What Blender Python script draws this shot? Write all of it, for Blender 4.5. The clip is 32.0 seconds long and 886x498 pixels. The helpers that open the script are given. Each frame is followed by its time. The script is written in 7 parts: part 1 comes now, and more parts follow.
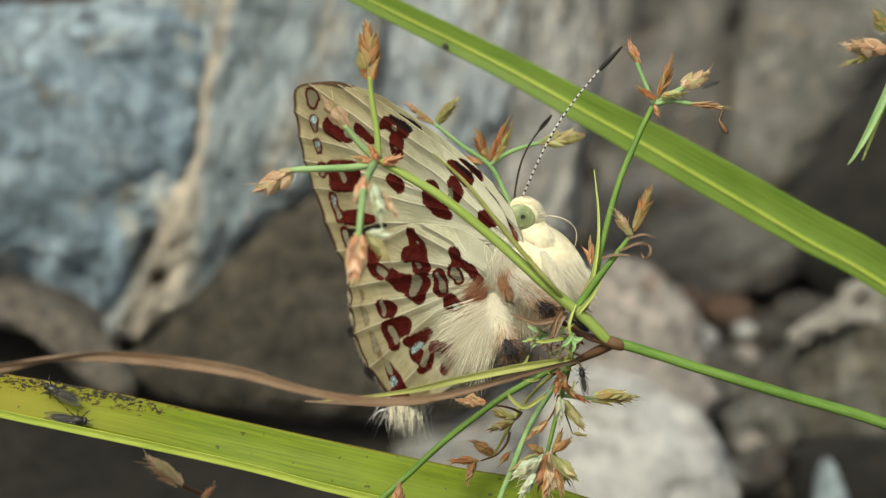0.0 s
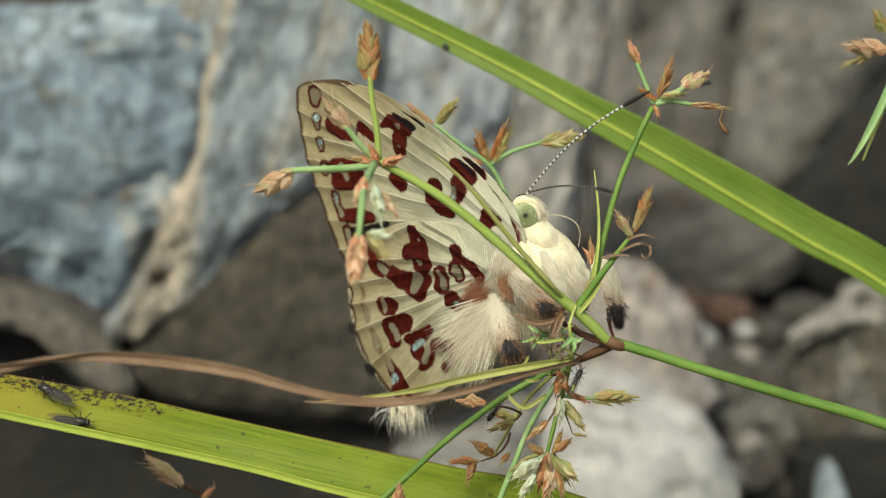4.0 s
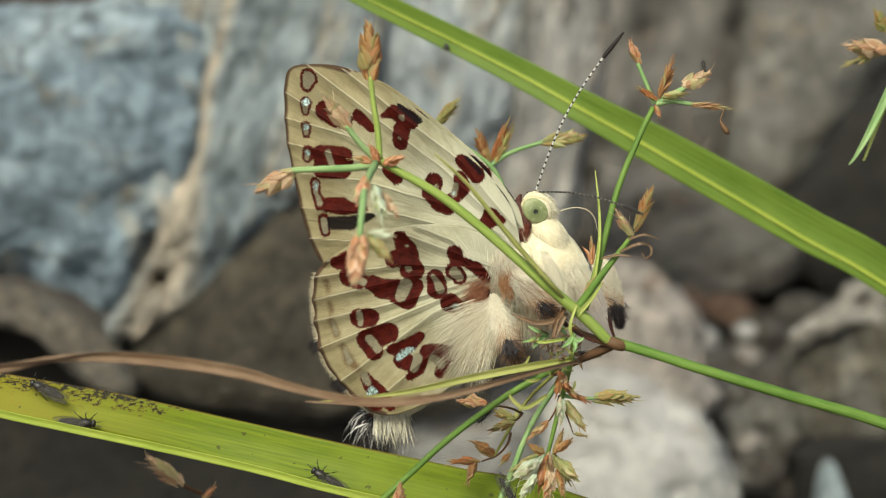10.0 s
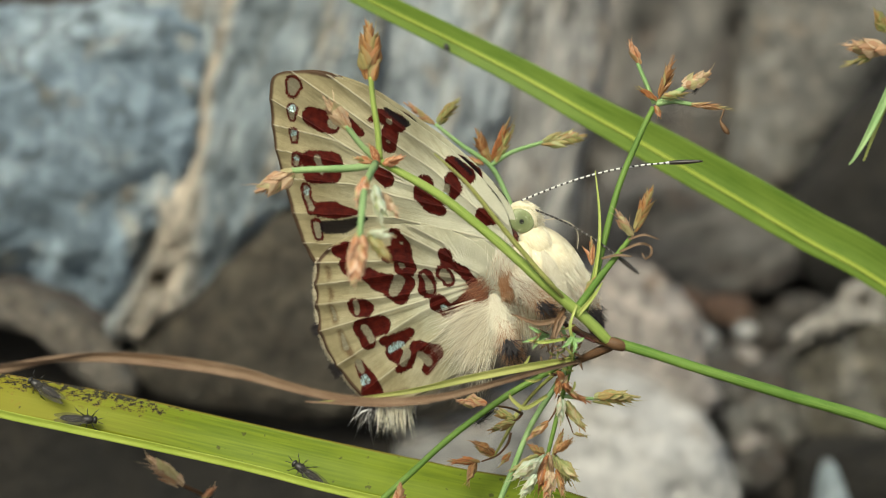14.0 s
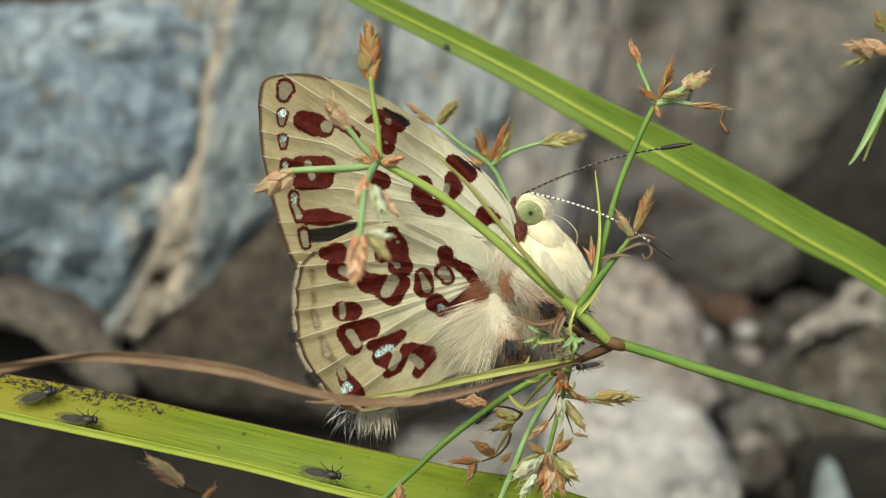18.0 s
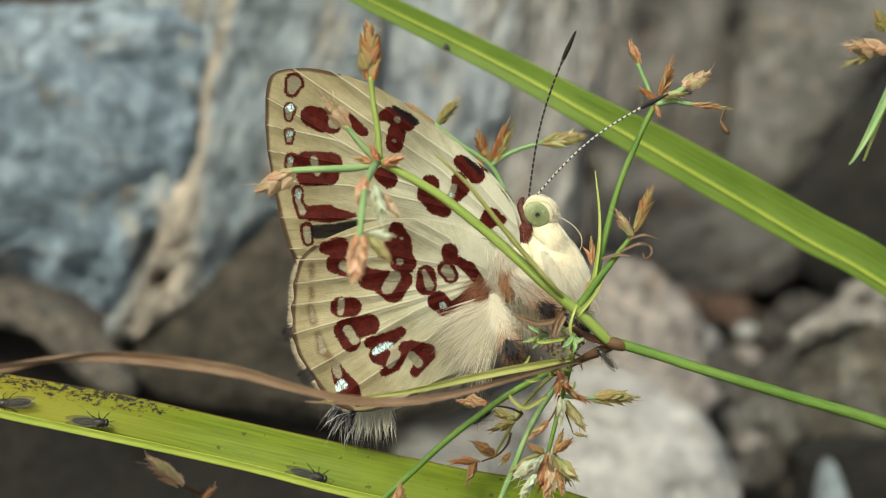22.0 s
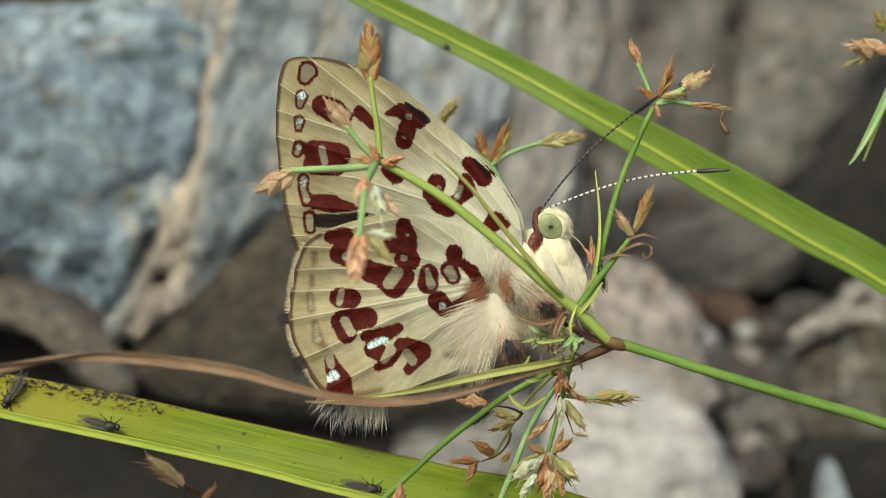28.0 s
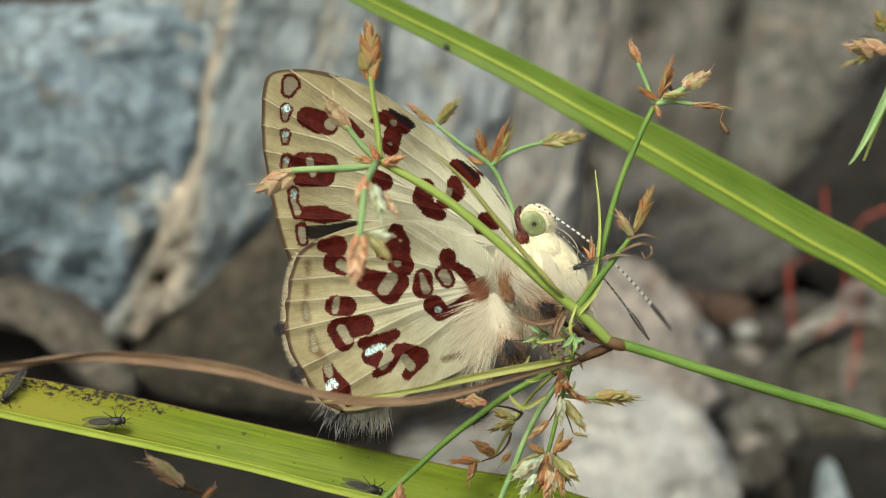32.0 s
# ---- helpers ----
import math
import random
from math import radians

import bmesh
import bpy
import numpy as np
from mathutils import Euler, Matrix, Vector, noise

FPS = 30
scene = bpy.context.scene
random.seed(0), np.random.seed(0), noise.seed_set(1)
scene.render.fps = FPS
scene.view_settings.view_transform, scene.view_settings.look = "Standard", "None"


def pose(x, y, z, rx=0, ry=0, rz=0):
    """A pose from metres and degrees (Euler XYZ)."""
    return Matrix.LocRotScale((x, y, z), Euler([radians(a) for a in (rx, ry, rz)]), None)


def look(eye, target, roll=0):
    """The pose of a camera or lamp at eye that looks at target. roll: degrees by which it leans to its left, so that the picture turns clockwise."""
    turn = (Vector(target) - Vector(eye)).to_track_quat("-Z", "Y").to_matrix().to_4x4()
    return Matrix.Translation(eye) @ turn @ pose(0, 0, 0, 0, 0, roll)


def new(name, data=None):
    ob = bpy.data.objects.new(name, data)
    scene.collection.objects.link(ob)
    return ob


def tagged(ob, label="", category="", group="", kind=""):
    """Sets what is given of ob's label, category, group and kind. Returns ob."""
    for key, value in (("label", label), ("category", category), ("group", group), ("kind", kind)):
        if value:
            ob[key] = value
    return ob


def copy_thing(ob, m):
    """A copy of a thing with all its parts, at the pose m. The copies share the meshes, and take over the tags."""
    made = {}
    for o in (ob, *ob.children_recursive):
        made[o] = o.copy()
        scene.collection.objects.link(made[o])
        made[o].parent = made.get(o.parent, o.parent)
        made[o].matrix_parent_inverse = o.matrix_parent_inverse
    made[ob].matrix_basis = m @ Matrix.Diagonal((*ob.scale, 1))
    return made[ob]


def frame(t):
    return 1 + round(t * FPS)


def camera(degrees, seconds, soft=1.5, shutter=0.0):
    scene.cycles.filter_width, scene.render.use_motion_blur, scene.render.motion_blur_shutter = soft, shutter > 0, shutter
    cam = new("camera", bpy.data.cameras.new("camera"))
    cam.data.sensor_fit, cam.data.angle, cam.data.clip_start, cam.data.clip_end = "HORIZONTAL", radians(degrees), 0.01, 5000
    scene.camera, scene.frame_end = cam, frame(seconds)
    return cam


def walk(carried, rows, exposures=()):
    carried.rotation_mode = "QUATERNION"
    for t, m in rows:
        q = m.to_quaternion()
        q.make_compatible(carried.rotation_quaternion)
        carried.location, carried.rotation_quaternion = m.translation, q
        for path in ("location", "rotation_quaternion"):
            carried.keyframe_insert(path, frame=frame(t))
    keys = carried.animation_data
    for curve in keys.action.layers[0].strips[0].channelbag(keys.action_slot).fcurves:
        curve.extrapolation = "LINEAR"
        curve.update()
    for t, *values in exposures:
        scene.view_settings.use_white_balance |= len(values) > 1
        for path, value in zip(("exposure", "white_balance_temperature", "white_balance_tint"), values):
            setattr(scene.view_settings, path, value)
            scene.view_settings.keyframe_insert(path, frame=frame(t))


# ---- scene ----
# A metalmark butterfly on a flowering sedge before river stones. Working plane: u to the
# right, v up the tilted plane, w towards the lens; 1 mm is 35.63 drafting units.
PITCH = 25.0
REACH = 0.1132
CENTRE = Vector((0.0, 0.0, 0.055))
FORWARD = Vector((0.0, math.cos(radians(PITCH)), -math.sin(radians(PITCH))))
EYE = CENTRE - REACH * FORWARD
UNIT = 35.63

cam = camera(22, 32.0, soft=1.0, shutter=0.5)
cam.data.dof.use_dof = True
cam.data.dof.focus_distance = 0.1125
cam.data.dof.aperture_fstop = 56.0
SWAY = ((0.0, -1.5, -1.0), (0.5, -3.6, -4.0), (1.0, -2.9, -2.6), (1.5, -2.4, -1.8), (2.0, -2.0, -1.2), (3.0, -1.6, -0.6),
        (5.5, -0.8, 0.2), (7.5, -0.6, 0.1), (8.6, 0.2, -0.4), (10.0, 0.2, -0.2), (14.0, 0.2, 0.0), (32.0, 0.3, -0.4))
walk(cam, [(t, look(EYE, CENTRE + Vector((-dx / UNIT * 0.001, 0.0, dy / UNIT * 0.001)))) for t, dx, dy in SWAY],
     exposures=((0.0, 0.05, 6750, 0.0), (32.0, 0.05, 6750, 0.0)))

# ---- light: open shade under a bright hazy sky ----
SUN_HEIGHT, SUN_TURN = 57.0, 206.0
world = bpy.data.worlds.new("sky")
scene.world = world
world.use_nodes = True
wn, wl = world.node_tree.nodes, world.node_tree.links
sky = wn.new("ShaderNodeTexSky")
sky.sky_type = "NISHITA"
sky.sun_disc = False
sky.sun_elevation, sky.sun_rotation = radians(SUN_HEIGHT), radians(SUN_TURN)
sky.air_density, sky.dust_density = 1.0, 6.0
wl.new(sky.outputs[0], wn["Background"].inputs[0])
wn["Background"].inputs[1].default_value = 0.13
sun = new("sun", bpy.data.lights.new("sun", "SUN"))
sun.data.energy, sun.data.angle, sun.data.color = 3.4, radians(16.0), (1.0, 0.965, 0.87)
SUN_WAY = Vector((math.cos(radians(SUN_HEIGHT)) * math.sin(radians(SUN_TURN)), math.cos(radians(SUN_HEIGHT)) * math.cos(radians(SUN_TURN)), math.sin(radians(SUN_HEIGHT))))
sun.matrix_world = look(SUN_WAY * 2.0, (0, 0, 0))

# ---- frames of reference ----
PLANE = Matrix.Translation(CENTRE) @ Matrix(((1, 0, 0), (0, -FORWARD.z, -FORWARD.y), (0, FORWARD.y, -FORWARD.z))).to_4x4()


def q(x, y, w=0.0):
    """A point of the working plane, in metres, from drafting units; w in millimetres towards the lens."""
    s = (1.0 - w * 0.001 / REACH) / UNIT * 0.001
    return Vector(((x - 784.0) * s, (441.0 - y) * s, w * 0.001))


def here(x, y, w=0.0):
    return PLANE @ q(x, y, w)


BASE = {}


def thing(name, at, label, category, group=""):
    """An empty at the base of a thing, turned like the working plane."""
    ob = new(name)
    ob.empty_display_size = 0.002
    ob.matrix_world = PLANE @ Matrix.Translation(at)
    BASE[ob.name] = at.copy()
    return tagged(ob, label, category, group)


def mesh_of(bm, name, mats, smooth=True):
    me = bpy.data.meshes.new(name)
    bm.to_mesh(me)
    bm.free()
    for m in mats if isinstance(mats, (list, tuple)) else [mats]:
        me.materials.append(m)
    if smooth:
        me.polygons.foreach_set("use_smooth", [True] * len(me.polygons))
    return me


def part(name, bm, material, parent, label="", at=None, smooth=True):
    """One mesh object under a thing or a part. at: where it sits in its parent's space; the mesh is about that point."""
    ob = new(name, mesh_of(bm, name, material, smooth))
    ob.parent = parent
    if at is not None:
        ob.location = at
    return tagged(ob, label)


def shifted(bm, off):
    for v in bm.verts:
        v.co -= off
    return bm


# ---- materials ----
def blank(name):
    m = bpy.data.materials.new(name)
    m.use_nodes = True
    t = m.node_tree
    return m, t.nodes, t.links, t.nodes["Principled BSDF"]


def mm_coords(n, l, stretch=(1, 1, 1), kind="Object"):
    tc, mp = n.new("ShaderNodeTexCoord"), n.new("ShaderNodeMapping")
    mp.inputs["Scale"].default_value = [1000.0 * s for s in stretch]
    l.new(tc.outputs[kind], mp.inputs[0])
    return mp.outputs[0]


def noise_of(n, l, vec, scale, detail=5.0, rough=0.6, distort=0.0):
    t = n.new("ShaderNodeTexNoise")
    t.inputs["Scale"].default_value, t.inputs["Detail"].default_value = scale, detail
    t.inputs["Roughness"].default_value, t.inputs["Distortion"].default_value = rough, distort
    l.new(vec, t.inputs["Vector"])
    return t.outputs["Fac"]


def ramp_of(n, l, fac, stops):
    r = n.new("ShaderNodeValToRGB")
    while len(r.color_ramp.elements) < len(stops):
        r.color_ramp.elements.new(0.5)
    for e, (p, c) in zip(r.color_ramp.elements, stops):
        e.position, e.color = p, (*c, 1.0)
    l.new(fac, r.inputs[0])
    return r.outputs[0]


def mix_of(n, l, fac, a, b, mode="MIX"):
    x = n.new("ShaderNodeMix")
    x.data_type, x.blend_type = "RGBA", mode
    for sock, val in ((x.inputs[0], fac), (x.inputs[6], a), (x.inputs[7], b)):
        if isinstance(val, (int, float)):
            sock.default_value = val
        elif isinstance(val, tuple):
            sock.default_value = (*val, 1.0)
        else:
            l.new(val, sock)
    return x.outputs[2]


def math_of(n, l, op, a, b=0.0, c=0.0):
    x = n.new("ShaderNodeMath")
    x.operation = op
    for sock, val in zip(x.inputs, (a, b, c)):
        if isinstance(val, (int, float)):
            sock.default_value = val
        else:
            l.new(val, sock)
    return x.outputs[0]


def step_of(n, l, val, lo, hi):
    x = n.new("ShaderNodeMapRange")
    x.interpolation_type = "SMOOTHSTEP"
    l.new(val, x.inputs[0])
    x.inputs[1].default_value, x.inputs[2].default_value = lo, hi
    return x.outputs[0]


def bump_of(n, l, height, b, strength, depth):
    x = n.new("ShaderNodeBump")
    x.inputs["Strength"].default_value, x.inputs["Distance"].default_value = strength, depth
    l.new(height, x.inputs["Height"])
    l.new(x.outputs[0], b.inputs["Normal"])


def stone_mat(name, dark, mid, light, stain, rough=0.75, size=0.12, grain=1.6, stretch=(1, 1, 1), cover=(0.52, 0.7), bands=0.0, vein=None, drips=0.0, speckle=0.9):
    """Weathered stone: broad patches, stains, fine grain and pitted relief."""
    m, n, l, b = blank(name)
    vec = mm_coords(n, l, stretch)
    big = noise_of(n, l, vec, size, 6.0, 0.62, 0.6)
    col = ramp_of(n, l, big, [(0.28, dark), (0.5, mid), (0.72, light)])
    patch = noise_of(n, l, vec, size * 2.3, 4.0, 0.6, 1.2)
    col = mix_of(n, l, step_of(n, l, patch, *cover), col, stain)
    if bands:
        wave = n.new("ShaderNodeTexWave")
        wave.inputs["Scale"].default_value, wave.inputs["Distortion"].default_value = bands, 9.0
        wave.inputs["Detail"].default_value = 3.0
        l.new(vec, wave.inputs["Vector"])
        col = mix_of(n, l, math_of(n, l, "MULTIPLY", step_of(n, l, wave.outputs["Fac"], 0.55, 0.95), 0.55), col, light)
    if drips:
        # pale lime washed down the face in uneven streaks
        run = noise_of(n, l, mm_coords(n, l, (0.16, 1.0, 0.6)), drips, 5.0, 0.6, 0.5)
        col = mix_of(n, l, math_of(n, l, "MULTIPLY", step_of(n, l, run, 0.50, 0.66), 0.75), col, light)
        col = mix_of(n, l, math_of(n, l, "MULTIPLY", step_of(n, l, run, 0.46, 0.30), 0.55), col, dark)
        col = mix_of(n, l, math_of(n, l, "MULTIPLY", step_of(n, l, noise_of(n, l, mm_coords(n, l, (0.2, 1.0, 0.6)), drips * 0.7, 4.0, 0.6, 0.8), 0.54, 0.66), 0.7), col, stain)
    if vein:
        # one pale mineral vein that widens along the stone: slope, offset, half width, taper (mm), colour
        sep = n.new("ShaderNodeSeparateXYZ")
        l.new(mm_coords(n, l), sep.inputs[0])
        warp = math_of(n, l, "MULTIPLY", math_of(n, l, "SUBTRACT", noise_of(n, l, mm_coords(n, l), 0.22, 4.0, 0.65), 0.5), 2.2)
        off = math_of(n, l, "SUBTRACT", math_of(n, l, "SUBTRACT", sep.outputs[1], math_of(n, l, "MULTIPLY", sep.outputs[0], vein[0])), vein[1])
        off = math_of(n, l, "ABSOLUTE", math_of(n, l, "ADD", off, warp))
        half = math_of(n, l, "MAXIMUM", math_of(n, l, "SUBTRACT", vein[2], math_of(n, l, "MULTIPLY", sep.outputs[0], vein[3])), 0.45)
        ratio = math_of(n, l, "DIVIDE", off, half)
        col = mix_of(n, l, math_of(n, l, "MULTIPLY", step_of(n, l, ratio, 1.35, 0.35), 0.92), col, vein[4])
    mott = noise_of(n, l, vec, size * 6.5, 5.0, 0.65, 0.8)
    col = mix_of(n, l, speckle, col, ramp_of(n, l, mott, [(0.34, (0.36, 0.35, 0.33)), (0.5, (0.95, 0.95, 0.94)), (0.64, (1.5, 1.46, 1.38))]), "MULTIPLY")
    fine = noise_of(n, l, vec, grain, 6.0, 0.7)
    col = mix_of(n, l, 0.55, col, ramp_of(n, l, fine, [(0.3, (0.35, 0.35, 0.35)), (0.5, (0.8, 0.8, 0.8)), (0.72, (1, 1, 1))]), "MULTIPLY")
    l.new(col, b.inputs["Base Color"])
    b.inputs["Roughness"].default_value = rough
    bump_of(n, l, math_of(n, l, "ADD", math_of(n, l, "MULTIPLY", fine, 0.5), noise_of(n, l, vec, size * 5.0, 5.0)), b, 1.0, 0.0020)
    return m


def leaf_mat(name, base, lighter, darker, axis=(0.12, 2.2, 2.2), rough=0.52, glow=0.25, spots=None, yellow=None):
    """Blade or stem: fine lengthwise veins, mottling, thin enough to glow against the light."""
    m, n, l, b = blank(name)
    at = n.new("ShaderNodeAttribute")
    at.attribute_name = "strip"
    mp = n.new("ShaderNodeMapping")
    mp.inputs["Scale"].default_value = axis
    l.new(at.outputs["Vector"], mp.inputs[0])
    veins = noise_of(n, l, mp.outputs[0], 5.0, 3.0, 0.5)
    soft = noise_of(n, l, mm_coords(n, l), 0.35, 4.0, 0.55)
    col = ramp_of(n, l, veins, [(0.3, darker), (0.5, base), (0.7, lighter)])
    col = mix_of(n, l, math_of(n, l, "MULTIPLY", step_of(n, l, soft, 0.35, 0.7), 0.6), col, lighter)
    if yellow:
        sep = n.new("ShaderNodeSeparateXYZ")
        l.new(at.outputs["Vector"], sep.inputs[0])
        ragged = math_of(n, l, "ADD", sep.outputs[0], math_of(n, l, "MULTIPLY", soft, 6.0))
        col = mix_of(n, l, step_of(n, l, ragged, yellow[1], yellow[0]), col, yellow[2])
        rust = mix_of(n, l, step_of(n, l, noise_of(n, l, mm_coords(n, l), 0.6, 3.0), 0.6, 0.72), col, (0.30, 0.11, 0.02))
        col = mix_of(n, l, step_of(n, l, ragged, yellow[1] - 2.5, yellow[0] - 3.0), col, rust)
    if spots:
        sep = n.new("ShaderNodeSeparateXYZ")
        l.new(at.outputs["Vector"], sep.inputs[0])
        grime = noise_of(n, l, mm_coords(n, l, (0.7, 1.3, 1.0)), 3.4, 7.0, 0.75)
        near = step_of(n, l, sep.outputs[0], spots[1], spots[0])
        edge = step_of(n, l, sep.outputs[1], -0.5, 0.9)
        limit = math_of(n, l, "SUBTRACT", 0.70, math_of(n, l, "MULTIPLY", math_of(n, l, "MULTIPLY", near, edge), 0.21))
        mask = step_of(n, l, math_of(n, l, "SUBTRACT", grime, limit), -0.01, 0.03)
        rusty = step_of(n, l, math_of(n, l, "SUBTRACT", grime, limit), -0.06, 0.0)
        col = mix_of(n, l, math_of(n, l, "MULTIPLY", rusty, 0.55), col, (0.16, 0.085, 0.015))
        dots = step_of(n, l, noise_of(n, l, mm_coords(n, l), 2.6, 2.0, 0.5), 0.68, 0.73)
        col = mix_of(n, l, math_of(n, l, "MULTIPLY", dots, 0.7), col, (0.05, 0.045, 0.01))
        worn = step_of(n, l, math_of(n, l, "ADD", sep.outputs[1], math_of(n, l, "MULTIPLY", soft, 0.12)), 0.97, 1.03)
        col = mix_of(n, l, math_of(n, l, "MULTIPLY", worn, 0.7), col, (0.14, 0.075, 0.02))
        col = mix_of(n, l, mask, col, (0.02, 0.018, 0.01))
    l.new(col, b.inputs["Base Color"])
    b.inputs["Roughness"].default_value = rough
    b.inputs["Specular IOR Level"].default_value = 0.25
    bump_of(n, l, veins, b, 0.2, 0.0001)
    tr = n.new("ShaderNodeBsdfTranslucent")
    l.new(col, tr.inputs[0])
    ms = n.new("ShaderNodeMixShader")
    ms.inputs[0].default_value = glow
    l.new(b.outputs[0], ms.inputs[1])
    l.new(tr.outputs[0], ms.inputs[2])
    l.new(ms.outputs[0], n["Material Output"].inputs[0])
    return m


def husk_mat(name, base, lighter, darker, tip):
    """Papery glume: streaked, darker keel, varied from scale to scale."""
    m, n, l, b = blank(name)
    vec = mm_coords(n, l, (0.5, 4.0, 4.0))
    info = n.new("ShaderNodeObjectInfo")
    col = ramp_of(n, l, noise_of(n, l, vec, 2.2, 4.0), [(0.3, darker), (0.52, base), (0.72, lighter)])
    sep = n.new("ShaderNodeSeparateXYZ")
    l.new(mm_coords(n, l), sep.inputs[0])
    col = mix_of(n, l, step_of(n, l, sep.outputs[0], 0.55, 1.3), col, tip)
    col = mix_of(n, l, math_of(n, l, "MULTIPLY", info.outputs["Random"], 0.28), col, lighter)
    off = math_of(n, l, "ABSOLUTE", sep.outputs[1])
    rim = math_of(n, l, "ADD", off, math_of(n, l, "MULTIPLY", noise_of(n, l, vec, 6.0, 3.0), 0.08))
    col = mix_of(n, l, math_of(n, l, "MULTIPLY", step_of(n, l, rim, 0.12, 0.22), 0.6), col, tip)
    col = mix_of(n, l, math_of(n, l, "MULTIPLY", step_of(n, l, off, 0.040, 0.012), 0.7), col, darker)
    other = math_of(n, l, "FRACT", math_of(n, l, "MULTIPLY", info.outputs["Random"], 7.3))
    col = mix_of(n, l, math_of(n, l, "MULTIPLY", step_of(n, l, other, 0.62, 0.95), 0.6), col, (0.36, 0.38, 0.15))
    col = mix_of(n, l, math_of(n, l, "MULTIPLY", step_of(n, l, other, 0.3, 0.05), 0.45), col, (0.42, 0.16, 0.06))
    l.new(col, b.inputs["Base Color"])
    b.inputs["Roughness"].default_value = 0.42
    tr = n.new("ShaderNodeBsdfTranslucent")
    l.new(col, tr.inputs[0])
    ms = n.new("ShaderNodeMixShader")
    ms.inputs[0].default_value = 0.3
    l.new(b.outputs[0], ms.inputs[1])
    l.new(tr.outputs[0], ms.inputs[2])
    l.new(ms.outputs[0], n["Material Output"].inputs[0])
    return m


def plain_mat(name, a, c, scale=2.0, rough=0.5, metal=0.0, bump=0.2, sheen=0.0):
    m, n, l, b = blank(name)
    vec = mm_coords(n, l)
    f = noise_of(n, l, vec, scale, 5.0, 0.6)
    l.new(ramp_of(n, l, f, [(0.35, a), (0.65, c)]), b.inputs["Base Color"])
    b.inputs["Roughness"].default_value, b.inputs["Metallic"].default_value = rough, metal
    b.inputs["Sheen Weight"].default_value = sheen
    bump_of(n, l, f, b, bump, 0.00005)
    return m


def hair_mat(name, a, c, rough=0.5):
    """Fur: each hair a shade of its own."""
    m, n, l, b = blank(name)
    g = n.new("ShaderNodeNewGeometry")
    l.new(ramp_of(n, l, g.outputs["Random Per Island"], [(0.1, a), (0.9, c)]), b.inputs["Base Color"])
    b.inputs["Roughness"].default_value = rough
    return m


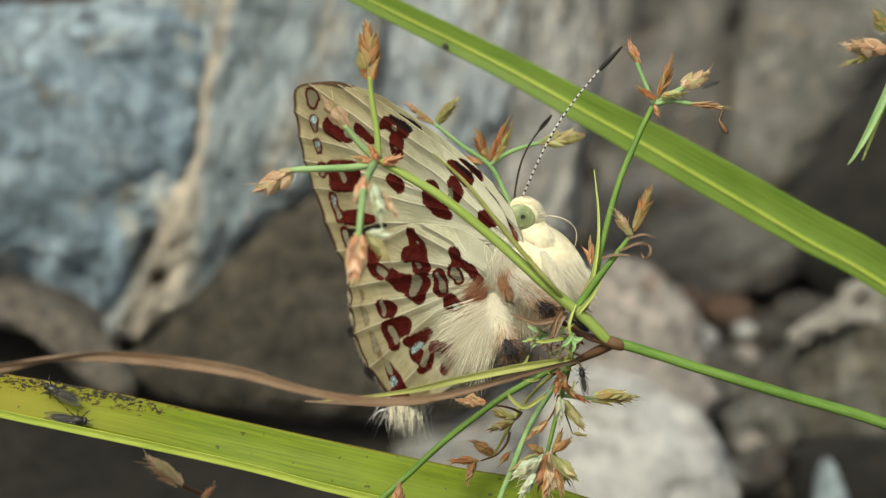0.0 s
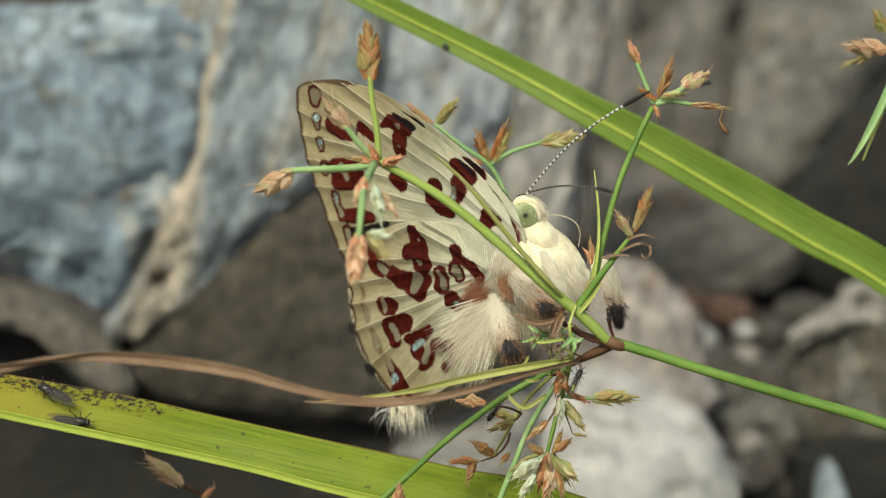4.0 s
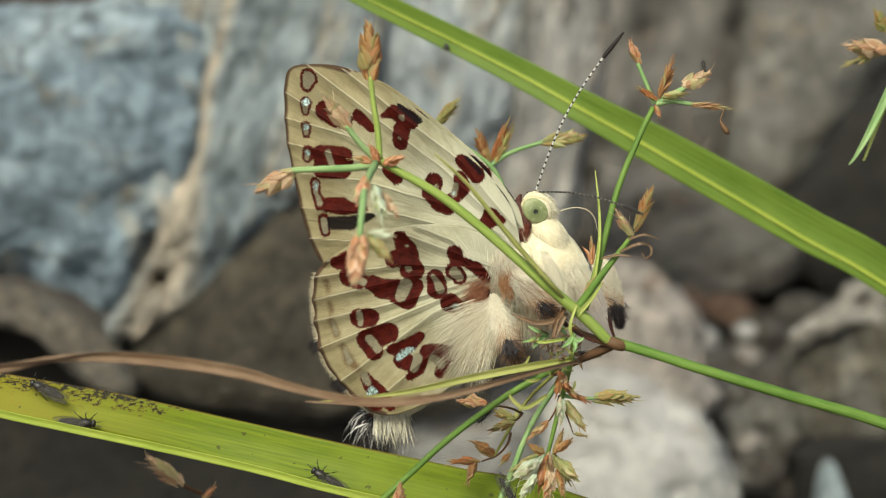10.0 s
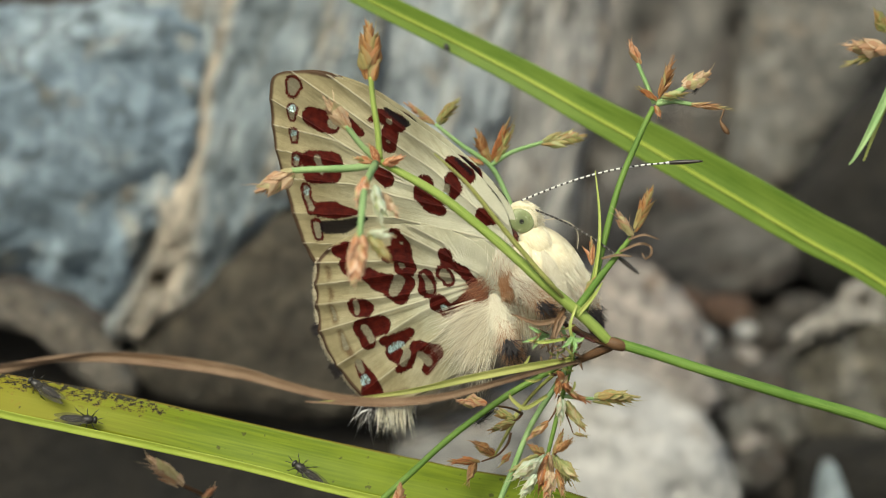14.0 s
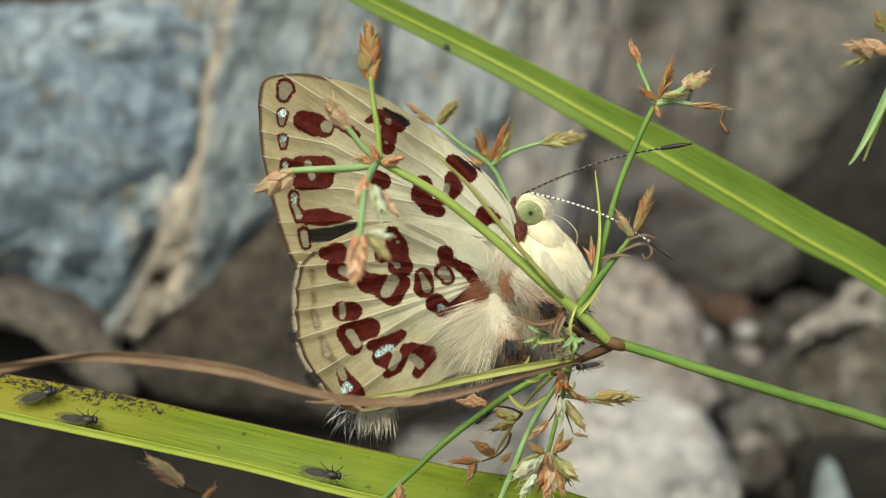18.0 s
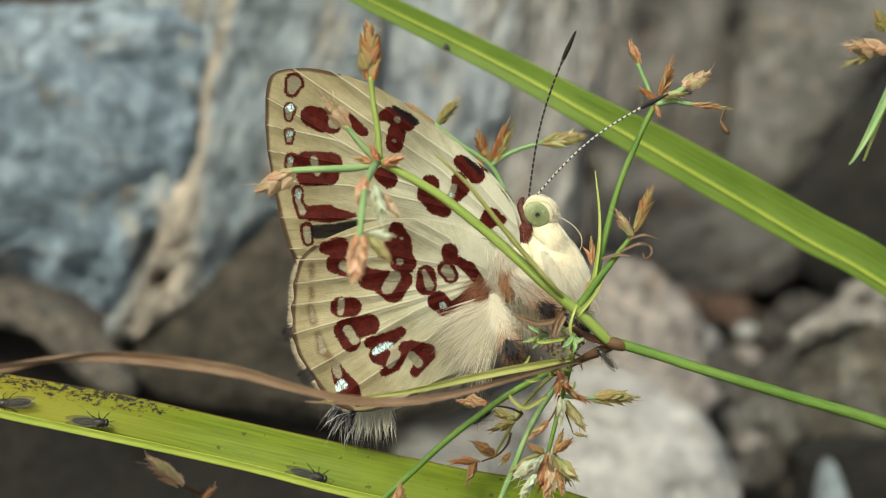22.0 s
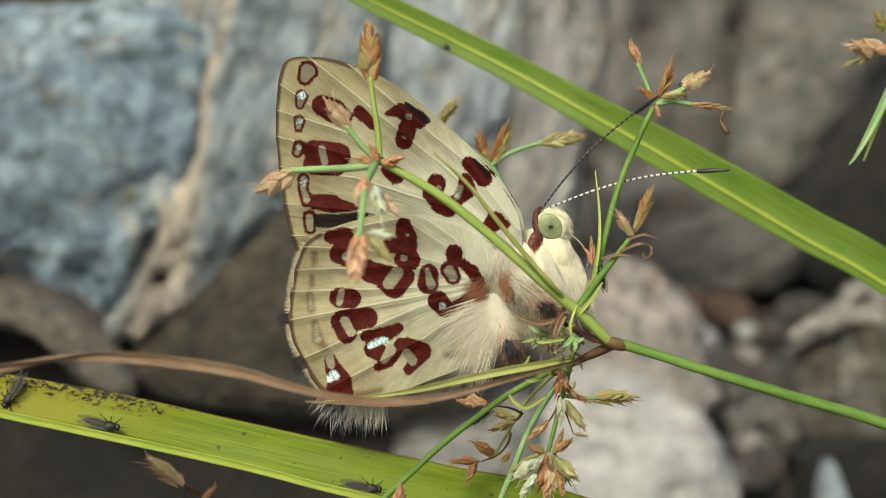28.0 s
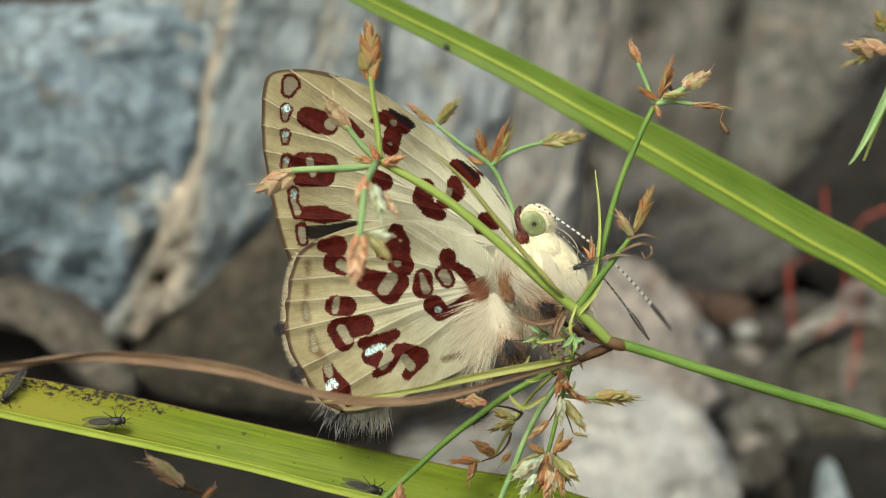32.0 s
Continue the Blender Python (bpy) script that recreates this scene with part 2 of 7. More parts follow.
def wing_mat(name):
    """Scaled wing underside: cream field, tan border, maroon blotches with bare metallic centres, raised veins."""
    m, n, l, b = blank(name)
    vec = mm_coords(n, l)

    def field(key):
        a = n.new("ShaderNodeAttribute")
        a.attribute_name = key
        return a.outputs["Fac"]
    fringe = math_of(n, l, "MULTIPLY", math_of(n, l, "SUBTRACT", noise_of(n, l, vec, 13.0, 3.0, 0.75), 0.5), 0.40)
    broad = noise_of(n, l, vec, 0.55, 4.0, 0.6)
    scales = noise_of(n, l, mm_coords(n, l, (1.0, 2.5, 1.0)), 11.0, 3.0, 0.6)
    cream = ramp_of(n, l, broad, [(0.3, (0.35, 0.335, 0.22)), (0.5, (0.43, 0.415, 0.29)), (0.72, (0.52, 0.51, 0.385))])
    tan = ramp_of(n, l, broad, [(0.3, (0.22, 0.185, 0.10)), (0.7, (0.34, 0.295, 0.175))])
    rim = math_of(n, l, "ADD", field("edge"), math_of(n, l, "MULTIPLY", broad, 1.6))
    cream = mix_of(n, l, math_of(n, l, "MULTIPLY", step_of(n, l, field("edge"), 4.0, 11.0), 0.6), cream, (0.60, 0.595, 0.475))
    col = mix_of(n, l, step_of(n, l, rim, 8.8, 1.2), cream, tan)
    polar = n.new("ShaderNodeAttribute")
    polar.attribute_name = "polar"
    streak = noise_of(n, l, polar.outputs["Vector"], 1.0, 4.0, 0.65)
    apart = n.new("ShaderNodeSeparateXYZ")
    l.new(polar.outputs["Vector"], apart.inputs[0])
    col = mix_of(n, l, math_of(n, l, "MULTIPLY", step_of(n, l, apart.outputs[1], 0.6, 2.4), 0.75), col, ramp_of(n, l, streak, [(0.3, (0.80, 0.79, 0.74)), (0.5, (0.97, 0.97, 0.96)), (0.7, (1.14, 1.14, 1.13))]), "MULTIPLY")
    brown = step_of(n, l, math_of(n, l, "ADD", field("smudge"), fringe), 0.14, -0.18)
    col = mix_of(n, l, math_of(n, l, "MULTIPLY", brown, 0.9), col, (0.115, 0.07, 0.035))
    line = math_of(n, l, "MULTIPLY", step_of(n, l, field("edge"), 0.30, 0.16), 0.9)
    col = mix_of(n, l, line, col, (0.06, 0.03, 0.02))
    mar = step_of(n, l, math_of(n, l, "ADD", field("maroon"), fringe), 0.05, 0.01)
    red = ramp_of(n, l, noise_of(n, l, vec, 3.0, 4.0), [(0.3, (0.032, 0.004, 0.003)), (0.7, (0.082, 0.010, 0.006))])
    col = mix_of(n, l, mar, col, red)
    blk = step_of(n, l, math_of(n, l, "ADD", field("black"), fringe), 0.05, -0.05)
    col = mix_of(n, l, math_of(n, l, "MULTIPLY", blk, 0.97), col, (0.007, 0.005, 0.006))
    sil = step_of(n, l, math_of(n, l, "ADD", field("silver"), math_of(n, l, "MULTIPLY", fringe, 0.9)), 0.03, -0.03)
    bare = ramp_of(n, l, scales, [(0.35, (0.165, 0.148, 0.098)), (0.65, (0.27, 0.245, 0.172))])
    col = mix_of(n, l, sil, col, bare)
    blue = step_of(n, l, math_of(n, l, "ADD", field("blue"), math_of(n, l, "MULTIPLY", fringe, 1.0)), 0.03, -0.03)
    col = mix_of(n, l, blue, col, ramp_of(n, l, noise_of(n, l, mm_coords(n, l, (1.6, 0.7, 1.0)), 8.0, 3.0, 0.8), [(0.44, (0.14, 0.13, 0.095)), (0.50, (0.30, 0.42, 0.42)), (0.58, (0.56, 0.78, 0.80))]))
    vein = step_of(n, l, field("vein"), 0.05, 0.0)
    keep = math_of(n, l, "MULTIPLY", vein, math_of(n, l, "SUBTRACT", 1.0, mar))
    col = mix_of(n, l, math_of(n, l, "MULTIPLY", keep, 0.35), col, (0.66, 0.62, 0.48))
    col = mix_of(n, l, 0.28, col, ramp_of(n, l, scales, [(0.3, (0.55, 0.52, 0.45)), (0.7, (1, 1, 1))]), "MULTIPLY")
    l.new(col, b.inputs["Base Color"])
    metal = math_of(n, l, "MAXIMUM", math_of(n, l, "MULTIPLY", sil, 0.25), math_of(n, l, "MULTIPLY", blue, 0.55))
    l.new(metal, b.inputs["Metallic"])
    l.new(math_of(n, l, "SUBTRACT", 0.55, math_of(n, l, "MULTIPLY", metal, 0.35)), b.inputs["Roughness"])
    b.inputs["Specular IOR Level"].default_value = 0.06
    bump_of(n, l, math_of(n, l, "ADD", math_of(n, l, "MULTIPLY", vein, 0.8), math_of(n, l, "ADD", math_of(n, l, "MULTIPLY", scales, 0.4), math_of(n, l, "MULTIPLY", streak, 1.6))), b, 0.6, 0.00008)
    tr = n.new("ShaderNodeBsdfTranslucent")
    l.new(col, tr.inputs[0])
    ms = n.new("ShaderNodeMixShader")
    ms.inputs[0].default_value = 0.06
    l.new(b.outputs[0], ms.inputs[1])
    l.new(tr.outputs[0], ms.inputs[2])
    l.new(ms.outputs[0], n["Material Output"].inputs[0])
    return m


def banded_mat(name, white, pitch, share):
    """Antenna shaft: dark with pale rings, dark club."""
    m, n, l, b = blank(name)
    sep = n.new("ShaderNodeSeparateXYZ")
    l.new(mm_coords(n, l), sep.inputs[0])
    fr = math_of(n, l, "FRACT", math_of(n, l, "DIVIDE", sep.outputs[0], pitch))
    ring = step_of(n, l, math_of(n, l, "ABSOLUTE", math_of(n, l, "SUBTRACT", fr, 0.5)), share + 0.03, share - 0.03)
    shaft = step_of(n, l, sep.outputs[0], 7.75, 7.6)
    col = mix_of(n, l, math_of(n, l, "MULTIPLY", ring, shaft), (0.022, 0.017, 0.014), white)
    l.new(col, b.inputs["Base Color"])
    b.inputs["Roughness"].default_value = 0.4
    return m


M_BLUE = stone_mat("blue_grey_stone", (0.12, 0.165, 0.21), (0.26, 0.345, 0.42), (0.48, 0.58, 0.64), (0.34, 0.345, 0.315), size=0.085, grain=1.1)
M_STREAK = stone_mat("streaked_slab", (0.224, 0.263, 0.291), (0.381, 0.431, 0.465), (0.616, 0.650, 0.638), (0.515, 0.459, 0.370), size=0.11, grain=1.3, stretch=(0.45, 1.15, 1.0), cover=(0.54, 0.66), drips=0.40)
M_SLAB = stone_mat("veined_slab", (0.151, 0.184, 0.212), (0.272, 0.329, 0.363), (0.452, 0.498, 0.508), (0.395, 0.344, 0.269), size=0.11, grain=1.3, stretch=(0.45, 1.15, 1.0), cover=(0.56, 0.68), vein=(0.075, 2.1, 1.25, 0.13, (0.546, 0.480, 0.386)), drips=0.35)
M_LIGHT = stone_mat("light_grey_stone", (0.23, 0.23, 0.23), (0.38, 0.375, 0.365), (0.55, 0.54, 0.51), (0.46, 0.38, 0.30), size=0.11, stretch=(0.5, 1.4, 1.0), drips=0.45)
M_TAN = stone_mat("tan_vein_stone", (0.151, 0.131, 0.107), (0.223, 0.195, 0.159), (0.296, 0.267, 0.223), (0.145, 0.151, 0.151), size=0.2)
# near-black base colour stands in for deep shade under and between the stones
M_SHADE_BROWN = stone_mat("shade_brown_stone", (0.008, 0.007, 0.005), (0.019, 0.016, 0.011), (0.038, 0.031, 0.023), (0.016, 0.012, 0.008), size=0.11)
M_UMBER = stone_mat("umber_stone", (0.048, 0.038, 0.027), (0.083, 0.071, 0.051), (0.134, 0.118, 0.093), (0.064, 0.051, 0.035), size=0.11)
M_GREY = stone_mat("grey_stone", (0.13, 0.125, 0.115), (0.26, 0.25, 0.23), (0.40, 0.39, 0.365), (0.33, 0.27, 0.21), size=0.09, stretch=(1.6, 1.0, 0.5))
M_DUSK = stone_mat("dusky_stone", (0.06, 0.052, 0.042), (0.125, 0.11, 0.092), (0.22, 0.20, 0.17), (0.145, 0.11, 0.08), size=0.09, stretch=(0.5, 1.5, 1.0))
M_PALE = stone_mat("pale_stone", (0.54, 0.525, 0.50), (0.74, 0.73, 0.71), (0.88, 0.875, 0.86), (0.44, 0.39, 0.33), size=0.06, speckle=0.45)
M_RED = stone_mat("reddish_stone", (0.14, 0.075, 0.05), (0.25, 0.15, 0.10), (0.36, 0.25, 0.18), (0.16, 0.12, 0.10), size=0.3)
M_BANDED = stone_mat("banded_pale_stone", (0.083, 0.074, 0.054), (0.150, 0.135, 0.105), (0.315, 0.300, 0.270), (0.098, 0.086, 0.060), size=0.12, bands=0.05)
M_ASH = stone_mat("ash_stone", (0.11, 0.10, 0.092), (0.20, 0.19, 0.175), (0.31, 0.295, 0.275), (0.19, 0.15, 0.125), size=0.07, stretch=(0.5, 1.4, 1.0))
M_ROSE = stone_mat("rosy_stone", (0.336, 0.297, 0.269), (0.515, 0.465, 0.431), (0.672, 0.627, 0.594), (0.470, 0.358, 0.280), size=0.10)
M_CREST = stone_mat("crest_stone", (0.36, 0.33, 0.28), (0.52, 0.49, 0.44), (0.68, 0.66, 0.62), (0.34, 0.28, 0.21), size=0.12)
M_PALEBLUE = stone_mat("pale_blue_stone", (0.30, 0.38, 0.42), (0.46, 0.55, 0.60), (0.62, 0.70, 0.73), (0.40, 0.42, 0.42), size=0.2)
M_SOIL = stone_mat("damp_soil", (0.045, 0.038, 0.032), (0.115, 0.098, 0.082), (0.20, 0.175, 0.15), (0.10, 0.07, 0.05), size=0.3, grain=2.2)
M_PEBBLE = stone_mat("gravel", (0.05, 0.044, 0.04), (0.13, 0.118, 0.105), (0.20, 0.18, 0.16), (0.14, 0.09, 0.06), size=0.25)

M_BLADE = leaf_mat("fresh_blade", (0.113, 0.186, 0.020), (0.158, 0.236, 0.032), (0.078, 0.146, 0.013), axis=(0.05, 1.6, 1.6))
M_OLD = leaf_mat("ageing_blade", (0.145, 0.205, 0.009), (0.20, 0.265, 0.012), (0.11, 0.165, 0.007), axis=(0.05, 1.6, 1.6), spots=(6.0, 12.0), yellow=(2.0, 14.0, (0.25, 0.24, 0.014)))
M_EDGE = leaf_mat("blade_margin", (0.32, 0.40, 0.055), (0.42, 0.48, 0.09), (0.24, 0.33, 0.04))
M_STEM = leaf_mat("sedge_stem", (0.115, 0.215, 0.038), (0.20, 0.315, 0.065), (0.07, 0.145, 0.022), glow=0.2)
M_RAY = leaf_mat("bright_ray", (0.27, 0.37, 0.075), (0.38, 0.47, 0.13), (0.18, 0.28, 0.045), glow=0.2)
M_THIN = leaf_mat("pale_stem", (0.21, 0.36, 0.135), (0.37, 0.50, 0.23), (0.13, 0.245, 0.07), glow=0.15)
M_YELLOW = leaf_mat("yellowing_stem", (0.28, 0.30, 0.08), (0.40, 0.39, 0.14), (0.17, 0.20, 0.045), glow=0.15)
M_DRY = leaf_mat("dry_leaf", (0.168, 0.100, 0.056), (0.288, 0.200, 0.128), (0.080, 0.044, 0.024), glow=0.12, rough=0.5)
M_BRACT = leaf_mat("bract", (0.33, 0.40, 0.09), (0.50, 0.52, 0.18), (0.22, 0.28, 0.06), glow=0.2)
M_NODE = leaf_mat("brown_node", (0.104, 0.052, 0.026), (0.169, 0.098, 0.046), (0.046, 0.023, 0.013), glow=0.05)
H_BROWN = husk_mat("brown_husk", (0.36, 0.15, 0.045), (0.52, 0.29, 0.11), (0.13, 0.055, 0.02), (0.50, 0.32, 0.16))
H_STRAW = husk_mat("straw_husk", (0.52, 0.38, 0.22), (0.66, 0.53, 0.36), (0.36, 0.20, 0.10), (0.60, 0.42, 0.28))
H_PINK = husk_mat("rosy_husk", (0.52, 0.21, 0.085), (0.72, 0.46, 0.26), (0.30, 0.09, 0.035), (0.66, 0.46, 0.30))
H_GREEN = husk_mat("green_husk", (0.27, 0.29, 0.09), (0.46, 0.46, 0.20), (0.14, 0.17, 0.04), (0.44, 0.28, 0.12))
H_RUST = husk_mat("rust_husk", (0.38, 0.12, 0.03), (0.56, 0.25, 0.09), (0.16, 0.055, 0.02), (0.46, 0.22, 0.10))
H_WHITE = husk_mat("white_green_husk", (0.50, 0.60, 0.44), (0.70, 0.76, 0.64), (0.32, 0.42, 0.22), (0.62, 0.58, 0.42))

M_WING = wing_mat("wing_scales")
M_FURBASE = plain_mat("body_scales", (0.62, 0.54, 0.36), (0.76, 0.69, 0.48), 3.0, 0.8)
M_RIM = plain_mat("eye_rim_scales", (0.40, 0.35, 0.19), (0.62, 0.56, 0.35), 6.0, 0.75)
M_FUR = hair_mat("cream_fur", (0.70, 0.63, 0.46), (0.90, 0.86, 0.71))
M_FURMAROON = hair_mat("maroon_fur", (0.07, 0.012, 0.008), (0.24, 0.05, 0.025))
M_FURRUST = hair_mat("rust_fur", (0.10, 0.018, 0.008), (0.40, 0.17, 0.08))
M_FURTAN = hair_mat("tan_fur", (0.34, 0.26, 0.14), (0.78, 0.70, 0.50))
M_FRINGE = hair_mat("fringe_scales", (0.30, 0.25, 0.15), (0.58, 0.52, 0.38))
M_FURORANGE = hair_mat("orange_fur", (0.34, 0.14, 0.05), (0.60, 0.36, 0.20))
M_FURBLACK = hair_mat("black_fur", (0.012, 0.010, 0.012), (0.05, 0.04, 0.04))
M_FURGREY = hair_mat("silver_fur", (0.30, 0.29, 0.27), (0.75, 0.74, 0.70))
M_LEGSKIN = plain_mat("maroon_scales", (0.025, 0.006, 0.003), (0.105, 0.020, 0.010), 6.0, 0.7)
M_SHELL = plain_mat("black_chitin", (0.010, 0.009, 0.008), (0.028, 0.025, 0.022), 4.0, 0.42)
M_STRIPE = plain_mat("olive_down", (0.09, 0.082, 0.035), (0.19, 0.17, 0.085), 6.0, 0.6)
M_RUSTSKIN = plain_mat("rusty_scales", (0.22, 0.075, 0.02), (0.40, 0.17, 0.06), 4.0, 0.6)
M_PALP = plain_mat("pale_palp", (0.60, 0.52, 0.36), (0.72, 0.64, 0.48), 4.0, 0.6)
M_CRIMSON = plain_mat("crimson_leg", (0.231, 0.031, 0.020), (0.340, 0.061, 0.041), 2.0, 0.5)
M_BUG = plain_mat("grey_bug_skin", (0.20, 0.20, 0.20), (0.42, 0.42, 0.42), 1.2, 0.6)
M_STEEL = plain_mat("steel_blue_chitin", (0.03, 0.04, 0.05), (0.09, 0.115, 0.14), 3.0, 0.35)
M_ANT_PALE = banded_mat("pale_banded_antenna", (0.62, 0.62, 0.58), 0.31, 0.31)
M_ANT_DARK = banded_mat("dark_banded_antenna", (0.20, 0.19, 0.17), 0.34, 0.16)


def eye_mat():
    m, n, l, b = blank("green_eye")
    sep = n.new("ShaderNodeSeparateXYZ")
    l.new(mm_coords(n, l), sep.inputs[0])
    dx, dy = math_of(n, l, "SUBTRACT", sep.outputs[0], 0.02), math_of(n, l, "SUBTRACT", sep.outputs[1], -0.05)
    r = math_of(n, l, "SQRT", math_of(n, l, "ADD", math_of(n, l, "MULTIPLY", dx, dx), math_of(n, l, "MULTIPLY", dy, dy)))
    col = ramp_of(n, l, r, [(0.09, (0.008, 0.008, 0.006)), (0.15, (0.12, 0.145, 0.065)), (0.45, (0.20, 0.235, 0.11)), (0.72, (0.34, 0.36, 0.20))])
    mott = noise_of(n, l, mm_coords(n, l), 4.0, 4.0, 0.7)
    col = mix_of(n, l, math_of(n, l, "MULTIPLY", step_of(n, l, mott, 0.48, 0.66), 0.6), col, (0.15, 0.165, 0.065))
    col = mix_of(n, l, math_of(n, l, "MULTIPLY", step_of(n, l, mott, 0.44, 0.32), 0.5), col, (0.46, 0.47, 0.32))
    l.new(col, b.inputs["Base Color"])
    b.inputs["Roughness"].default_value, b.inputs["Specular IOR Level"].default_value = 0.35, 0.2
    vor = n.new("ShaderNodeTexVoronoi")
    vor.inputs["Scale"].default_value = 26.0
    l.new(mm_coords(n, l), vor.inputs["Vector"])
    bump_of(n, l, vor.outputs["Distance"], b, 0.2, 0.00002)
    return m


def film_mat(name, tint):
    """Insect wing film."""
    m, n, l, b = blank(name)
    b.inputs["Base Color"].default_value = (*tint, 1.0)
    b.inputs["Roughness"].default_value, b.inputs["Specular IOR Level"].default_value = 0.5, 0.15
    tr = n.new("ShaderNodeBsdfTransparent")
    ms = n.new("ShaderNodeMixShader")
    vein = noise_of(n, l, mm_coords(n, l, (0.6, 2.5, 1)), 2.0, 2.0)
    l.new(math_of(n, l, "ADD", math_of(n, l, "MULTIPLY", vein, 0.6), 0.22), ms.inputs[0])
    l.new(tr.outputs[0], ms.inputs[1])
    l.new(b.outputs[0], ms.inputs[2])
    l.new(ms.outputs[0], n["Material Output"].inputs[0])
    return m


M_EYE = eye_mat()
M_FILM = film_mat("smoky_wing_film", (0.060, 0.055, 0.048))
M_BLUEFILM = film_mat("smoky_wing_film", (0.10, 0.115, 0.125))


# ---- shapes ----
def spread(x, y, w):
    """World millimetres covered by one drafting unit at depth w."""
    return (1.0 - w * 0.001 / REACH) / UNIT * 0.001


def curve_through(pts, steps):
    """Catmull-Rom through tuples of any length; a list of tuples."""
    p = [np.array(a, float) for a in pts]
    p = [2 * p[0] - p[1]] + p + [2 * p[-1] - p[-2]]
    out = []
    for i in range(1, len(p) - 2):
        for k in range(steps):
            t = k / steps
            out.append(0.5 * (2 * p[i] + (p[i + 1] - p[i - 1]) * t + (2 * p[i - 1] - 5 * p[i] + 4 * p[i + 1] - p[i + 2]) * t * t
                              + (3 * p[i] - p[i - 1] - 3 * p[i + 1] + p[i + 2]) * t ** 3))
    out.append(p[-2])
    return out


def strip_layer(bm):
    return bm.verts.layers.float_vector.get("strip") or bm.verts.layers.float_vector.new("strip")


def tube(bm, pts, steps=6, sides=8, ridge=0.0, start=0.0):
    """A round or ridged stalk through (x, y, w, radius in drafting units)."""
    lay = strip_layer(bm)
    path = curve_through(pts, steps)
    co = [q(a[0], a[1], a[2]) for a in path]
    rings, run = [], start
    for i, c in enumerate(co):
        tan = (co[min(i + 1, len(co) - 1)] - co[max(i - 1, 0)]).normalized()
        side = tan.cross(Vector((0, 0, 1))).normalized()
        up = side.cross(tan)
        if i:
            run += (c - co[i - 1]).length
        r = max(path[i][3], 0.4) * spread(0, 0, path[i][2]) * (1.0 + noise.noise(c * 900) * 0.06)
        ring = []
        for k in range(sides):
            a = 2 * math.pi * k / sides
            rr = r * (1.0 + ridge * math.cos(3 * a))
            v = bm.verts.new(c + side * math.cos(a) * rr + up * math.sin(a) * rr)
            v[lay] = (run * 1000, math.cos(a), math.sin(a))
            ring.append(v)
        rings.append(ring)
    for a, b in zip(rings, rings[1:]):
        for k in range(sides):
            bm.faces.new((a[k], a[(k + 1) % sides], b[(k + 1) % sides], b[k]))
    bm.faces.new(rings[0][::-1])
    bm.faces.new(rings[-1])
    return bm


def ribbon(bm, pts, fold=0.35, steps=10, across=8, thick=0.00012, twist=0.0, start=0.0, ripple=0.0):
    """A keeled blade through (x, y, w, half width in drafting units, lean in degrees); fold is the depth of its keel."""
    lay = strip_layer(bm)
    path = curve_through(pts, steps)
    co = [q(a[0], a[1], a[2]) for a in path]
    rows, run = [], start
    for i, c in enumerate(co):
        tan = (co[min(i + 1, len(co) - 1)] - co[max(i - 1, 0)]).normalized()
        side = tan.cross(Vector((0, 0, 1))).normalized()
        lean = radians(path[i][4] if len(path[i]) > 4 else 0.0)
        side = Matrix.Rotation(lean, 3, tan) @ side
        up = side.cross(tan).normalized()
        if i:
            run += (c - co[i - 1]).length
        half = path[i][3] * spread(0, 0, path[i][2])
        top, low = [], []
        for k in range(across + 1):
            s = 2.0 * k / across - 1.0
            d = fold * half * (abs(s) ** 1.3) + ripple * half * noise.noise(Vector((run * 300, s * 1.2, 3.1)))
            p = c + side * (s * half) + up * d
            for lst, off in ((top, 0.0), (low, -thick)):
                v = bm.verts.new(p + up * off * (1.15 - abs(s) ** 4))
                v[lay] = (run * 1000, -s, 0.0 if off == 0 else 1.0)
                lst.append(v)
        rows.append((top, low))
    for (a, b), (c, d) in zip(rows, rows[1:]):
        for k in range(across):
            bm.faces.new((a[k], a[k + 1], c[k + 1], c[k]))
            bm.faces.new((b[k + 1], b[k], d[k], d[k + 1]))
        bm.faces.new((a[0], c[0], d[0], b[0]))
        bm.faces.new((a[across], b[across], d[across], c[across]))
    for top, low in (rows[0], rows[-1]):
        for k in range(across):
            bm.faces.new((top[k], low[k], low[k + 1], top[k + 1]))
    bmesh.ops.recalc_face_normals(bm, faces=bm.faces[:])
    return bm


def blob(bm, centre, radii, turn=0.0, rings=14, segs=20, wobble=0.0, lean=0.0):
    """An ellipsoid in metres, turned about w by degrees."""
    got = bmesh.ops.create_uvsphere(bm, u_segments=segs, v_segments=rings, radius=1.0)
    rot = Matrix.Rotation(radians(turn), 3, "Z") @ Matrix.Rotation(radians(lean), 3, "Y")
    for v in got["verts"]:
        k = 1.0 + wobble * noise.noise(v.co * 2.1 + Vector(centre) * 400)
        v.co = Vector(centre) + rot @ Vector((v.co.x * radii[0] * k, v.co.y * radii[1] * k, v.co.z * radii[2] * k))
    return bm


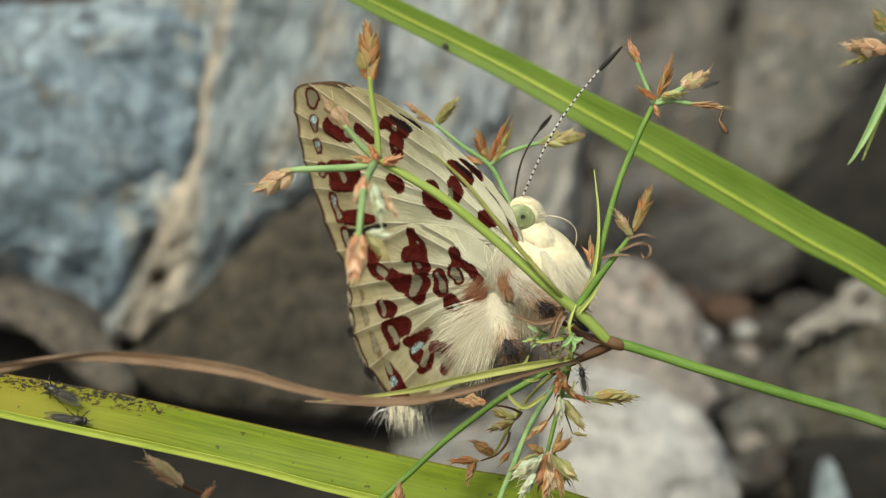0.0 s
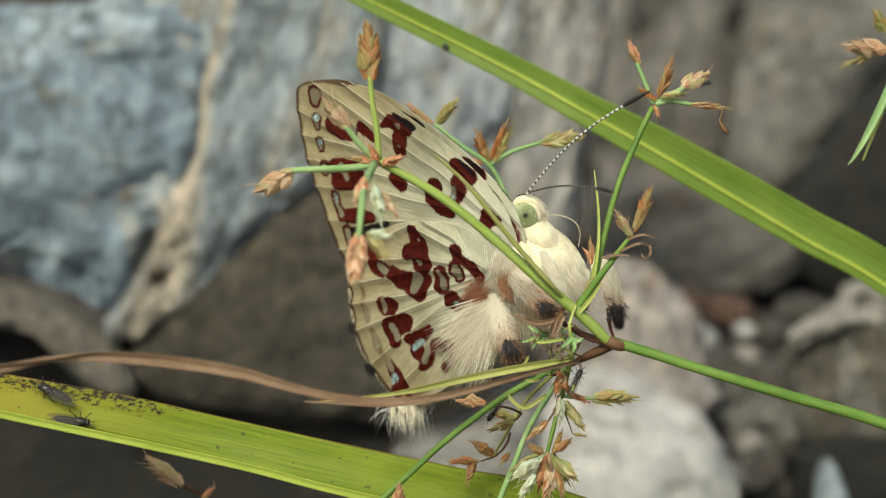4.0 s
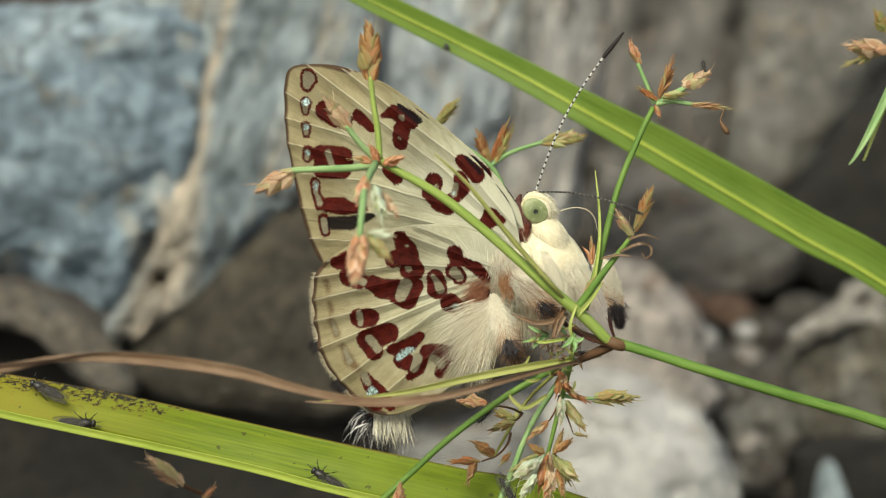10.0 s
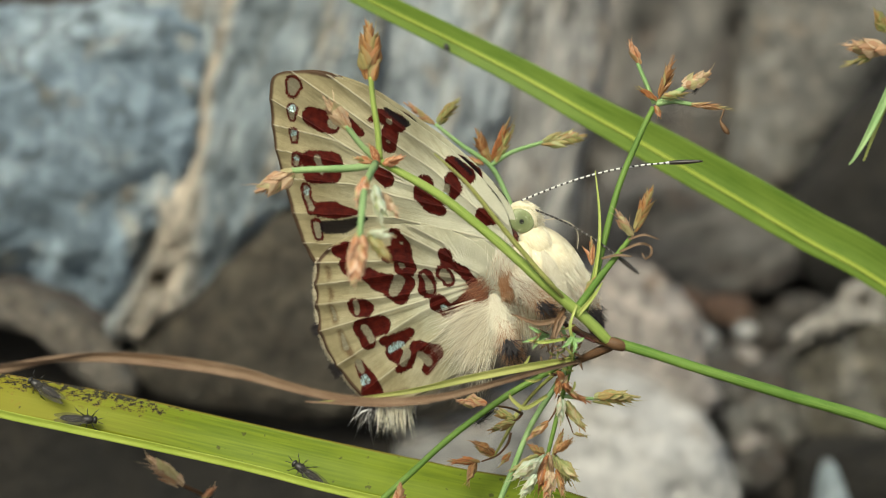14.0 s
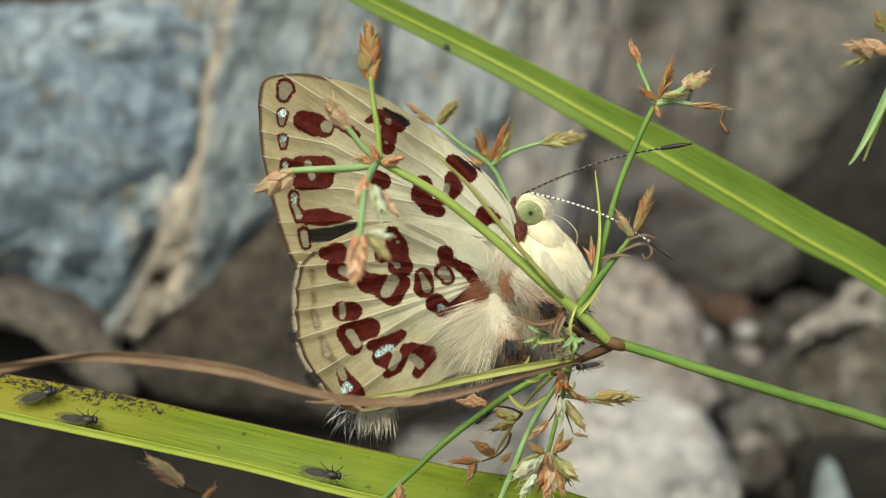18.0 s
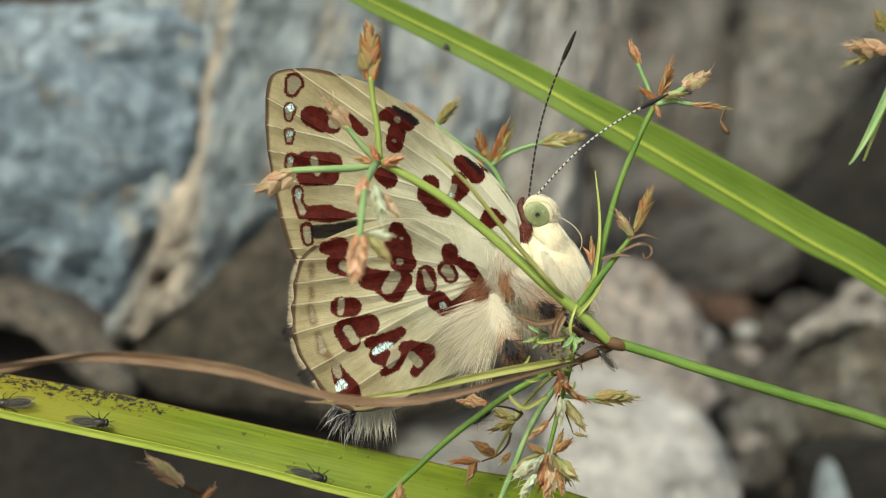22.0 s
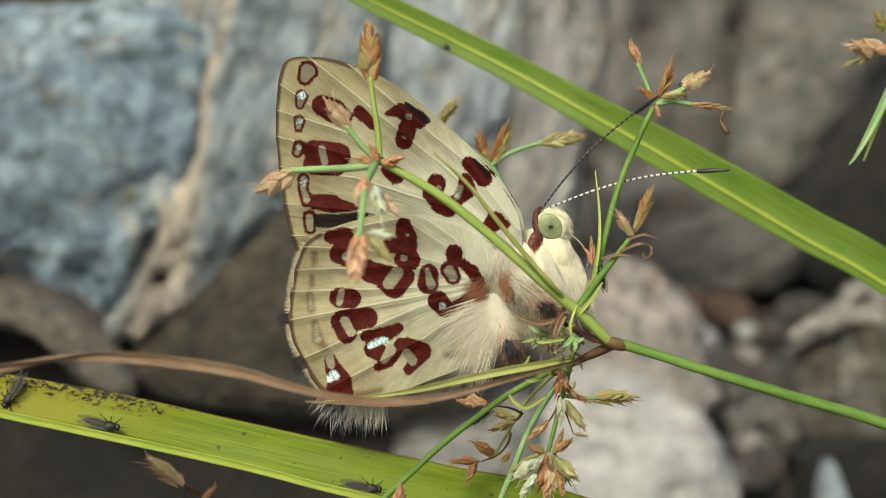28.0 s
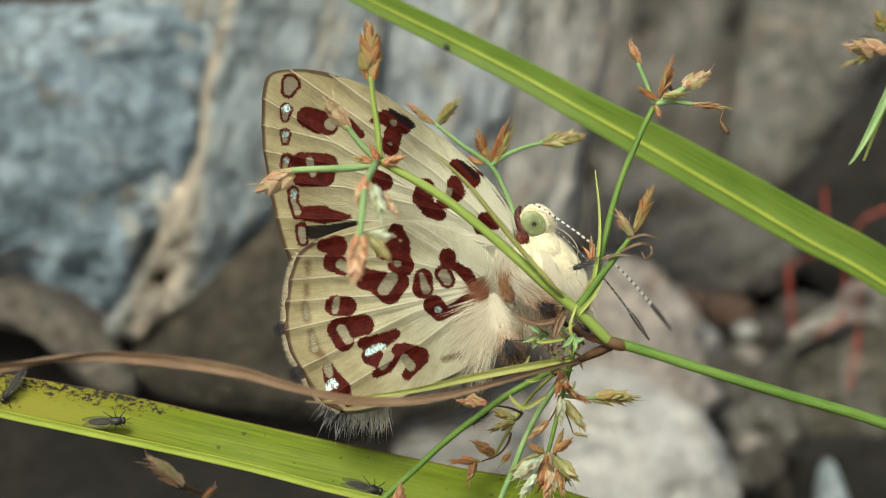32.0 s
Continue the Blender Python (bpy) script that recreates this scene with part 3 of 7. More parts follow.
def hair(bm, root, tip, sag, r, segs=3):
    """One tapered three-sided hair."""
    tan = (tip - root).normalized()
    side = tan.cross(Vector((0.3, 0.2, 1.0))).normalized()
    up = side.cross(tan)
    last = None
    for i in range(segs):
        t = i / segs
        c = root.lerp(tip, t) + sag * (t * (1.0 - t) * 4.0)
        rr = r * (1.0 - 0.8 * t)
        ring = [bm.verts.new(c + side * math.cos(a) * rr + up * math.sin(a) * rr) for a in (0.0, 2.1, 4.2)]
        if last:
            for k in range(3):
                bm.faces.new((last[k], last[(k + 1) % 3], ring[(k + 1) % 3], ring[k]))
        last = ring
    end = bm.verts.new(tip)
    for k in range(3):
        bm.faces.new((last[k], last[(k + 1) % 3], end))


def stone(name, at, radii, mat, seed, label, rough=0.22, size=1.0, flat=(), level=5, turn=0.0, category="rock", cuts=7, group=""):
    """A water-worn stone: an ellipsoid with cut faces, hollows and bumps. at: world centre; radii in metres."""
    rnd = random.Random(seed)
    bm = bmesh.new()
    bmesh.ops.create_icosphere(bm, subdivisions=level, radius=1.0)
    faces = [(Vector((rnd.uniform(-1, 1), rnd.uniform(-1, 1), rnd.uniform(-0.7, 1))).normalized(), rnd.uniform(0.74, 0.95)) for _ in range(cuts)]
    faces += [(Vector(f[:3]).normalized(), f[3]) for f in flat]
    off = Vector((seed * 3.7, seed * 1.3, seed * 7.1))
    spin = Matrix.Rotation(radians(turn), 3, "Z")
    for v in bm.verts:
        d = v.co.normalized()
        k = 1.0
        for nrm, dist in faces:
            c = d.dot(nrm)
            if c > 0.05:
                k = min(k, dist / c + 0.03)
        k *= 1.0 + rough * noise.fractal(d * 1.4 * size + off, 0.9, 2.1, 6) + 0.05 * noise.fractal(d * 5.0 * size + off, 0.8, 2.2, 4)
        v.co = spin @ Vector((d.x * radii[0] * k, d.y * radii[1] * k, d.z * radii[2] * k))
    ob = new(name, mesh_of(bm, name, mat))
    ob.location = at
    return tagged(ob, label, category, group)


# ---- ground, one sheet to the horizon ----
def ground_sheet():
    bm = bmesh.new()
    n, grid = 150, []
    for j in range(n + 1):
        row = []
        for i in range(n + 1):
            a, b = 2.0 * i / n - 1.0, 2.0 * j / n - 1.0
            x = math.copysign(abs(a) * 0.18 + abs(a) ** 9 * 60.0, a)
            y = math.copysign(abs(b) * 0.18 + abs(b) ** 9 * 60.0, b) + 0.12
            p = Vector((x, y, 0.0))
            near = math.exp(-(p.length / 0.4) ** 2)
            z = near * (0.0045 * noise.fractal(p * 45, 0.8, 2.0, 6) + 0.002 * noise.noise(p * 190)) - 0.003
            row.append(bm.verts.new((x, y, z)))
        grid.append(row)
    for j in range(n):
        for i in range(n):
            bm.faces.new((grid[j][i], grid[j][i + 1], grid[j + 1][i + 1], grid[j + 1][i]))
    ob = new("ground", mesh_of(bm, "ground", M_SOIL))
    return tagged(ob, "dark damp stony soil between river stones", "ground", kind="structure")


ground_sheet()


# large stones: outline in drafting units, depth of the middle, half depth (mm), lie of the grain in degrees
def shaped_stone(name, outline, w, deep, tilt, mat, seed, label, full=0.62, relief=0.9, ragged=0.05, pits=(), level=6, centre=None):
    """A weathered stone with a given outline, a broad uneven face and rounded edges; pits: (x, y, radius, depth) of hollows, depth in mm."""
    cx, cy = centre or np.mean(outline, 0)
    k = spread(cx, cy, w)
    turn = Matrix.Rotation(radians(-tilt), 2)
    ring = np.array(curve_through(tuple(outline) + (outline[0],), 8))[:-1]
    loc = np.array([turn @ Vector((x - cx, cy - y)) for x, y in ring]) * k
    ang, far = np.arctan2(loc[:, 1], loc[:, 0]), np.hypot(loc[:, 0], loc[:, 1])
    order = np.argsort(ang)
    ang, far = ang[order], far[order]
    holes = [(turn @ Vector((x - cx, cy - y)) * k, r * k, d * 0.001) for x, y, r, d in pits]
    off = Vector((seed * 3.7, seed * 1.3, seed * 7.1))
    bm = bmesh.new()
    bmesh.ops.create_icosphere(bm, subdivisions=level, radius=1.0)
    for v in bm.verts:
        d = v.co.normalized()
        h = math.hypot(d.x, d.y)
        a = math.atan2(d.y, d.x)
        r = np.interp(a, ang, far, period=2 * math.pi) * (1.0 + ragged * noise.fractal(d * 2.6 + off, 0.8, 2.1, 5))
        s = h ** full
        x, y = math.cos(a) * r * s, math.sin(a) * r * s
        z = math.copysign(abs(d.z) ** full, d.z) * deep * 0.001
        p = Vector((x, y, z)) * 1000.0
        z += relief * 0.001 * (noise.fractal(p * 0.16 + off, 0.85, 2.1, 6) + 0.3 * noise.noise(p * Vector((0.25, 0.9, 0.5)) + off))
        if d.z > 0:
            for c, hr, hd in holes:
                z -= hd * math.exp(-((x - c.x) ** 2 + (y - c.y) ** 2) / (hr * hr))
        v.co = (x, y, z)
    ob = new(name, mesh_of(bm, name, mat))
    ob.matrix_world = PLANE @ Matrix.Translation(q(cx, cy, w)) @ Matrix.Rotation(radians(tilt), 4, "Z")
    return tagged(ob, label, "rock")


shaped_stone("boulder", ((-260, 90), (-140, 34), (0, 18), (120, 20), (240, 6), (340, 14), (386, 60), (394, 120), (378, 210), (352, 290), (322, 352), (290, 400), (258, 452), (232, 510), (204, 552), (176, 540), (120, 506), (60, 492), (0, 484), (-200, 520)), -73, 7, 20, M_BLUE, 3,
             "large blue-grey boulder with hollows and pale stains", relief=1.7, full=0.32, pits=((262, 345, 34, 1.6), (122, 240, 32, 2.0), (325, 95, 30, 1.4), (110, 410, 38, 3.4), (150, 488, 40, 3.8), (70, 470, 44, 3.6), (-10, 478, 44, 3.0), (300, 320, 26, 1.4), (232, 362, 30, 2.2), (200, 300, 30, 1.2)))
shaped_stone("slab", ((260, -150), (450, -190), (660, -150), (680, 60), (650, 240), (560, 340), (500, 388), (440, 446), (380, 510), (318, 560), (286, 578), (262, 604), (232, 596), (206, 606), (192, 548), (178, 440), (160, 300), (190, 60)), -74.2, 7, 72, M_SLAB, 8,
             "blue-grey slab streaked with pale tan veins", relief=1.3, full=0.5, level=7, centre=(400, 300), pits=((291, 496, 11, 6.0), (298, 486, 9, 4.0), (244, 566, 8, 1.6), (248, 548, 6, 1.0), (306, 448, 8, 1.2), (330, 440, 9, 1.2), (410, 330, 20, 0.8), (225, 430, 62, 5.0), (195, 520, 30, 2.5)))
shaped_stone("rock", ((560, -150), (760, -170), (900, -150), (930, 60), (905, 220), (860, 340), (700, 430), (560, 420), (520, 300), (540, 100)), -79, 7.5, 84, M_STREAK, 17, "bluish rock with pale streaks beside the slab", relief=1.0)
shaped_stone("rock", ((840, -150), (960, -170), (1060, -130), (1075, 40), (1062, 190), (1030, 290), (1010, 420), (930, 520), (840, 500), (800, 200)), -83, 8, 82, M_LIGHT, 21, "upright weathered light grey rock", relief=1.0)
shaped_stone("rock", ((480, 366), (600, 320), (760, 330), (900, 420), (930, 600), (820, 720), (600, 740), (420, 720), (290, 690), (240, 630), (300, 550), (390, 455)), -75.5, 7, 38, M_UMBER, 15, "brown stone wedged under the slab", relief=0.9, full=0.42)
# the shade under the boulder is carried by this stone's dark colour
shaped_stone("rock", ((-240, 560), (0, 560), (200, 600), (420, 640), (700, 700), (980, 760), (1020, 960), (700, 1120), (200, 1240), (-220, 1140)), -80, 6, 6, M_SHADE_BROWN, 12, "brown stone under the boulder, its shade put into a near-black colour", relief=1.0)
shaped_stone("rock", ((-160, 476), (0, 500), (90, 525), (165, 572), (222, 632), (246, 690), (196, 706), (140, 664), (90, 605), (0, 560), (-160, 535)), -70, 3.4, -24, M_TAN, 14, "thin pale tan stone wedged below the boulder", relief=0.5, level=5)
shaped_stone("rock", ((1040, -150), (1200, -170), (1345, -140), (1330, 40), (1296, 190), (1270, 330), (1180, 400), (1070, 360), (1036, 200)), -158, 12, 78, M_ASH, 33, "grey-brown rock standing in the gravel bank", relief=1.8, level=5, pits=((1135, 70, 34, 6), (1060, 280, 36, 5), (1285, 70, 20, 4)))
shaped_stone("rock", ((1322, -150), (1500, -180), (1720, -150), (1740, 40), (1580, 118), (1516, 180), (1450, 270), (1396, 352), (1330, 380), (1288, 330), (1296, 180), (1318, 20)), -148, 12, 58, M_GREY, 41, "tall grey-tan rock with a slanting lit face", relief=1.4)
# fills the dark recess on the right; its shadow is in the stone colour
shaped_stone("rock", ((1412, 330), (1480, 236), (1560, 150), (1720, 110), (1780, 320), (1740, 560), (1560, 560), (1440, 520), (1384, 430)), -126, 9, 60, M_SHADE_BROWN, 47, "brown rock with the shadow put into its near-black colour", relief=1.0, level=5)
shaped_stone("rock", ((1050, 330), (1180, 300), (1320, 330), (1420, 420), (1400, 500), (1310, 530), (1180, 520), (1070, 470)), -128, 9, 20, M_ASH, 49, "dark grey-brown stone in the cleft", relief=1.6, level=5, pits=((1150, 380, 30, 4),))
shaped_stone("rock", ((1392, 630), (1440, 570), (1500, 530), (1600, 520), (1720, 620), (1700, 760), (1580, 810), (1480, 800), (1410, 760)), -93, 7, 20, M_BANDED, 55, "grey-brown stone under a pale crest", relief=1.1, pits=((1480, 620, 40, 1.4),))
shaped_stone("rock", ((1384, 622), (1404, 588), (1440, 562), (1486, 530), (1500, 504), (1550, 496), (1640, 520), (1720, 580), (1600, 590), (1540, 572), (1480, 574), (1430, 606)), -89, 3, 26, M_CREST, 59, "pale weathered crest stone on a brown one", relief=0.8, ragged=0.08, pits=((1522, 534, 15, 2.6), (1560, 540, 16, 1.6)))
# fills the black gap at the lower right, darkened by colour alone
shaped_stone("rock", ((1404, 800), (1450, 776), (1540, 770), (1660, 780), (1740, 860), (1640, 960), (1440, 950)), -88, 6, 10, M_SHADE_BROWN, 57, "near-black brown stone below the banded stone, shade in its colour", relief=1.0, level=5)
shaped_stone("rock", ((850, 750), (920, 680), (1010, 644), (1100, 650), (1190, 690), (1252, 746), (1290, 830), (1296, 920), (1240, 1040), (1000, 1080), (840, 980)), -84, 9, -14, M_PALE, 63, "pale whitish-grey stone low in the gravel", relief=1.1, pits=((1040, 800, 22, 1.2), (1180, 860, 30, 1.2)))
shaped_stone("rock", ((980, 480), (1070, 452), (1150, 470), (1200, 520), (1245, 570), (1240, 650), (1270, 710), (1150, 760), (1020, 730), (900, 600), (920, 480)), -90, 7, -28, M_ROSE, 65, "rosy tan-grey sloping stone behind the pale one", relief=1.0, level=5)
shaped_stone("rock", ((690, 740), (740, 700), (840, 660), (940, 700), (950, 860), (880, 960), (740, 960), (690, 840)), -78, 6, 10, M_LIGHT, 69, "grey stone half hidden behind the sedge", relief=0.9, level=5)
shaped_stone("rock", ((1444, 900), (1450, 846), (1462, 812), (1476, 824), (1494, 870), (1508, 930), (1470, 960)), -78, 3, 110, M_PALEBLUE, 74, "small pointed bluish stone", relief=0.4, level=4)


# loose stones and gravel between them
def pebbles():
    spots = ((1280, 555, 34, 24, M_RED, "reddish-brown pebble"), (1232, 605, 38, 22, M_PALE, "small whitish pebble"), (1200, 490, 44, 30, M_RED, "brownish pebble"),
             (1330, 690, 46, 36, M_PEBBLE, "dark grey pebble"), (1200, 690, 70, 34, M_GREY, "tan pebble"), (1370, 600, 30, 26, M_PEBBLE, "dark pebble"),
             (1150, 545, 64, 36, M_PALE, "grey-tan pebble"), (1300, 770, 42, 40, M_GREY, "grey pebble"), (1250, 420, 40, 28, M_PEBBLE, "dark pebble"),
             (1100, 640, 60, 32, M_PALE, "pale pebble"), (1345, 500, 40, 30, M_PEBBLE, "dark pebble"), (1170, 400, 46, 30, M_PEBBLE, "dark grey pebble"),
             (1060, 500, 50, 36, M_GREY, "grey pebble"), (1410, 560, 36, 30, M_PEBBLE, "dark pebble"), (1340, 840, 50, 40, M_PEBBLE, "dark grey pebble"),
             (1296, 560, 36, 26, M_RED, "orange-brown pebble"), (1320, 640, 26, 20, M_ROSE, "tan pebble"), (1388, 660, 32, 26, M_ASH, "grey-brown pebble"), (1290, 700, 34, 24, M_ASH, "grey-brown pebble"), (1356, 740, 40, 30, M_GREY, "grey pebble"), (1320, 590, 20, 14, M_PALE, "small pale pebble"),
             (1260, 500, 34, 22, M_ASH, "grey-brown pebble"), (1306, 470, 30, 22, M_GREY, "grey pebble"), (1216, 540, 30, 20, M_RED, "brown pebble"), (1400, 770, 34, 28, M_GREY, "grey pebble"), (1330, 800, 30, 24, M_ROSE, "tan pebble"), (1270, 640, 24, 18, M_ASH, "grey-brown pebble"), (1290, 860, 36, 28, M_GREY, "grey pebble"))
    for i, (x, y, a, b, mat, label) in enumerate(spots):
        # where the sight line through the spot meets the ground
        way = (here(x, y, 0) - EYE).normalized()
        hit = EYE + way * (EYE.z / -way.z)
        s = (hit - EYE).dot(FORWARD) / REACH / UNIT * 0.001
        stone("pebble", hit + Vector((0, 0, b * s * 0.45)), (a * s, a * s * 0.9, b * s), mat, 90 + i, label + " lying on the damp soil", rough=0.18, level=4, category="pebble", group="loose pebbles")
    rnd = random.Random(5)
    bm = bmesh.new()
    for _ in range(900):
        x, y = rnd.uniform(0.0, 0.09), rnd.uniform(0.03, 0.26)
        r = rnd.uniform(0.0006, 0.0026) * (1.0 if rnd.random() < 0.8 else 1.5)
        got = bmesh.ops.create_icosphere(bm, subdivisions=2 if r > 0.0016 else 1, radius=1.0)
        off = Vector((x * 900, y * 900, r * 5000))
        for v in got["verts"]:
            k = 1.0 + 0.25 * noise.noise(v.co * 1.5 + off)
            v.co = Vector((x + v.co.x * r * k, y + v.co.y * r * k * 0.9, -0.002 + r * 0.5 + v.co.z * r * 0.75 * k))
    ob = new("gravel", mesh_of(bm, "gravel", M_PEBBLE))
    tagged(ob, "fine brown and grey gravel scattered over the soil", "gravel", kind="stuff")


pebbles()


# ---- sedges ----
def glume_mesh(name, mat, length=1.25, width=0.42):
    """One boat-shaped scale drawn out to a point, along x, keel outward on z."""
    bm = bmesh.new()
    rows = []
    for t, f in ((0.0, 0.4), (0.12, 0.8), (0.3, 1.0), (0.5, 0.8), (0.68, 0.5), (0.82, 0.24), (0.93, 0.09), (1.0, 0.015)):
        half = width * 0.5 * f
        curl = 0.16 * t * t * length
        rows.append([bm.verts.new((length * t * 0.001, s * half * 0.001, (0.08 * f - 0.75 * abs(s) ** 1.3 * half + curl) * 0.001)) for s in (-1, -0.5, 0, 0.5, 1)])
    for a, b in zip(rows, rows[1:]):
        for k in range(4):
            bm.faces.new((a[k], b[k], b[k + 1], a[k + 1]))
    return mesh_of(bm, name, mat)


GLUMES = {}


def glume_of(mat, kind):
    key = (mat.name, kind)
    if key not in GLUMES:
        GLUMES[key] = glume_mesh("glume", mat, *{"small": (0.95, 0.36), "long": (1.55, 0.40), "wide": (1.35, 0.62)}[kind])
    return GLUMES[key]


def spikelet(parent, x, y, w, length, width, turn, mat, scales=9, kind="small", seed=0, label="", spread_deg=10.0, lean=0.0, tight=False):
    """A flattened spikelet: a short axis with two ranks of overlapping scales. length and width in drafting units; turn in degrees from the right, up positive."""
    rnd = random.Random(seed * 31 + int(x) * 7 + int(y))
    s = spread(x, y, w)
    ln, wd = length * s, width * s
    base = q(x, y, w)
    bm = bmesh.new()
    lay = strip_layer(bm)
    rings = []
    for i in range(7):
        t = i / 6
        r = max(wd * 0.13 * math.sin(math.pi * (0.12 + 0.85 * t)), 0.00003)
        ring = [bm.verts.new((ln * 0.9 * t, math.cos(a) * r, math.sin(a) * r * 0.7)) for a in (0, 1.05, 2.09, 3.14, 4.19, 5.24)]
        for v in ring:
            v[lay] = (t, v.co.y * 1000, 0)
        rings.append(ring)
    for a, b in zip(rings, rings[1:]):
        for k in range(6):
            bm.faces.new((a[k], a[(k + 1) % 6], b[(k + 1) % 6], b[k]))
    for _ in range(5):
        t = rnd.uniform(0.1, 0.9)
        a = Vector((ln * t * 0.9, rnd.uniform(-0.2, 0.2) * wd, 0.1 * wd))
        hair(bm, a, a + Vector((ln * rnd.uniform(0.2, 0.4), rnd.uniform(-0.45, 0.45) * wd, rnd.uniform(-0.1, 0.5) * wd)), Vector((0, 0, 0)), 0.000022, 2)
    ob = part("spikelet", bm, mat, parent, label)
    ob.matrix_local = Matrix.Translation(base - BASE[parent.name]) @ Matrix.Rotation(radians(turn), 4, "Z") @ Matrix.Rotation(radians(lean), 4, "Y") @ Matrix.Rotation(radians(rnd.uniform(-25, 25)), 4, "X")
    me = glume_of(mat, kind)
    ref = {"small": 0.00095, "long": 0.00155, "wide": 0.00135}[kind]
    wref = {"small": 0.36, "long": 0.40, "wide": 0.62}[kind] * 0.001
    scales = max(7, int(scales * 1.7))
    for i in range(scales):
        t = i / max(1, scales - 1)
        side = 1 if i % 2 else -1
        g = new("glume", me)
        g.parent = ob
        size = ln * (rnd.uniform(0.30, 0.42) if tight else rnd.uniform(0.32, 0.50)) / ref * (1.0 - 0.22 * t)
        broad = max(wd * (0.56 if tight else 0.60), ln * 0.06) / wref * rnd.uniform(0.75, 1.15)
        shape = 0.35 + 0.65 * math.sin(math.pi * min(1.0, 0.10 + 0.95 * t))
        broad, size = broad * shape, size * (0.6 + 0.4 * shape)
        flare = 12 if not tight and (t > 0.8 or rnd.random() < 0.12) else 4
        ang = side * (spread_deg * (0.8 if tight else 0.55) * (1.0 - 0.55 * t) + rnd.gauss(2, flare))
        g.matrix_local = (Matrix.Translation((ln * (0.02 + (0.70 if tight else 0.60) * t), side * wd * (0.24 if tight else 0.13) * (1 - t * 0.8) * shape, rnd.uniform(-0.1, 0.12) * wd)) @ Matrix.Rotation(radians(ang), 4, "Z")
                          @ Matrix.Rotation(radians(rnd.uniform(-22, 10)), 4, "Y") @ Matrix.Rotation(radians(-side * rnd.uniform(15, 60)), 4, "X") @ Matrix.Diagonal((size, broad, min(size, broad), 1)))
    return ob


def stalk(name, parent, pts, mat, sides=8, ridge=0.0, label="", steps=6):
    return part(name, shifted(tube(bmesh.new(), pts, steps, sides, ridge), BASE[parent.name]), mat, parent, label)


def blade(name, parent, pts, mat, label="", **kw):
    return part(name, shifted(ribbon(bmesh.new(), pts, **kw), BASE[parent.name]), mat, parent, label)


def foot(x, w):
    """The point straight down the working plane where it meets the soil."""
    lo, hi = 441.0, 9000.0
    for _ in range(40):
        mid = (lo + hi) / 2
        if here(x, mid, w).z > -0.001:
            lo = mid
        else:
            hi = mid
    return lo


# broad blade above
gy = foot(2650, -20)
leaf = thing("sedge_leaf", q(2650, gy, -20), "broad fresh green keeled sedge leaf arching over the stones", "leaf", "sedge leaves")
blade("blade", leaf, [(430, -110, -16, 12, 0), (640, -8, -15, 20, 0), (784, 62, -15, 23, 0), (920, 130, -14.5, 25.5, 0), (1040, 195, -14, 29.5, 0), (1170, 264, -14, 35, 0), (1300, 335, -14, 37, 0), (1430, 408, -14, 37, 0), (1568, 483, -14, 37, 0),
                      (1850, 680, -14, 42, 0), (2300, 1150, -15, 46, 4), (2560, 1800, -17, 44, 4), (2650, gy, -20, 36, 0)], M_BLADE, fold=0.22, across=12)
blade("midrib", leaf, [(430, -110, -15.9, 1.2, 0), (640, -6, -14.9, 1.8, 0), (784, 64, -14.9, 2.4, 0), (920, 133, -14.4, 2.8, 0), (1040, 200, -13.9, 3.0, 0), (1170, 273, -13.9, 3.2, 0), (1300, 349, -13.85, 3.4, 0), (1430, 426, -13.8, 3.4, 0), (1568, 505, -13.8, 3.6, 0), (1850, 706, -13.8, 3.8, 0)],
      M_EDGE, "pale yellow-green midrib", fold=0.5, across=4)

part("speck", shifted(blob(bmesh.new(), q(790, 84, -14.7), (0.00016, 0.00022, 0.0001), 20, wobble=0.2), BASE[leaf.name]), M_SHELL, leaf, "small black speck")

# broad blade below, with a pale margin
gy = foot(2150, 2)
leaf = thing("sedge_leaf", q(2150, gy, 2), "ageing yellow-green sedge leaf with black specks and a rusty margin", "leaf", "sedge leaves")
blade("blade", leaf, [(-420, 640, 0, 22, -14), (-160, 660, -1, 30, -14), (0, 695, -2, 34, -14), (200, 732, -2.5, 36, -14), (400, 778, -3, 37, -14), (600, 824, -3, 39, -14), (800, 868, -3, 41, -12), (1000, 915, -3, 44, -10),
                      (1400, 1080, -2, 48, -6), (1850, 1500, 0, 48, 0), (2150, gy, 2, 36, 0)], M_OLD, fold=0.16, across=12, start=-0.012, ripple=0.05)
blade("margin", leaf, [(-420, 664, 1.3, 6, 10), (-160, 691, 0.7, 7, 10), (0, 732, -0.3, 7.5, 10), (150, 764, -0.5, 7.5, 10), (300, 796, -0.7, 7.5, 10), (450, 830, -0.9, 7.5, 10), (600, 869, -0.9, 7.5, 10), (800, 913, -0.9, 7.5, 10), (1000, 961, -0.9, 7.5, 10), (1400, 1130, -0.5, 7, 10)],
      M_EDGE, "pale folded margin", fold=0.3, across=6, start=-0.012)

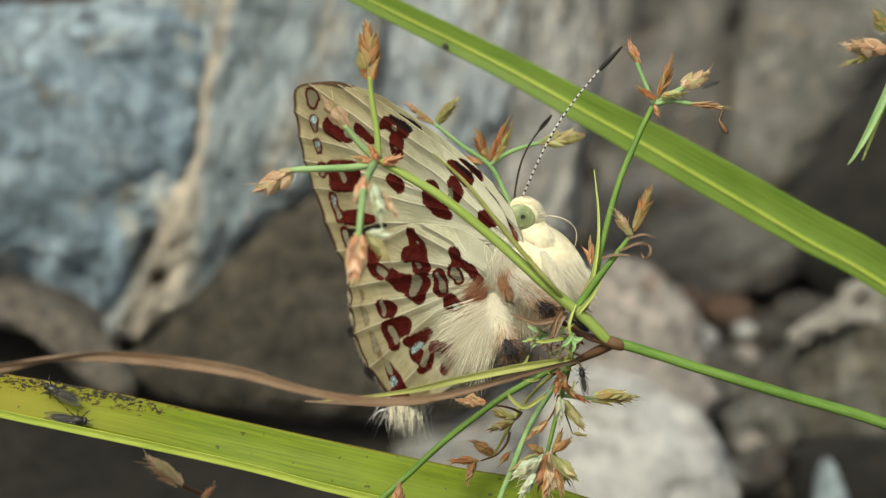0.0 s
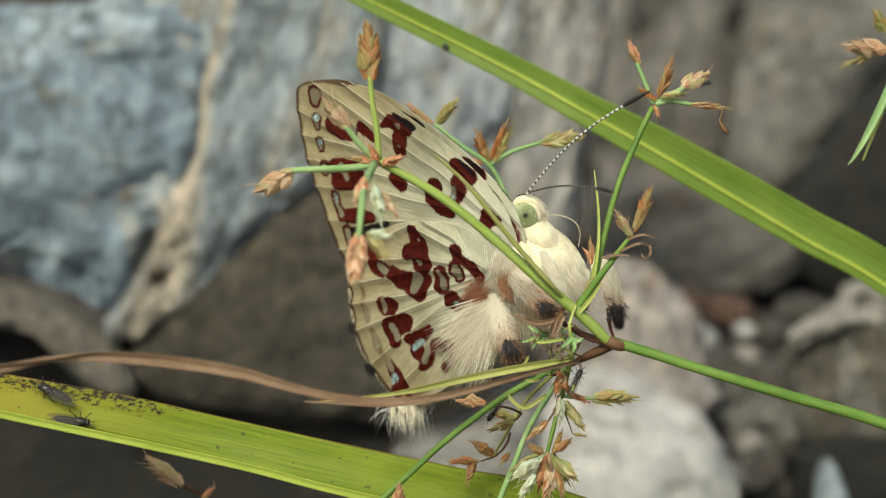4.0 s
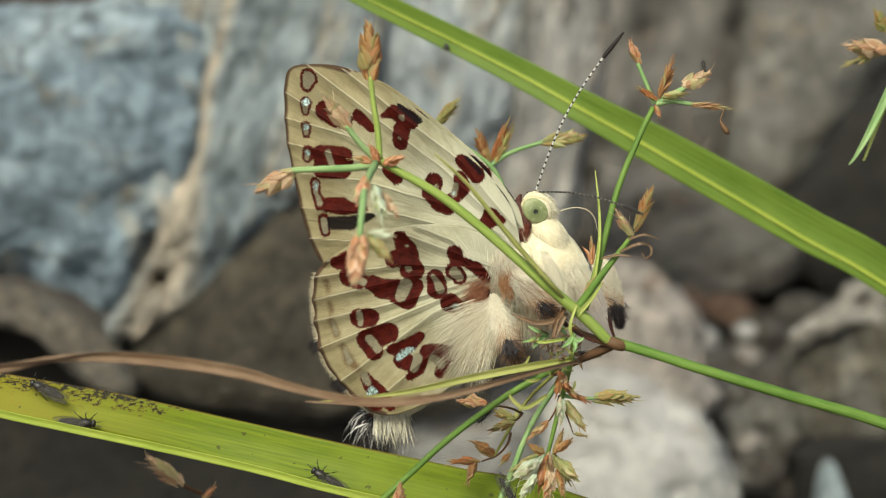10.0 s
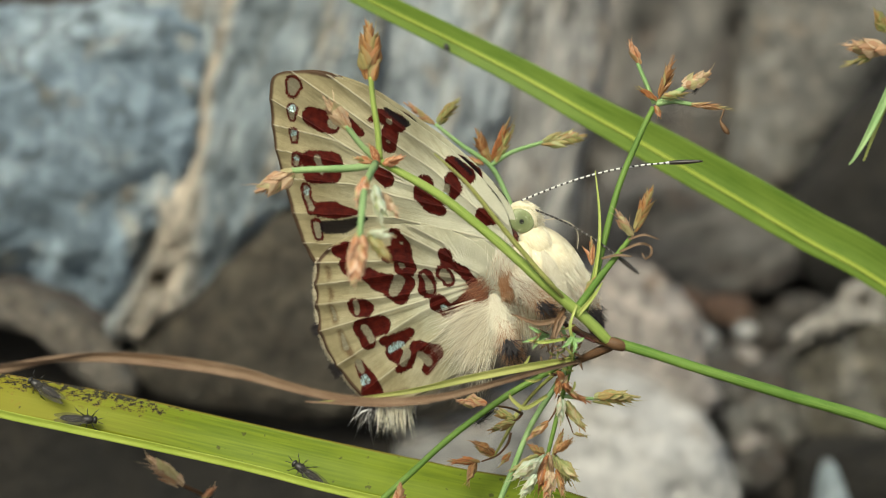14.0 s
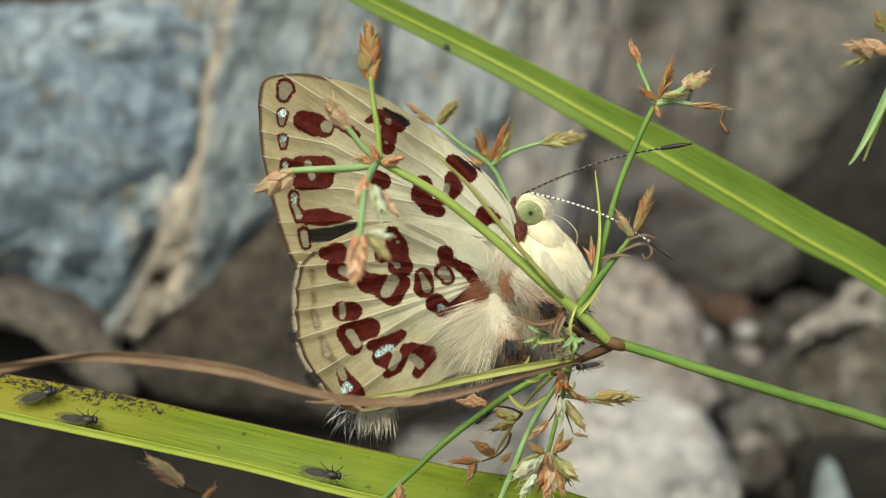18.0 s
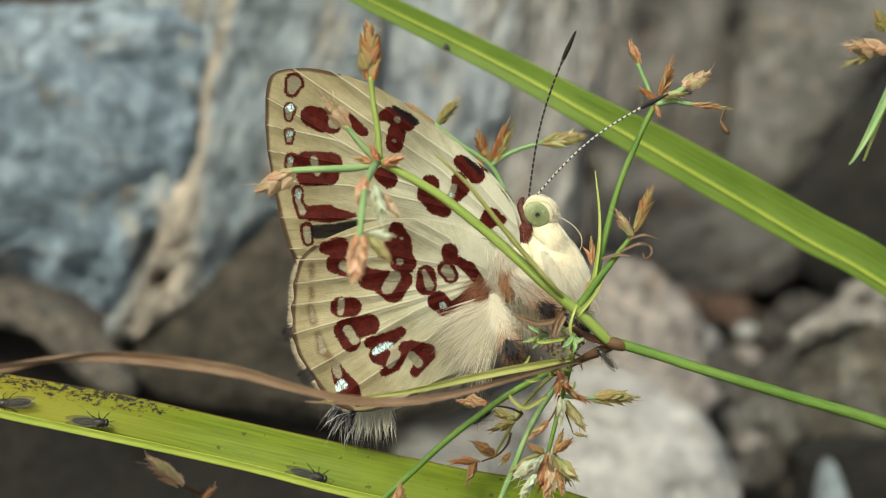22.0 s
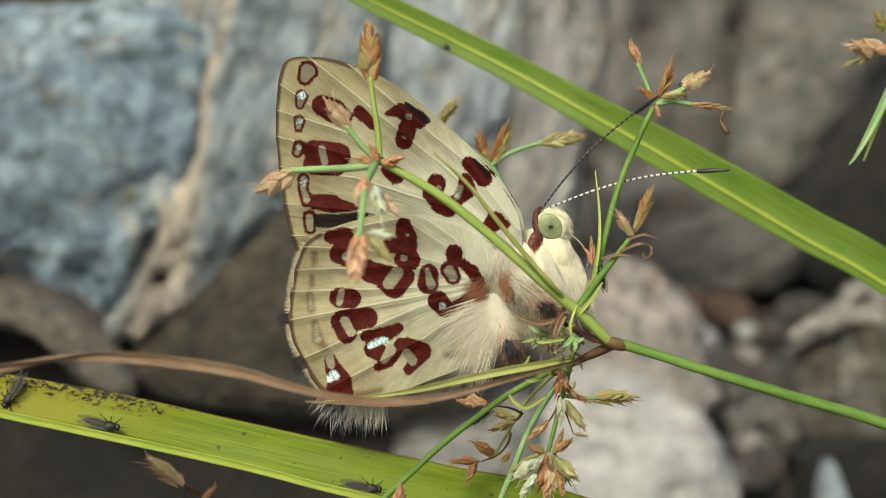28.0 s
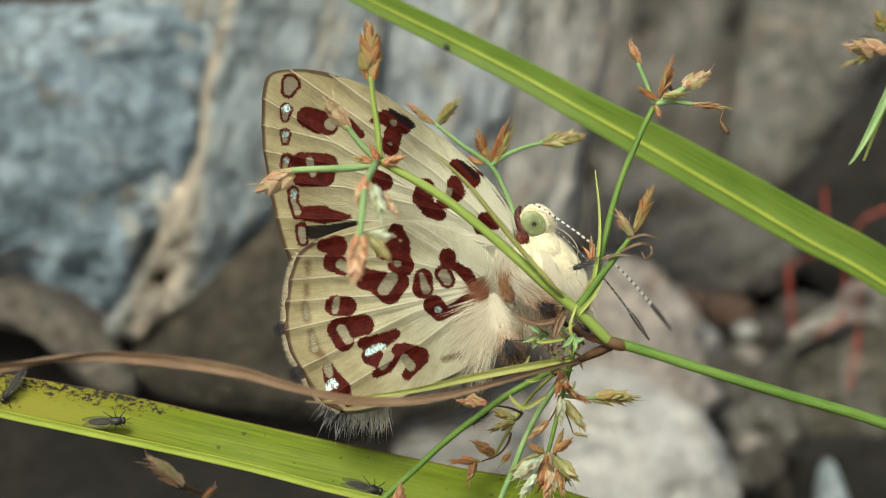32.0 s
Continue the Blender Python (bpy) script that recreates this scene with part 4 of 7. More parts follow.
# the flowering sedge
gy = foot(2500, -4)
sedge = thing("sedge_plant", q(2500, gy, -4), "flowering green sedge with rusty brown spikelets on spreading rays", "sedge")
stalk("culm", sedge, [(2500, gy, -4, 17), (2350, 1900, -2, 16), (2000, 1080, 0, 14), (1750, 830, 1, 12), (1568, 752, 2, 10.4), (1400, 702, 2.5, 9.6), (1250, 657, 3, 9.2), (1140, 622, 3, 9.0), (1084, 606, 3, 9.6)], M_STEM, 10, 0.06, steps=8)
stalk("node", sedge, [(1104, 614, 3, 9.3), (1092, 610, 3.1, 10.6), (1076, 605, 3.0, 9.6), (1054, 600, 2.6, 7), (1030, 590, 2.0, 5), (1012, 576, 1.4, 4)], M_NODE, 10, label="brown swollen node")
stalk("sheath", sedge, [(1082, 613, 2.6, 8), (1060, 622, 2.3, 9), (1034, 634, 2.0, 6.5), (1004, 650, 1.4, 4), (985, 662, 1, 2)], M_NODE, 8, label="dry brown sheath")
# rays
stalk("ray", sedge, [(1090, 612, 2.8, 6), (1072, 600, 3.1, 9), (1040, 568, 3.4, 10), (960, 500, 4.4, 9.4), (880, 428, 4.8, 8.8), (780, 348, 5.0, 8), (690, 296, 5.2, 7), (668, 284, 5.2, 5.5)], M_RAY, 10, 0.05)
stalk("ray", sedge, [(1002, 534, 3.9, 3), (978, 506, 4.9, 4), (940, 464, 5.2, 4.6), (885, 398, 5.8, 4.4), (835, 335, 6.4, 3.6), (800, 300, 6.8, 2.8), (768, 272, 7, 1.4)], M_YELLOW, 8)
stalk("ray", sedge, [(1034, 548, 3.4, 7), (1050, 500, 3, 6.8), (1068, 430, 2.2, 6.2), (1095, 330, 1.6, 5.6), (1130, 245, 1.2, 5.2), (1156, 190, 1, 4.8)], M_STEM, 8)
stalk("ray", sedge, [(1018, 552, 3.4, 8), (1055, 500, 3.6, 6.5), (1095, 448, 3.6, 5), (1118, 418, 3.6, 4)], M_STEM, 8)
stalk("ray", sedge, [(1000, 600, 0, 6), (930, 430, -5, 6), (893, 338, -6, 4.6), (866, 292, -6, 4.6), (818, 258, -6, 4), (770, 220, -6, 3.2)], M_THIN, 8)
stalk("ray", sedge, [(868, 294, -6, 4), (905, 270, -6, 4), (960, 252, -6, 3.5)], M_THIN, 8)
stalk("ray", sedge, [(1015, 632, 2.4, 6), (960, 664, 2.4, 6), (890, 705, 2.4, 5.6), (800, 772, 2.4, 5.6), (730, 835, 2.4, 5.6), (650, 910, 2.4, 5.6), (560, 1000, 2, 6)], M_STEM, 8)
stalk("ray", sedge, [(1018, 620, 1.5, 5), (985, 680, 1.5, 5), (940, 752, 1.5, 5), (908, 830, 1.5, 5.2), (880, 900, 1.5, 5.2), (850, 1000, 1, 5)], M_THIN, 8)
stalk("ray", sedge, [(1016, 600, 2.8, 5), (1006, 660, 2.2, 4.6), (990, 720, 2, 4.2), (974, 785, 2, 3.8), (966, 816, 2, 3)], M_STEM, 8)
stalk("ray", sedge, [(990, 655, 0.5, 3.5), (950, 690, -0.5, 3.2), (920, 726, -1, 3.2), (911, 740, -1, 4.6), (893, 775, -1, 3), (872, 812, -1, 2)], M_YELLOW, 8)
# bracts
blade("bract", sedge, [(1050, 500, 3.2, 4), (1060, 430, 2.8, 3.0), (1060, 370, 2.4, 2.2), (1053, 302, 2, 0.9)], M_BRACT, fold=0.6)
blade("bract", sedge, [(1010, 638, 4, 6), (920, 652, 4.4, 7), (820, 672, 4.8, 6.4), (740, 690, 5, 5), (660, 702, 5.2, 3), (560, 712, 5.4, 1)], M_YELLOW, "yellow-green folded bract", fold=0.7)
blade("dry_bract", sedge, [(-420, 700, 15, 7, 0), (-150, 672, 14.6, 9, 10), (0, 652, 14, 9, 30), (90, 636, 13.6, 8, 60), (180, 631, 13, 9.5, 20), (300, 640, 12.6, 11, 5), (420, 659, 12, 10.5, 0), (520, 687, 11.6, 8, -10), (610, 707, 11.2, 7.6, -25),
                           (700, 711, 10.6, 6.8, -20), (790, 701, 10, 6.4, 0), (880, 677, 9, 5.6, 15), (960, 655, 7.2, 4.6, 10), (1026, 640, 4.4, 3, 0)], M_DRY, "dry brown twisted bract", fold=0.45, across=10, ripple=0.12)
blade("bract", sedge, [(540, 711, 6.6, 1), (600, 714, 6.8, 2.4), (680, 718, 6.6, 2.6), (760, 714, 6.4, 1)], M_DRY, fold=0.5, across=4)
blade("bract", sedge, [(1020, 540, 4, 2), (1009, 575, 4.4, 2.6), (1014, 598, 4.2, 2.6), (1032, 604, 3.8, 1)], M_BRACT, fold=0.5)
for pts, mat in (([(1016, 590, 4, 3), (1006, 606, 4.6, 4), (994, 616, 4.6, 0.8)], M_THIN), ([(1012, 598, 4.2, 2), (1024, 602, 4.6, 4), (1034, 598, 4.6, 0.8)], M_THIN), ([(1014, 596, 4.2, 2), (1018, 612, 4.6, 3.4), (1014, 626, 4.6, 0.8)], M_THIN), ([(972, 594, 3.4, 3), (948, 600, 4, 4), (924, 606, 4, 0.8)], M_THIN), ([(968, 594, 3.6, 2), (950, 586, 4.2, 3.4), (936, 578, 4.2, 0.8)], M_THIN), ([(966, 596, 3.6, 2), (950, 608, 4.2, 3), (942, 618, 4.2, 0.8)], M_THIN), ([(1000, 560, 3.8, 3), (978, 600, 4, 4), (988, 565, 4, 1)], M_DRY),
                 ([(1000, 600, 4, 3), (960, 606, 4.4, 3), (935, 602, 4.2, 1)], M_BRACT), ([(990, 566, 3.6, 4), (950, 572, 4, 4.5), (905, 556, 4.2, 1)], M_DRY), ([(1000, 545, 3.4, 3.5), (985, 570, 3.8, 4), (975, 605, 3.8, 1)], M_NODE),
                 ([(968, 700, 3, 3), (930, 722, 3.4, 4), (905, 706, 3.4, 3), (902, 695, 3.2, 1)], M_YELLOW), ([(1020, 560, 3.8, 4), (1046, 530, 4, 3.6), (1066, 500, 4, 1)], M_BRACT)):
    blade("bract", sedge, pts, mat, fold=0.6, across=6, steps=6)
rnd_scrap = random.Random(77)
for _ in range(40):
    sx, sy = rnd_scrap.gauss(985, 26), rnd_scrap.gauss(612, 30)
    an, ln = rnd_scrap.uniform(0.6, 3.6), rnd_scrap.uniform(12, 34)
    sw = rnd_scrap.uniform(1.8, 4.2)
    pts = [(sx, sy, sw, 1.2), (sx + math.cos(an) * ln * 0.5, sy + math.sin(an) * ln * 0.5, sw + 0.4, rnd_scrap.uniform(1.2, 2.6)), (sx + math.cos(an + 0.2) * ln, sy + math.sin(an + 0.2) * ln, sw + 0.3, 0.5)]
    blade("husk", sedge, pts, rnd_scrap.choice((M_DRY, M_NODE, M_NODE, M_YELLOW, M_DRY)), fold=0.7, across=4, steps=5)
# spikelets: foremost head
stalk("pedicel", sedge, [(672, 284, 5.2, 6), (668, 230, 5.4, 5.4), (660, 180, 5.6, 5), (656, 136, 5.8, 4.6)], M_RAY)
spikelet(sedge, 656, 146, 5.8, 122, 52, 92, H_BROWN, 18, "wide", 1, spread_deg=12.0, tight=True)
stalk("pedicel", sedge, [(664, 292, 5.4, 7), (620, 298, 5.8, 6.5), (560, 300, 6.2, 6), (515, 302, 6.2, 5)], M_THIN)
spikelet(sedge, 524, 304, 6.2, 92, 44, 207, H_STRAW, 13, "long", 2, tight=True, label= "pale straw-coloured spikelet")
stalk("pedicel", sedge, [(662, 280, 5.4, 6), (638, 256, 5.8, 5.5), (612, 222, 6.2, 5)], M_THIN)
spikelet(sedge, 618, 230, 6.2, 84, 46, 129, H_STRAW, 12, "long", 3)
spikelet(sedge, 668, 290, 5.6, 52, 22, 165, H_PINK, 6, "small", 4)
spikelet(sedge, 672, 288, 5.6, 44, 24, 120, H_PINK, 6, "small", 5)
spikelet(sedge, 676, 290, 5.6, 50, 26, 18, H_PINK, 6, "small", 6)
stalk("pedicel", sedge, [(664, 290, 5.8, 7), (646, 330, 10.5, 6.5), (640, 380, 13, 6), (636, 420, 13.5, 5)], M_THIN)
spikelet(sedge, 648, 312, 11, 64, 34, -108, H_PINK, 8, "long", 7)
spikelet(sedge, 664, 326, 11, 92, 34, -80, H_WHITE, 10, "long", 8, "fresh pale green spikelet")
spikelet(sedge, 676, 340, 10.5, 62, 24, -58, H_STRAW, 7, "long", 9)
spikelet(sedge, 638, 410, 13.5, 108, 46, -98, H_PINK, 14, "wide", 10, spread_deg=12.0, tight=True)
spikelet(sedge, 650, 416, 13, 74, 30, -48, H_GREEN, 9, "long", 11)
spikelet(sedge, 648, 412, 13, 60, 22, -8, H_WHITE, 6, "long", 12)
# upper right head
stalk("pedicel", sedge, [(1158, 184, 1, 4.4), (1142, 145, 1, 4), (1128, 112, 1, 3.4)], M_THIN)
spikelet(sedge, 1132, 116, 1, 56, 28, 113, H_PINK, 8, "long", 13)
spikelet(sedge, 1162, 180, 1.2, 48, 20, 140, H_RUST, 6, "small", 14)
spikelet(sedge, 1165, 176, 1.2, 92, 22, 70, H_BROWN, 9, "long", 15)
stalk("pedicel", sedge, [(1160, 182, 1, 5), (1190, 168, 1, 6), (1215, 154, 1, 4.5)], M_THIN)
spikelet(sedge, 1206, 152, 1, 64, 40, 24, H_STRAW, 12, "wide", 16, tight=True)
spikelet(sedge, 1170, 172, 1.4, 54, 22, 8, H_GREEN, 7, "small", 17)
stalk("pedicel", sedge, [(1160, 184, 1, 6), (1190, 180, 1, 4.5), (1225, 185, 1, 4)], M_THIN)
spikelet(sedge, 1212, 184, 1, 94, 13, -6, H_BROWN, 9, "long", 18, spread_deg=7.0)
stalk("pedicel", sedge, [(1282, 192, 1, 1.6), (1278, 204, 1.2, 1.4), (1275, 214, 1.2, 2), (1280, 224, 1.2, 4.5), (1286, 233, 1.2, 5), (1290, 238, 1.2, 1.6)], M_NODE, 6)
spikelet(sedge, 1160, 186, 1.6, 30, 18, -70, H_RUST, 5, "small", 19)
# right head
spikelet(sedge, 1120, 420, 3.8, 66, 30, 122, H_STRAW, 8, "long", 20)
spikelet(sedge, 1122, 412, 3.8, 102, 24, 68, H_BROWN, 11, "long", 21, spread_deg=6.0, tight=True)
blade("husk", sedge, [(1112, 424, 4, 2), (1140, 416, 4.4, 2), (1166, 424, 4, 0.8)], M_DRY, fold=0.5, across=4)
blade("husk", sedge, [(1096, 446, 4, 2), (1130, 432, 4.4, 2.4), (1150, 436, 4, 1.8), (1152, 450, 4.4, 1.8), (1142, 458, 4.2, 1.4), (1136, 448, 4, 0.8)], M_DRY, fold=0.5, across=4)
blade("husk", sedge, [(1064, 458, 3.8, 2), (1092, 452, 4, 2.4), (1118, 454, 4, 1)], M_DRY, fold=0.5, across=4)
spikelet(sedge, 1046, 470, 2.6, 58, 22, 90, H_PINK, 6, "small", 22)
spikelet(sedge, 1034, 525, 3.4, 62, 26, 52, H_GREEN, 8, "long", 23)
# heads behind the wing
spikelet(sedge, 772, 222, -6, 72, 24, 50, H_GREEN, 11, "long", 24, tight=True)
spikelet(sedge, 770, 222, -6, 78, 18, 144, H_PINK, 7, "long", 25)
spikelet(sedge, 866, 290, -6, 76, 28, 112, H_BROWN, 9, "long", 26)
spikelet(sedge, 868, 286, -6, 96, 20, 66, H_RUST, 8, "long", 27)
spikelet(sedge, 872, 294, -6, 92, 20, 62, H_GREEN, 8, "long", 28)
spikelet(sedge, 856, 292, -6, 46, 20, 160, H_PINK, 6, "small", 29)
spikelet(sedge, 955, 254, -6, 96, 26, 10, H_GREEN, 14, "long", 30, tight=True)
# hanging heads
spikelet(sedge, 984, 670, 2.4, 48, 22, -38, H_RUST, 6, "small", 31)
spikelet(sedge, 1000, 690, 2.4, 58, 16, -28, H_RUST, 6, "small", 32)
stalk("pedicel", sedge, [(990, 700, 2, 4), (1020, 704, 2, 3.5), (1050, 706, 2, 3)], M_THIN)
spikelet(sedge, 1046, 706, 2, 98, 34, 2, H_GREEN, 14, "long", 33, tight=True)
spikelet(sedge, 992, 702, 2.8, 58, 28, -90, H_WHITE, 6, "wide", 34, "open white husk")
spikelet(sedge, 986, 656, 3.0, 46, 26, -58, H_RUST, 7, "wide", 38)
spikelet(sedge, 990, 668, 3.0, 40, 22, -100, H_RUST, 6, "small", 39)
spikelet(sedge, 998, 708, 2.2, 76, 30, -56, H_GREEN, 10, "long", 35)
spikelet(sedge, 972, 745, 2.2, 60, 22, -140, H_BROWN, 7, "long", 36)
spikelet(sedge, 1014, 768, 2, 28, 12, -10, H_BROWN, 4, "small", 37)
for k, (tx, ty, ln, wd, turn, mat) in enumerate(((965, 800, 84, 34, -120, H_WHITE), (972, 800, 80, 28, -92, H_STRAW), (978, 800, 78, 26, -62, H_GREEN), (980, 806, 56, 20, 70, H_BROWN), (970, 806, 80, 26, -105, H_RUST), (955, 806, 68, 26, -150, H_GREEN),
                                                  (985, 830, 62, 20, -75, H_BROWN), (950, 840, 60, 30, -125, H_WHITE), (970, 845, 50, 22, -95, H_RUST))):
    spikelet(sedge, tx, ty, 2 + 0.25 * k, ln, wd, turn, mat, 9, "long", 40 + k)
for k, (tx, ty, ln, wd, turn, mat) in enumerate(((956, 812, 72, 36, -142, H_WHITE), (986, 812, 64, 32, -46, H_GREEN), (972, 832, 58, 32, -88, H_STRAW), (964, 804, 40, 24, 150, H_BROWN), (984, 800, 44, 22, 40, H_BROWN))):
    spikelet(sedge, tx, ty, 3.6 + 0.2 * k, ln, wd, turn, mat, 8, "long", 70 + k)
spikelet(sedge, 862, 714, 2.2, 62, 40, 176, H_PINK, 9, "wide", 50)
for pts in ([(924, 732, -0.6, 2.4), (916, 742, -0.2, 2), (906, 746, 0, 1.5)], [(924, 732, -0.6, 2.4), (900, 722, 1, 2), (862, 717, 2.2, 1.5)], [(904, 766, -1, 2.6), (898, 786, -1, 2.2), (880, 806, -1, 1.8), (852, 817, -0.6, 1.4)],
            [(990, 700, 2.4, 2.4), (984, 724, 2.3, 2), (972, 745, 2.2, 1.5)], [(996, 716, 2.2, 2), (1006, 744, 2.1, 1.4), (1014, 767, 2, 1)]):
    stalk("pedicel", sedge, pts, M_NODE, 6)
spikelet(sedge, 912, 742, 0, 54, 24, 160, H_GREEN, 7, "long", 51)
spikelet(sedge, 912, 748, 0, 58, 24, 196, H_GREEN, 7, "long", 52)
spikelet(sedge, 880, 808, -1, 62, 28, 150, H_BROWN, 8, "long", 53)
spikelet(sedge, 850, 818, -0.6, 66, 24, 178, H_RUST, 8, "long", 54)
spikelet(sedge, 842, 815, -0.6, 54, 26, -110, H_BROWN, 7, "long", 55)
spikelet(sedge, 706, 905, 4, 58, 28, 88, H_PINK, 10, "wide", 56, tight=True)
spikelet(sedge, 905, 800, -1, 40, 16, -130, H_BROWN, 5, "small", 57)

# a second sedge at the side
gy = foot(2050, -10)
side = thing("sedge_plant", q(2050, gy, -10), "green sedge with a drooping straw-coloured flower head", "sedge")
stalk("culm", side, [(2050, gy, -10, 14), (2000, 1400, -8, 12), (1850, 500, -7, 10), (1680, 150, -6, 8), (1578, 82, -6, 6)], M_STEM, 8)
spikelet(side, 1575, 86, -6, 96, 50, 176, H_STRAW, 13, "wide", 60)
spikelet(side, 1560, 92, -6.4, 88, 18, 200, H_GREEN, 7, "long", 61)
spikelet(side, 1572, 60, -6, 60, 34, 120, H_GREEN, 8, "long", 62)
blade("bract", side, [(1600, 60, -6, 6), (1580, 140, -6, 7), (1545, 220, -6, 6.5), (1515, 275, -6, 3), (1502, 292, -6, 0.8)], M_THIN, fold=0.5)
blade("bract", side, [(1592, 120, -6.4, 5), (1560, 200, -6.6, 5), (1528, 285, -6.6, 1.5)], M_BRACT, fold=0.5)

# a low stalk at the foot
gy = foot(520, -16)
low = thing("sedge_plant", q(520, gy, -16), "low sedge stalk with one dry straw-coloured spikelet", "sedge")
stalk("culm", low, [(520, gy, -16, 9), (500, 1500, -14, 8), (430, 1000, -12, 6), (370, 890, -10, 4), (338, 866, -9, 4), (316, 856, -8.5, 3.5)], M_NODE, 8)
spikelet(low, 324, 862, -8.5, 96, 40, 140, H_STRAW, 12, "long", 63, tight=True)
spikelet(low, 356, 884, -9.5, 40, 18, 40, H_PINK, 5, "small", 64)


# ---- butterfly ----
FOOT = q(985, 600, -0.5)
FORE_HINGE, HIND_HINGE = q(905, 425, 0), q(880, 490, 0)
fly_body = thing("butterfly", FOOT, "cream metalmark butterfly with maroon and silver spots resting on a sedge", "butterfly")


def capsules(xy, strokes):
    """Signed distance, in millimetres, from the points xy to thick strokes of (x, y, radius)."""
    best = np.full(len(xy), 1e3)
    for s in strokes:
        s = s if len(s) > 1 else (s[0], s[0])
        for (ax, ay, ar), (bx, by, br) in zip(s, s[1:]):
            d = np.array((bx - ax, by - ay), float)
            t = np.clip(((xy - (ax, ay)) @ d) / max(d @ d, 1e-6), 0, 1)
            best = np.minimum(best, np.hypot(*(xy - (ax, ay) - t[:, None] * d).T) - (ar + (br - ar) * t))
    return best / UNIT


def wing(name, hub, outline, outer, hinge, strokes, dome, ridge, radial=74, turns=320, thin=0.00005):
    """A wing as a fan of rings from its hub to its outline, with its pattern as distance fields."""
    line = np.array(curve_through(outline + (outline[0],), 24))[:-1]
    seg = np.hypot(*(np.roll(line, -1, 0) - line).T)
    run = np.concatenate(([0], np.cumsum(seg)))
    s = np.linspace(0, run[-1], turns, endpoint=False)
    closed = np.vstack((line, line[:1]))
    rim = np.stack([np.interp(s, run, closed[:, i]) for i in (0, 1)], 1)
    hub = np.array(hub, float)
    rings = [hub + (rim - hub) * (k / radial) for k in range(1, radial + 1)]
    xy = np.vstack([hub[None]] + rings)
    fields = {k: capsules(xy, v) for k, v in strokes.items()}
    border = np.array(curve_through(outer, 10))
    fields["edge"] = np.min(np.hypot(xy[:, None, 0] - border[None, :, 0], xy[:, None, 1] - border[None, :, 1]), 1) / UNIT
    # relief: shallow dome, raised veins, sagging cells
    lift = dome * np.sin(np.pi * np.clip((xy[:, 0] - xy[:, 0].min()) / np.ptp(xy[:, 0]), 0, 1)) + ridge * np.exp(-(np.maximum(fields["vein"], 0) / 0.25) ** 2)
    lift += np.array([0.10 * noise.noise(Vector((x * 0.012, y * 0.012, 4.0))) for x, y in xy])
    co = np.stack(((xy[:, 0] - 784) / UNIT * 0.001 - hinge.x, (441 - xy[:, 1]) / UNIT * 0.001 - hinge.y, lift * 0.001), 1)
    back = co.copy()
    back[:, 2] -= thin
    n = len(co)
    faces = []

    def at(k, i):
        return 0 if k == 0 else 1 + (k - 1) * turns + i % turns
    for i in range(turns):
        faces.append((0, at(1, i), at(1, i + 1)))
        faces.append((n, n + at(1, i + 1), n + at(1, i)))
        for k in range(1, radial):
            faces.append((at(k, i), at(k + 1, i), at(k + 1, i + 1), at(k, i + 1)))
            faces.append((n + at(k, i), n + at(k, i + 1), n + at(k + 1, i + 1), n + at(k + 1, i)))
        faces.append((at(radial, i), n + at(radial, i), n + at(radial, i + 1), at(radial, i + 1)))
    me = bpy.data.meshes.new(name)
    me.from_pydata(np.vstack((co, back)).tolist(), [], faces)
    me.materials.append(M_WING)
    me.polygons.foreach_set("use_smooth", [True] * len(me.polygons))
    for k, v in fields.items():
        a = me.attributes.new(k, "FLOAT", "POINT")
        a.data.foreach_set("value", np.concatenate((v, v)).astype(np.float32))
    ang, far = np.arctan2(xy[:, 1] - hub[1], xy[:, 0] - hub[0]), np.hypot(xy[:, 0] - hub[0], xy[:, 1] - hub[1])
    pol = np.stack((ang * 26.0, far / UNIT * 0.55, np.zeros(len(xy))), 1)
    a = me.attributes.new("polar", "FLOAT_VECTOR", "POINT")
    a.data.foreach_set("vector", np.vstack((pol, pol)).astype(np.float32).ravel())
    bm = bmesh.new()
    bm.from_mesh(me)
    bmesh.ops.recalc_face_normals(bm, faces=bm.faces[:])
    bm.to_mesh(me)
    bm.free()
    return me


FORE_OUTLINE = ((922, 432), (918, 396), (902, 353), (866, 309), (820, 265), (770, 225), (720, 188), (668, 156), (610, 133), (558, 122), (512, 122), (484, 130), (472, 150), (467, 195), (468, 250), (474, 300), (481, 350), (492, 405), (508, 452),
                (524, 485), (560, 500), (640, 488), (740, 474), (840, 468), (900, 458))
FORE_OUTER = ((600, 128), (545, 118), (500, 120), (478, 132), (468, 165), (465, 215), (467, 270), (475, 325), (487, 385), (503, 442), (524, 488))
FORE_MAROON = (((521, 147, 18), (516, 160, 13)), ((512, 193, 11), (509, 209, 8)), ((510, 237, 10), (509, 251, 7)), ((513, 281, 10), (509, 294, 9)), ((523, 340, 10), (523, 360, 9), (531, 380, 11)), ((538, 408, 12), (540, 430, 10)),
               ((538, 288, 18), (585, 292, 21)), ((540, 313, 18), (582, 312, 17)), ((550, 206, 18), (572, 214, 21), (590, 222, 15)), ((618, 212, 11), (645, 234, 8)), ((668, 210, 4), (690, 203, 13)),
               ((700, 205, 15), (722, 216, 16)), ((705, 232, 15), (700, 256, 15)), ((548, 380, 13), (578, 381, 16)), ((578, 382, 15), (626, 384, 3)))
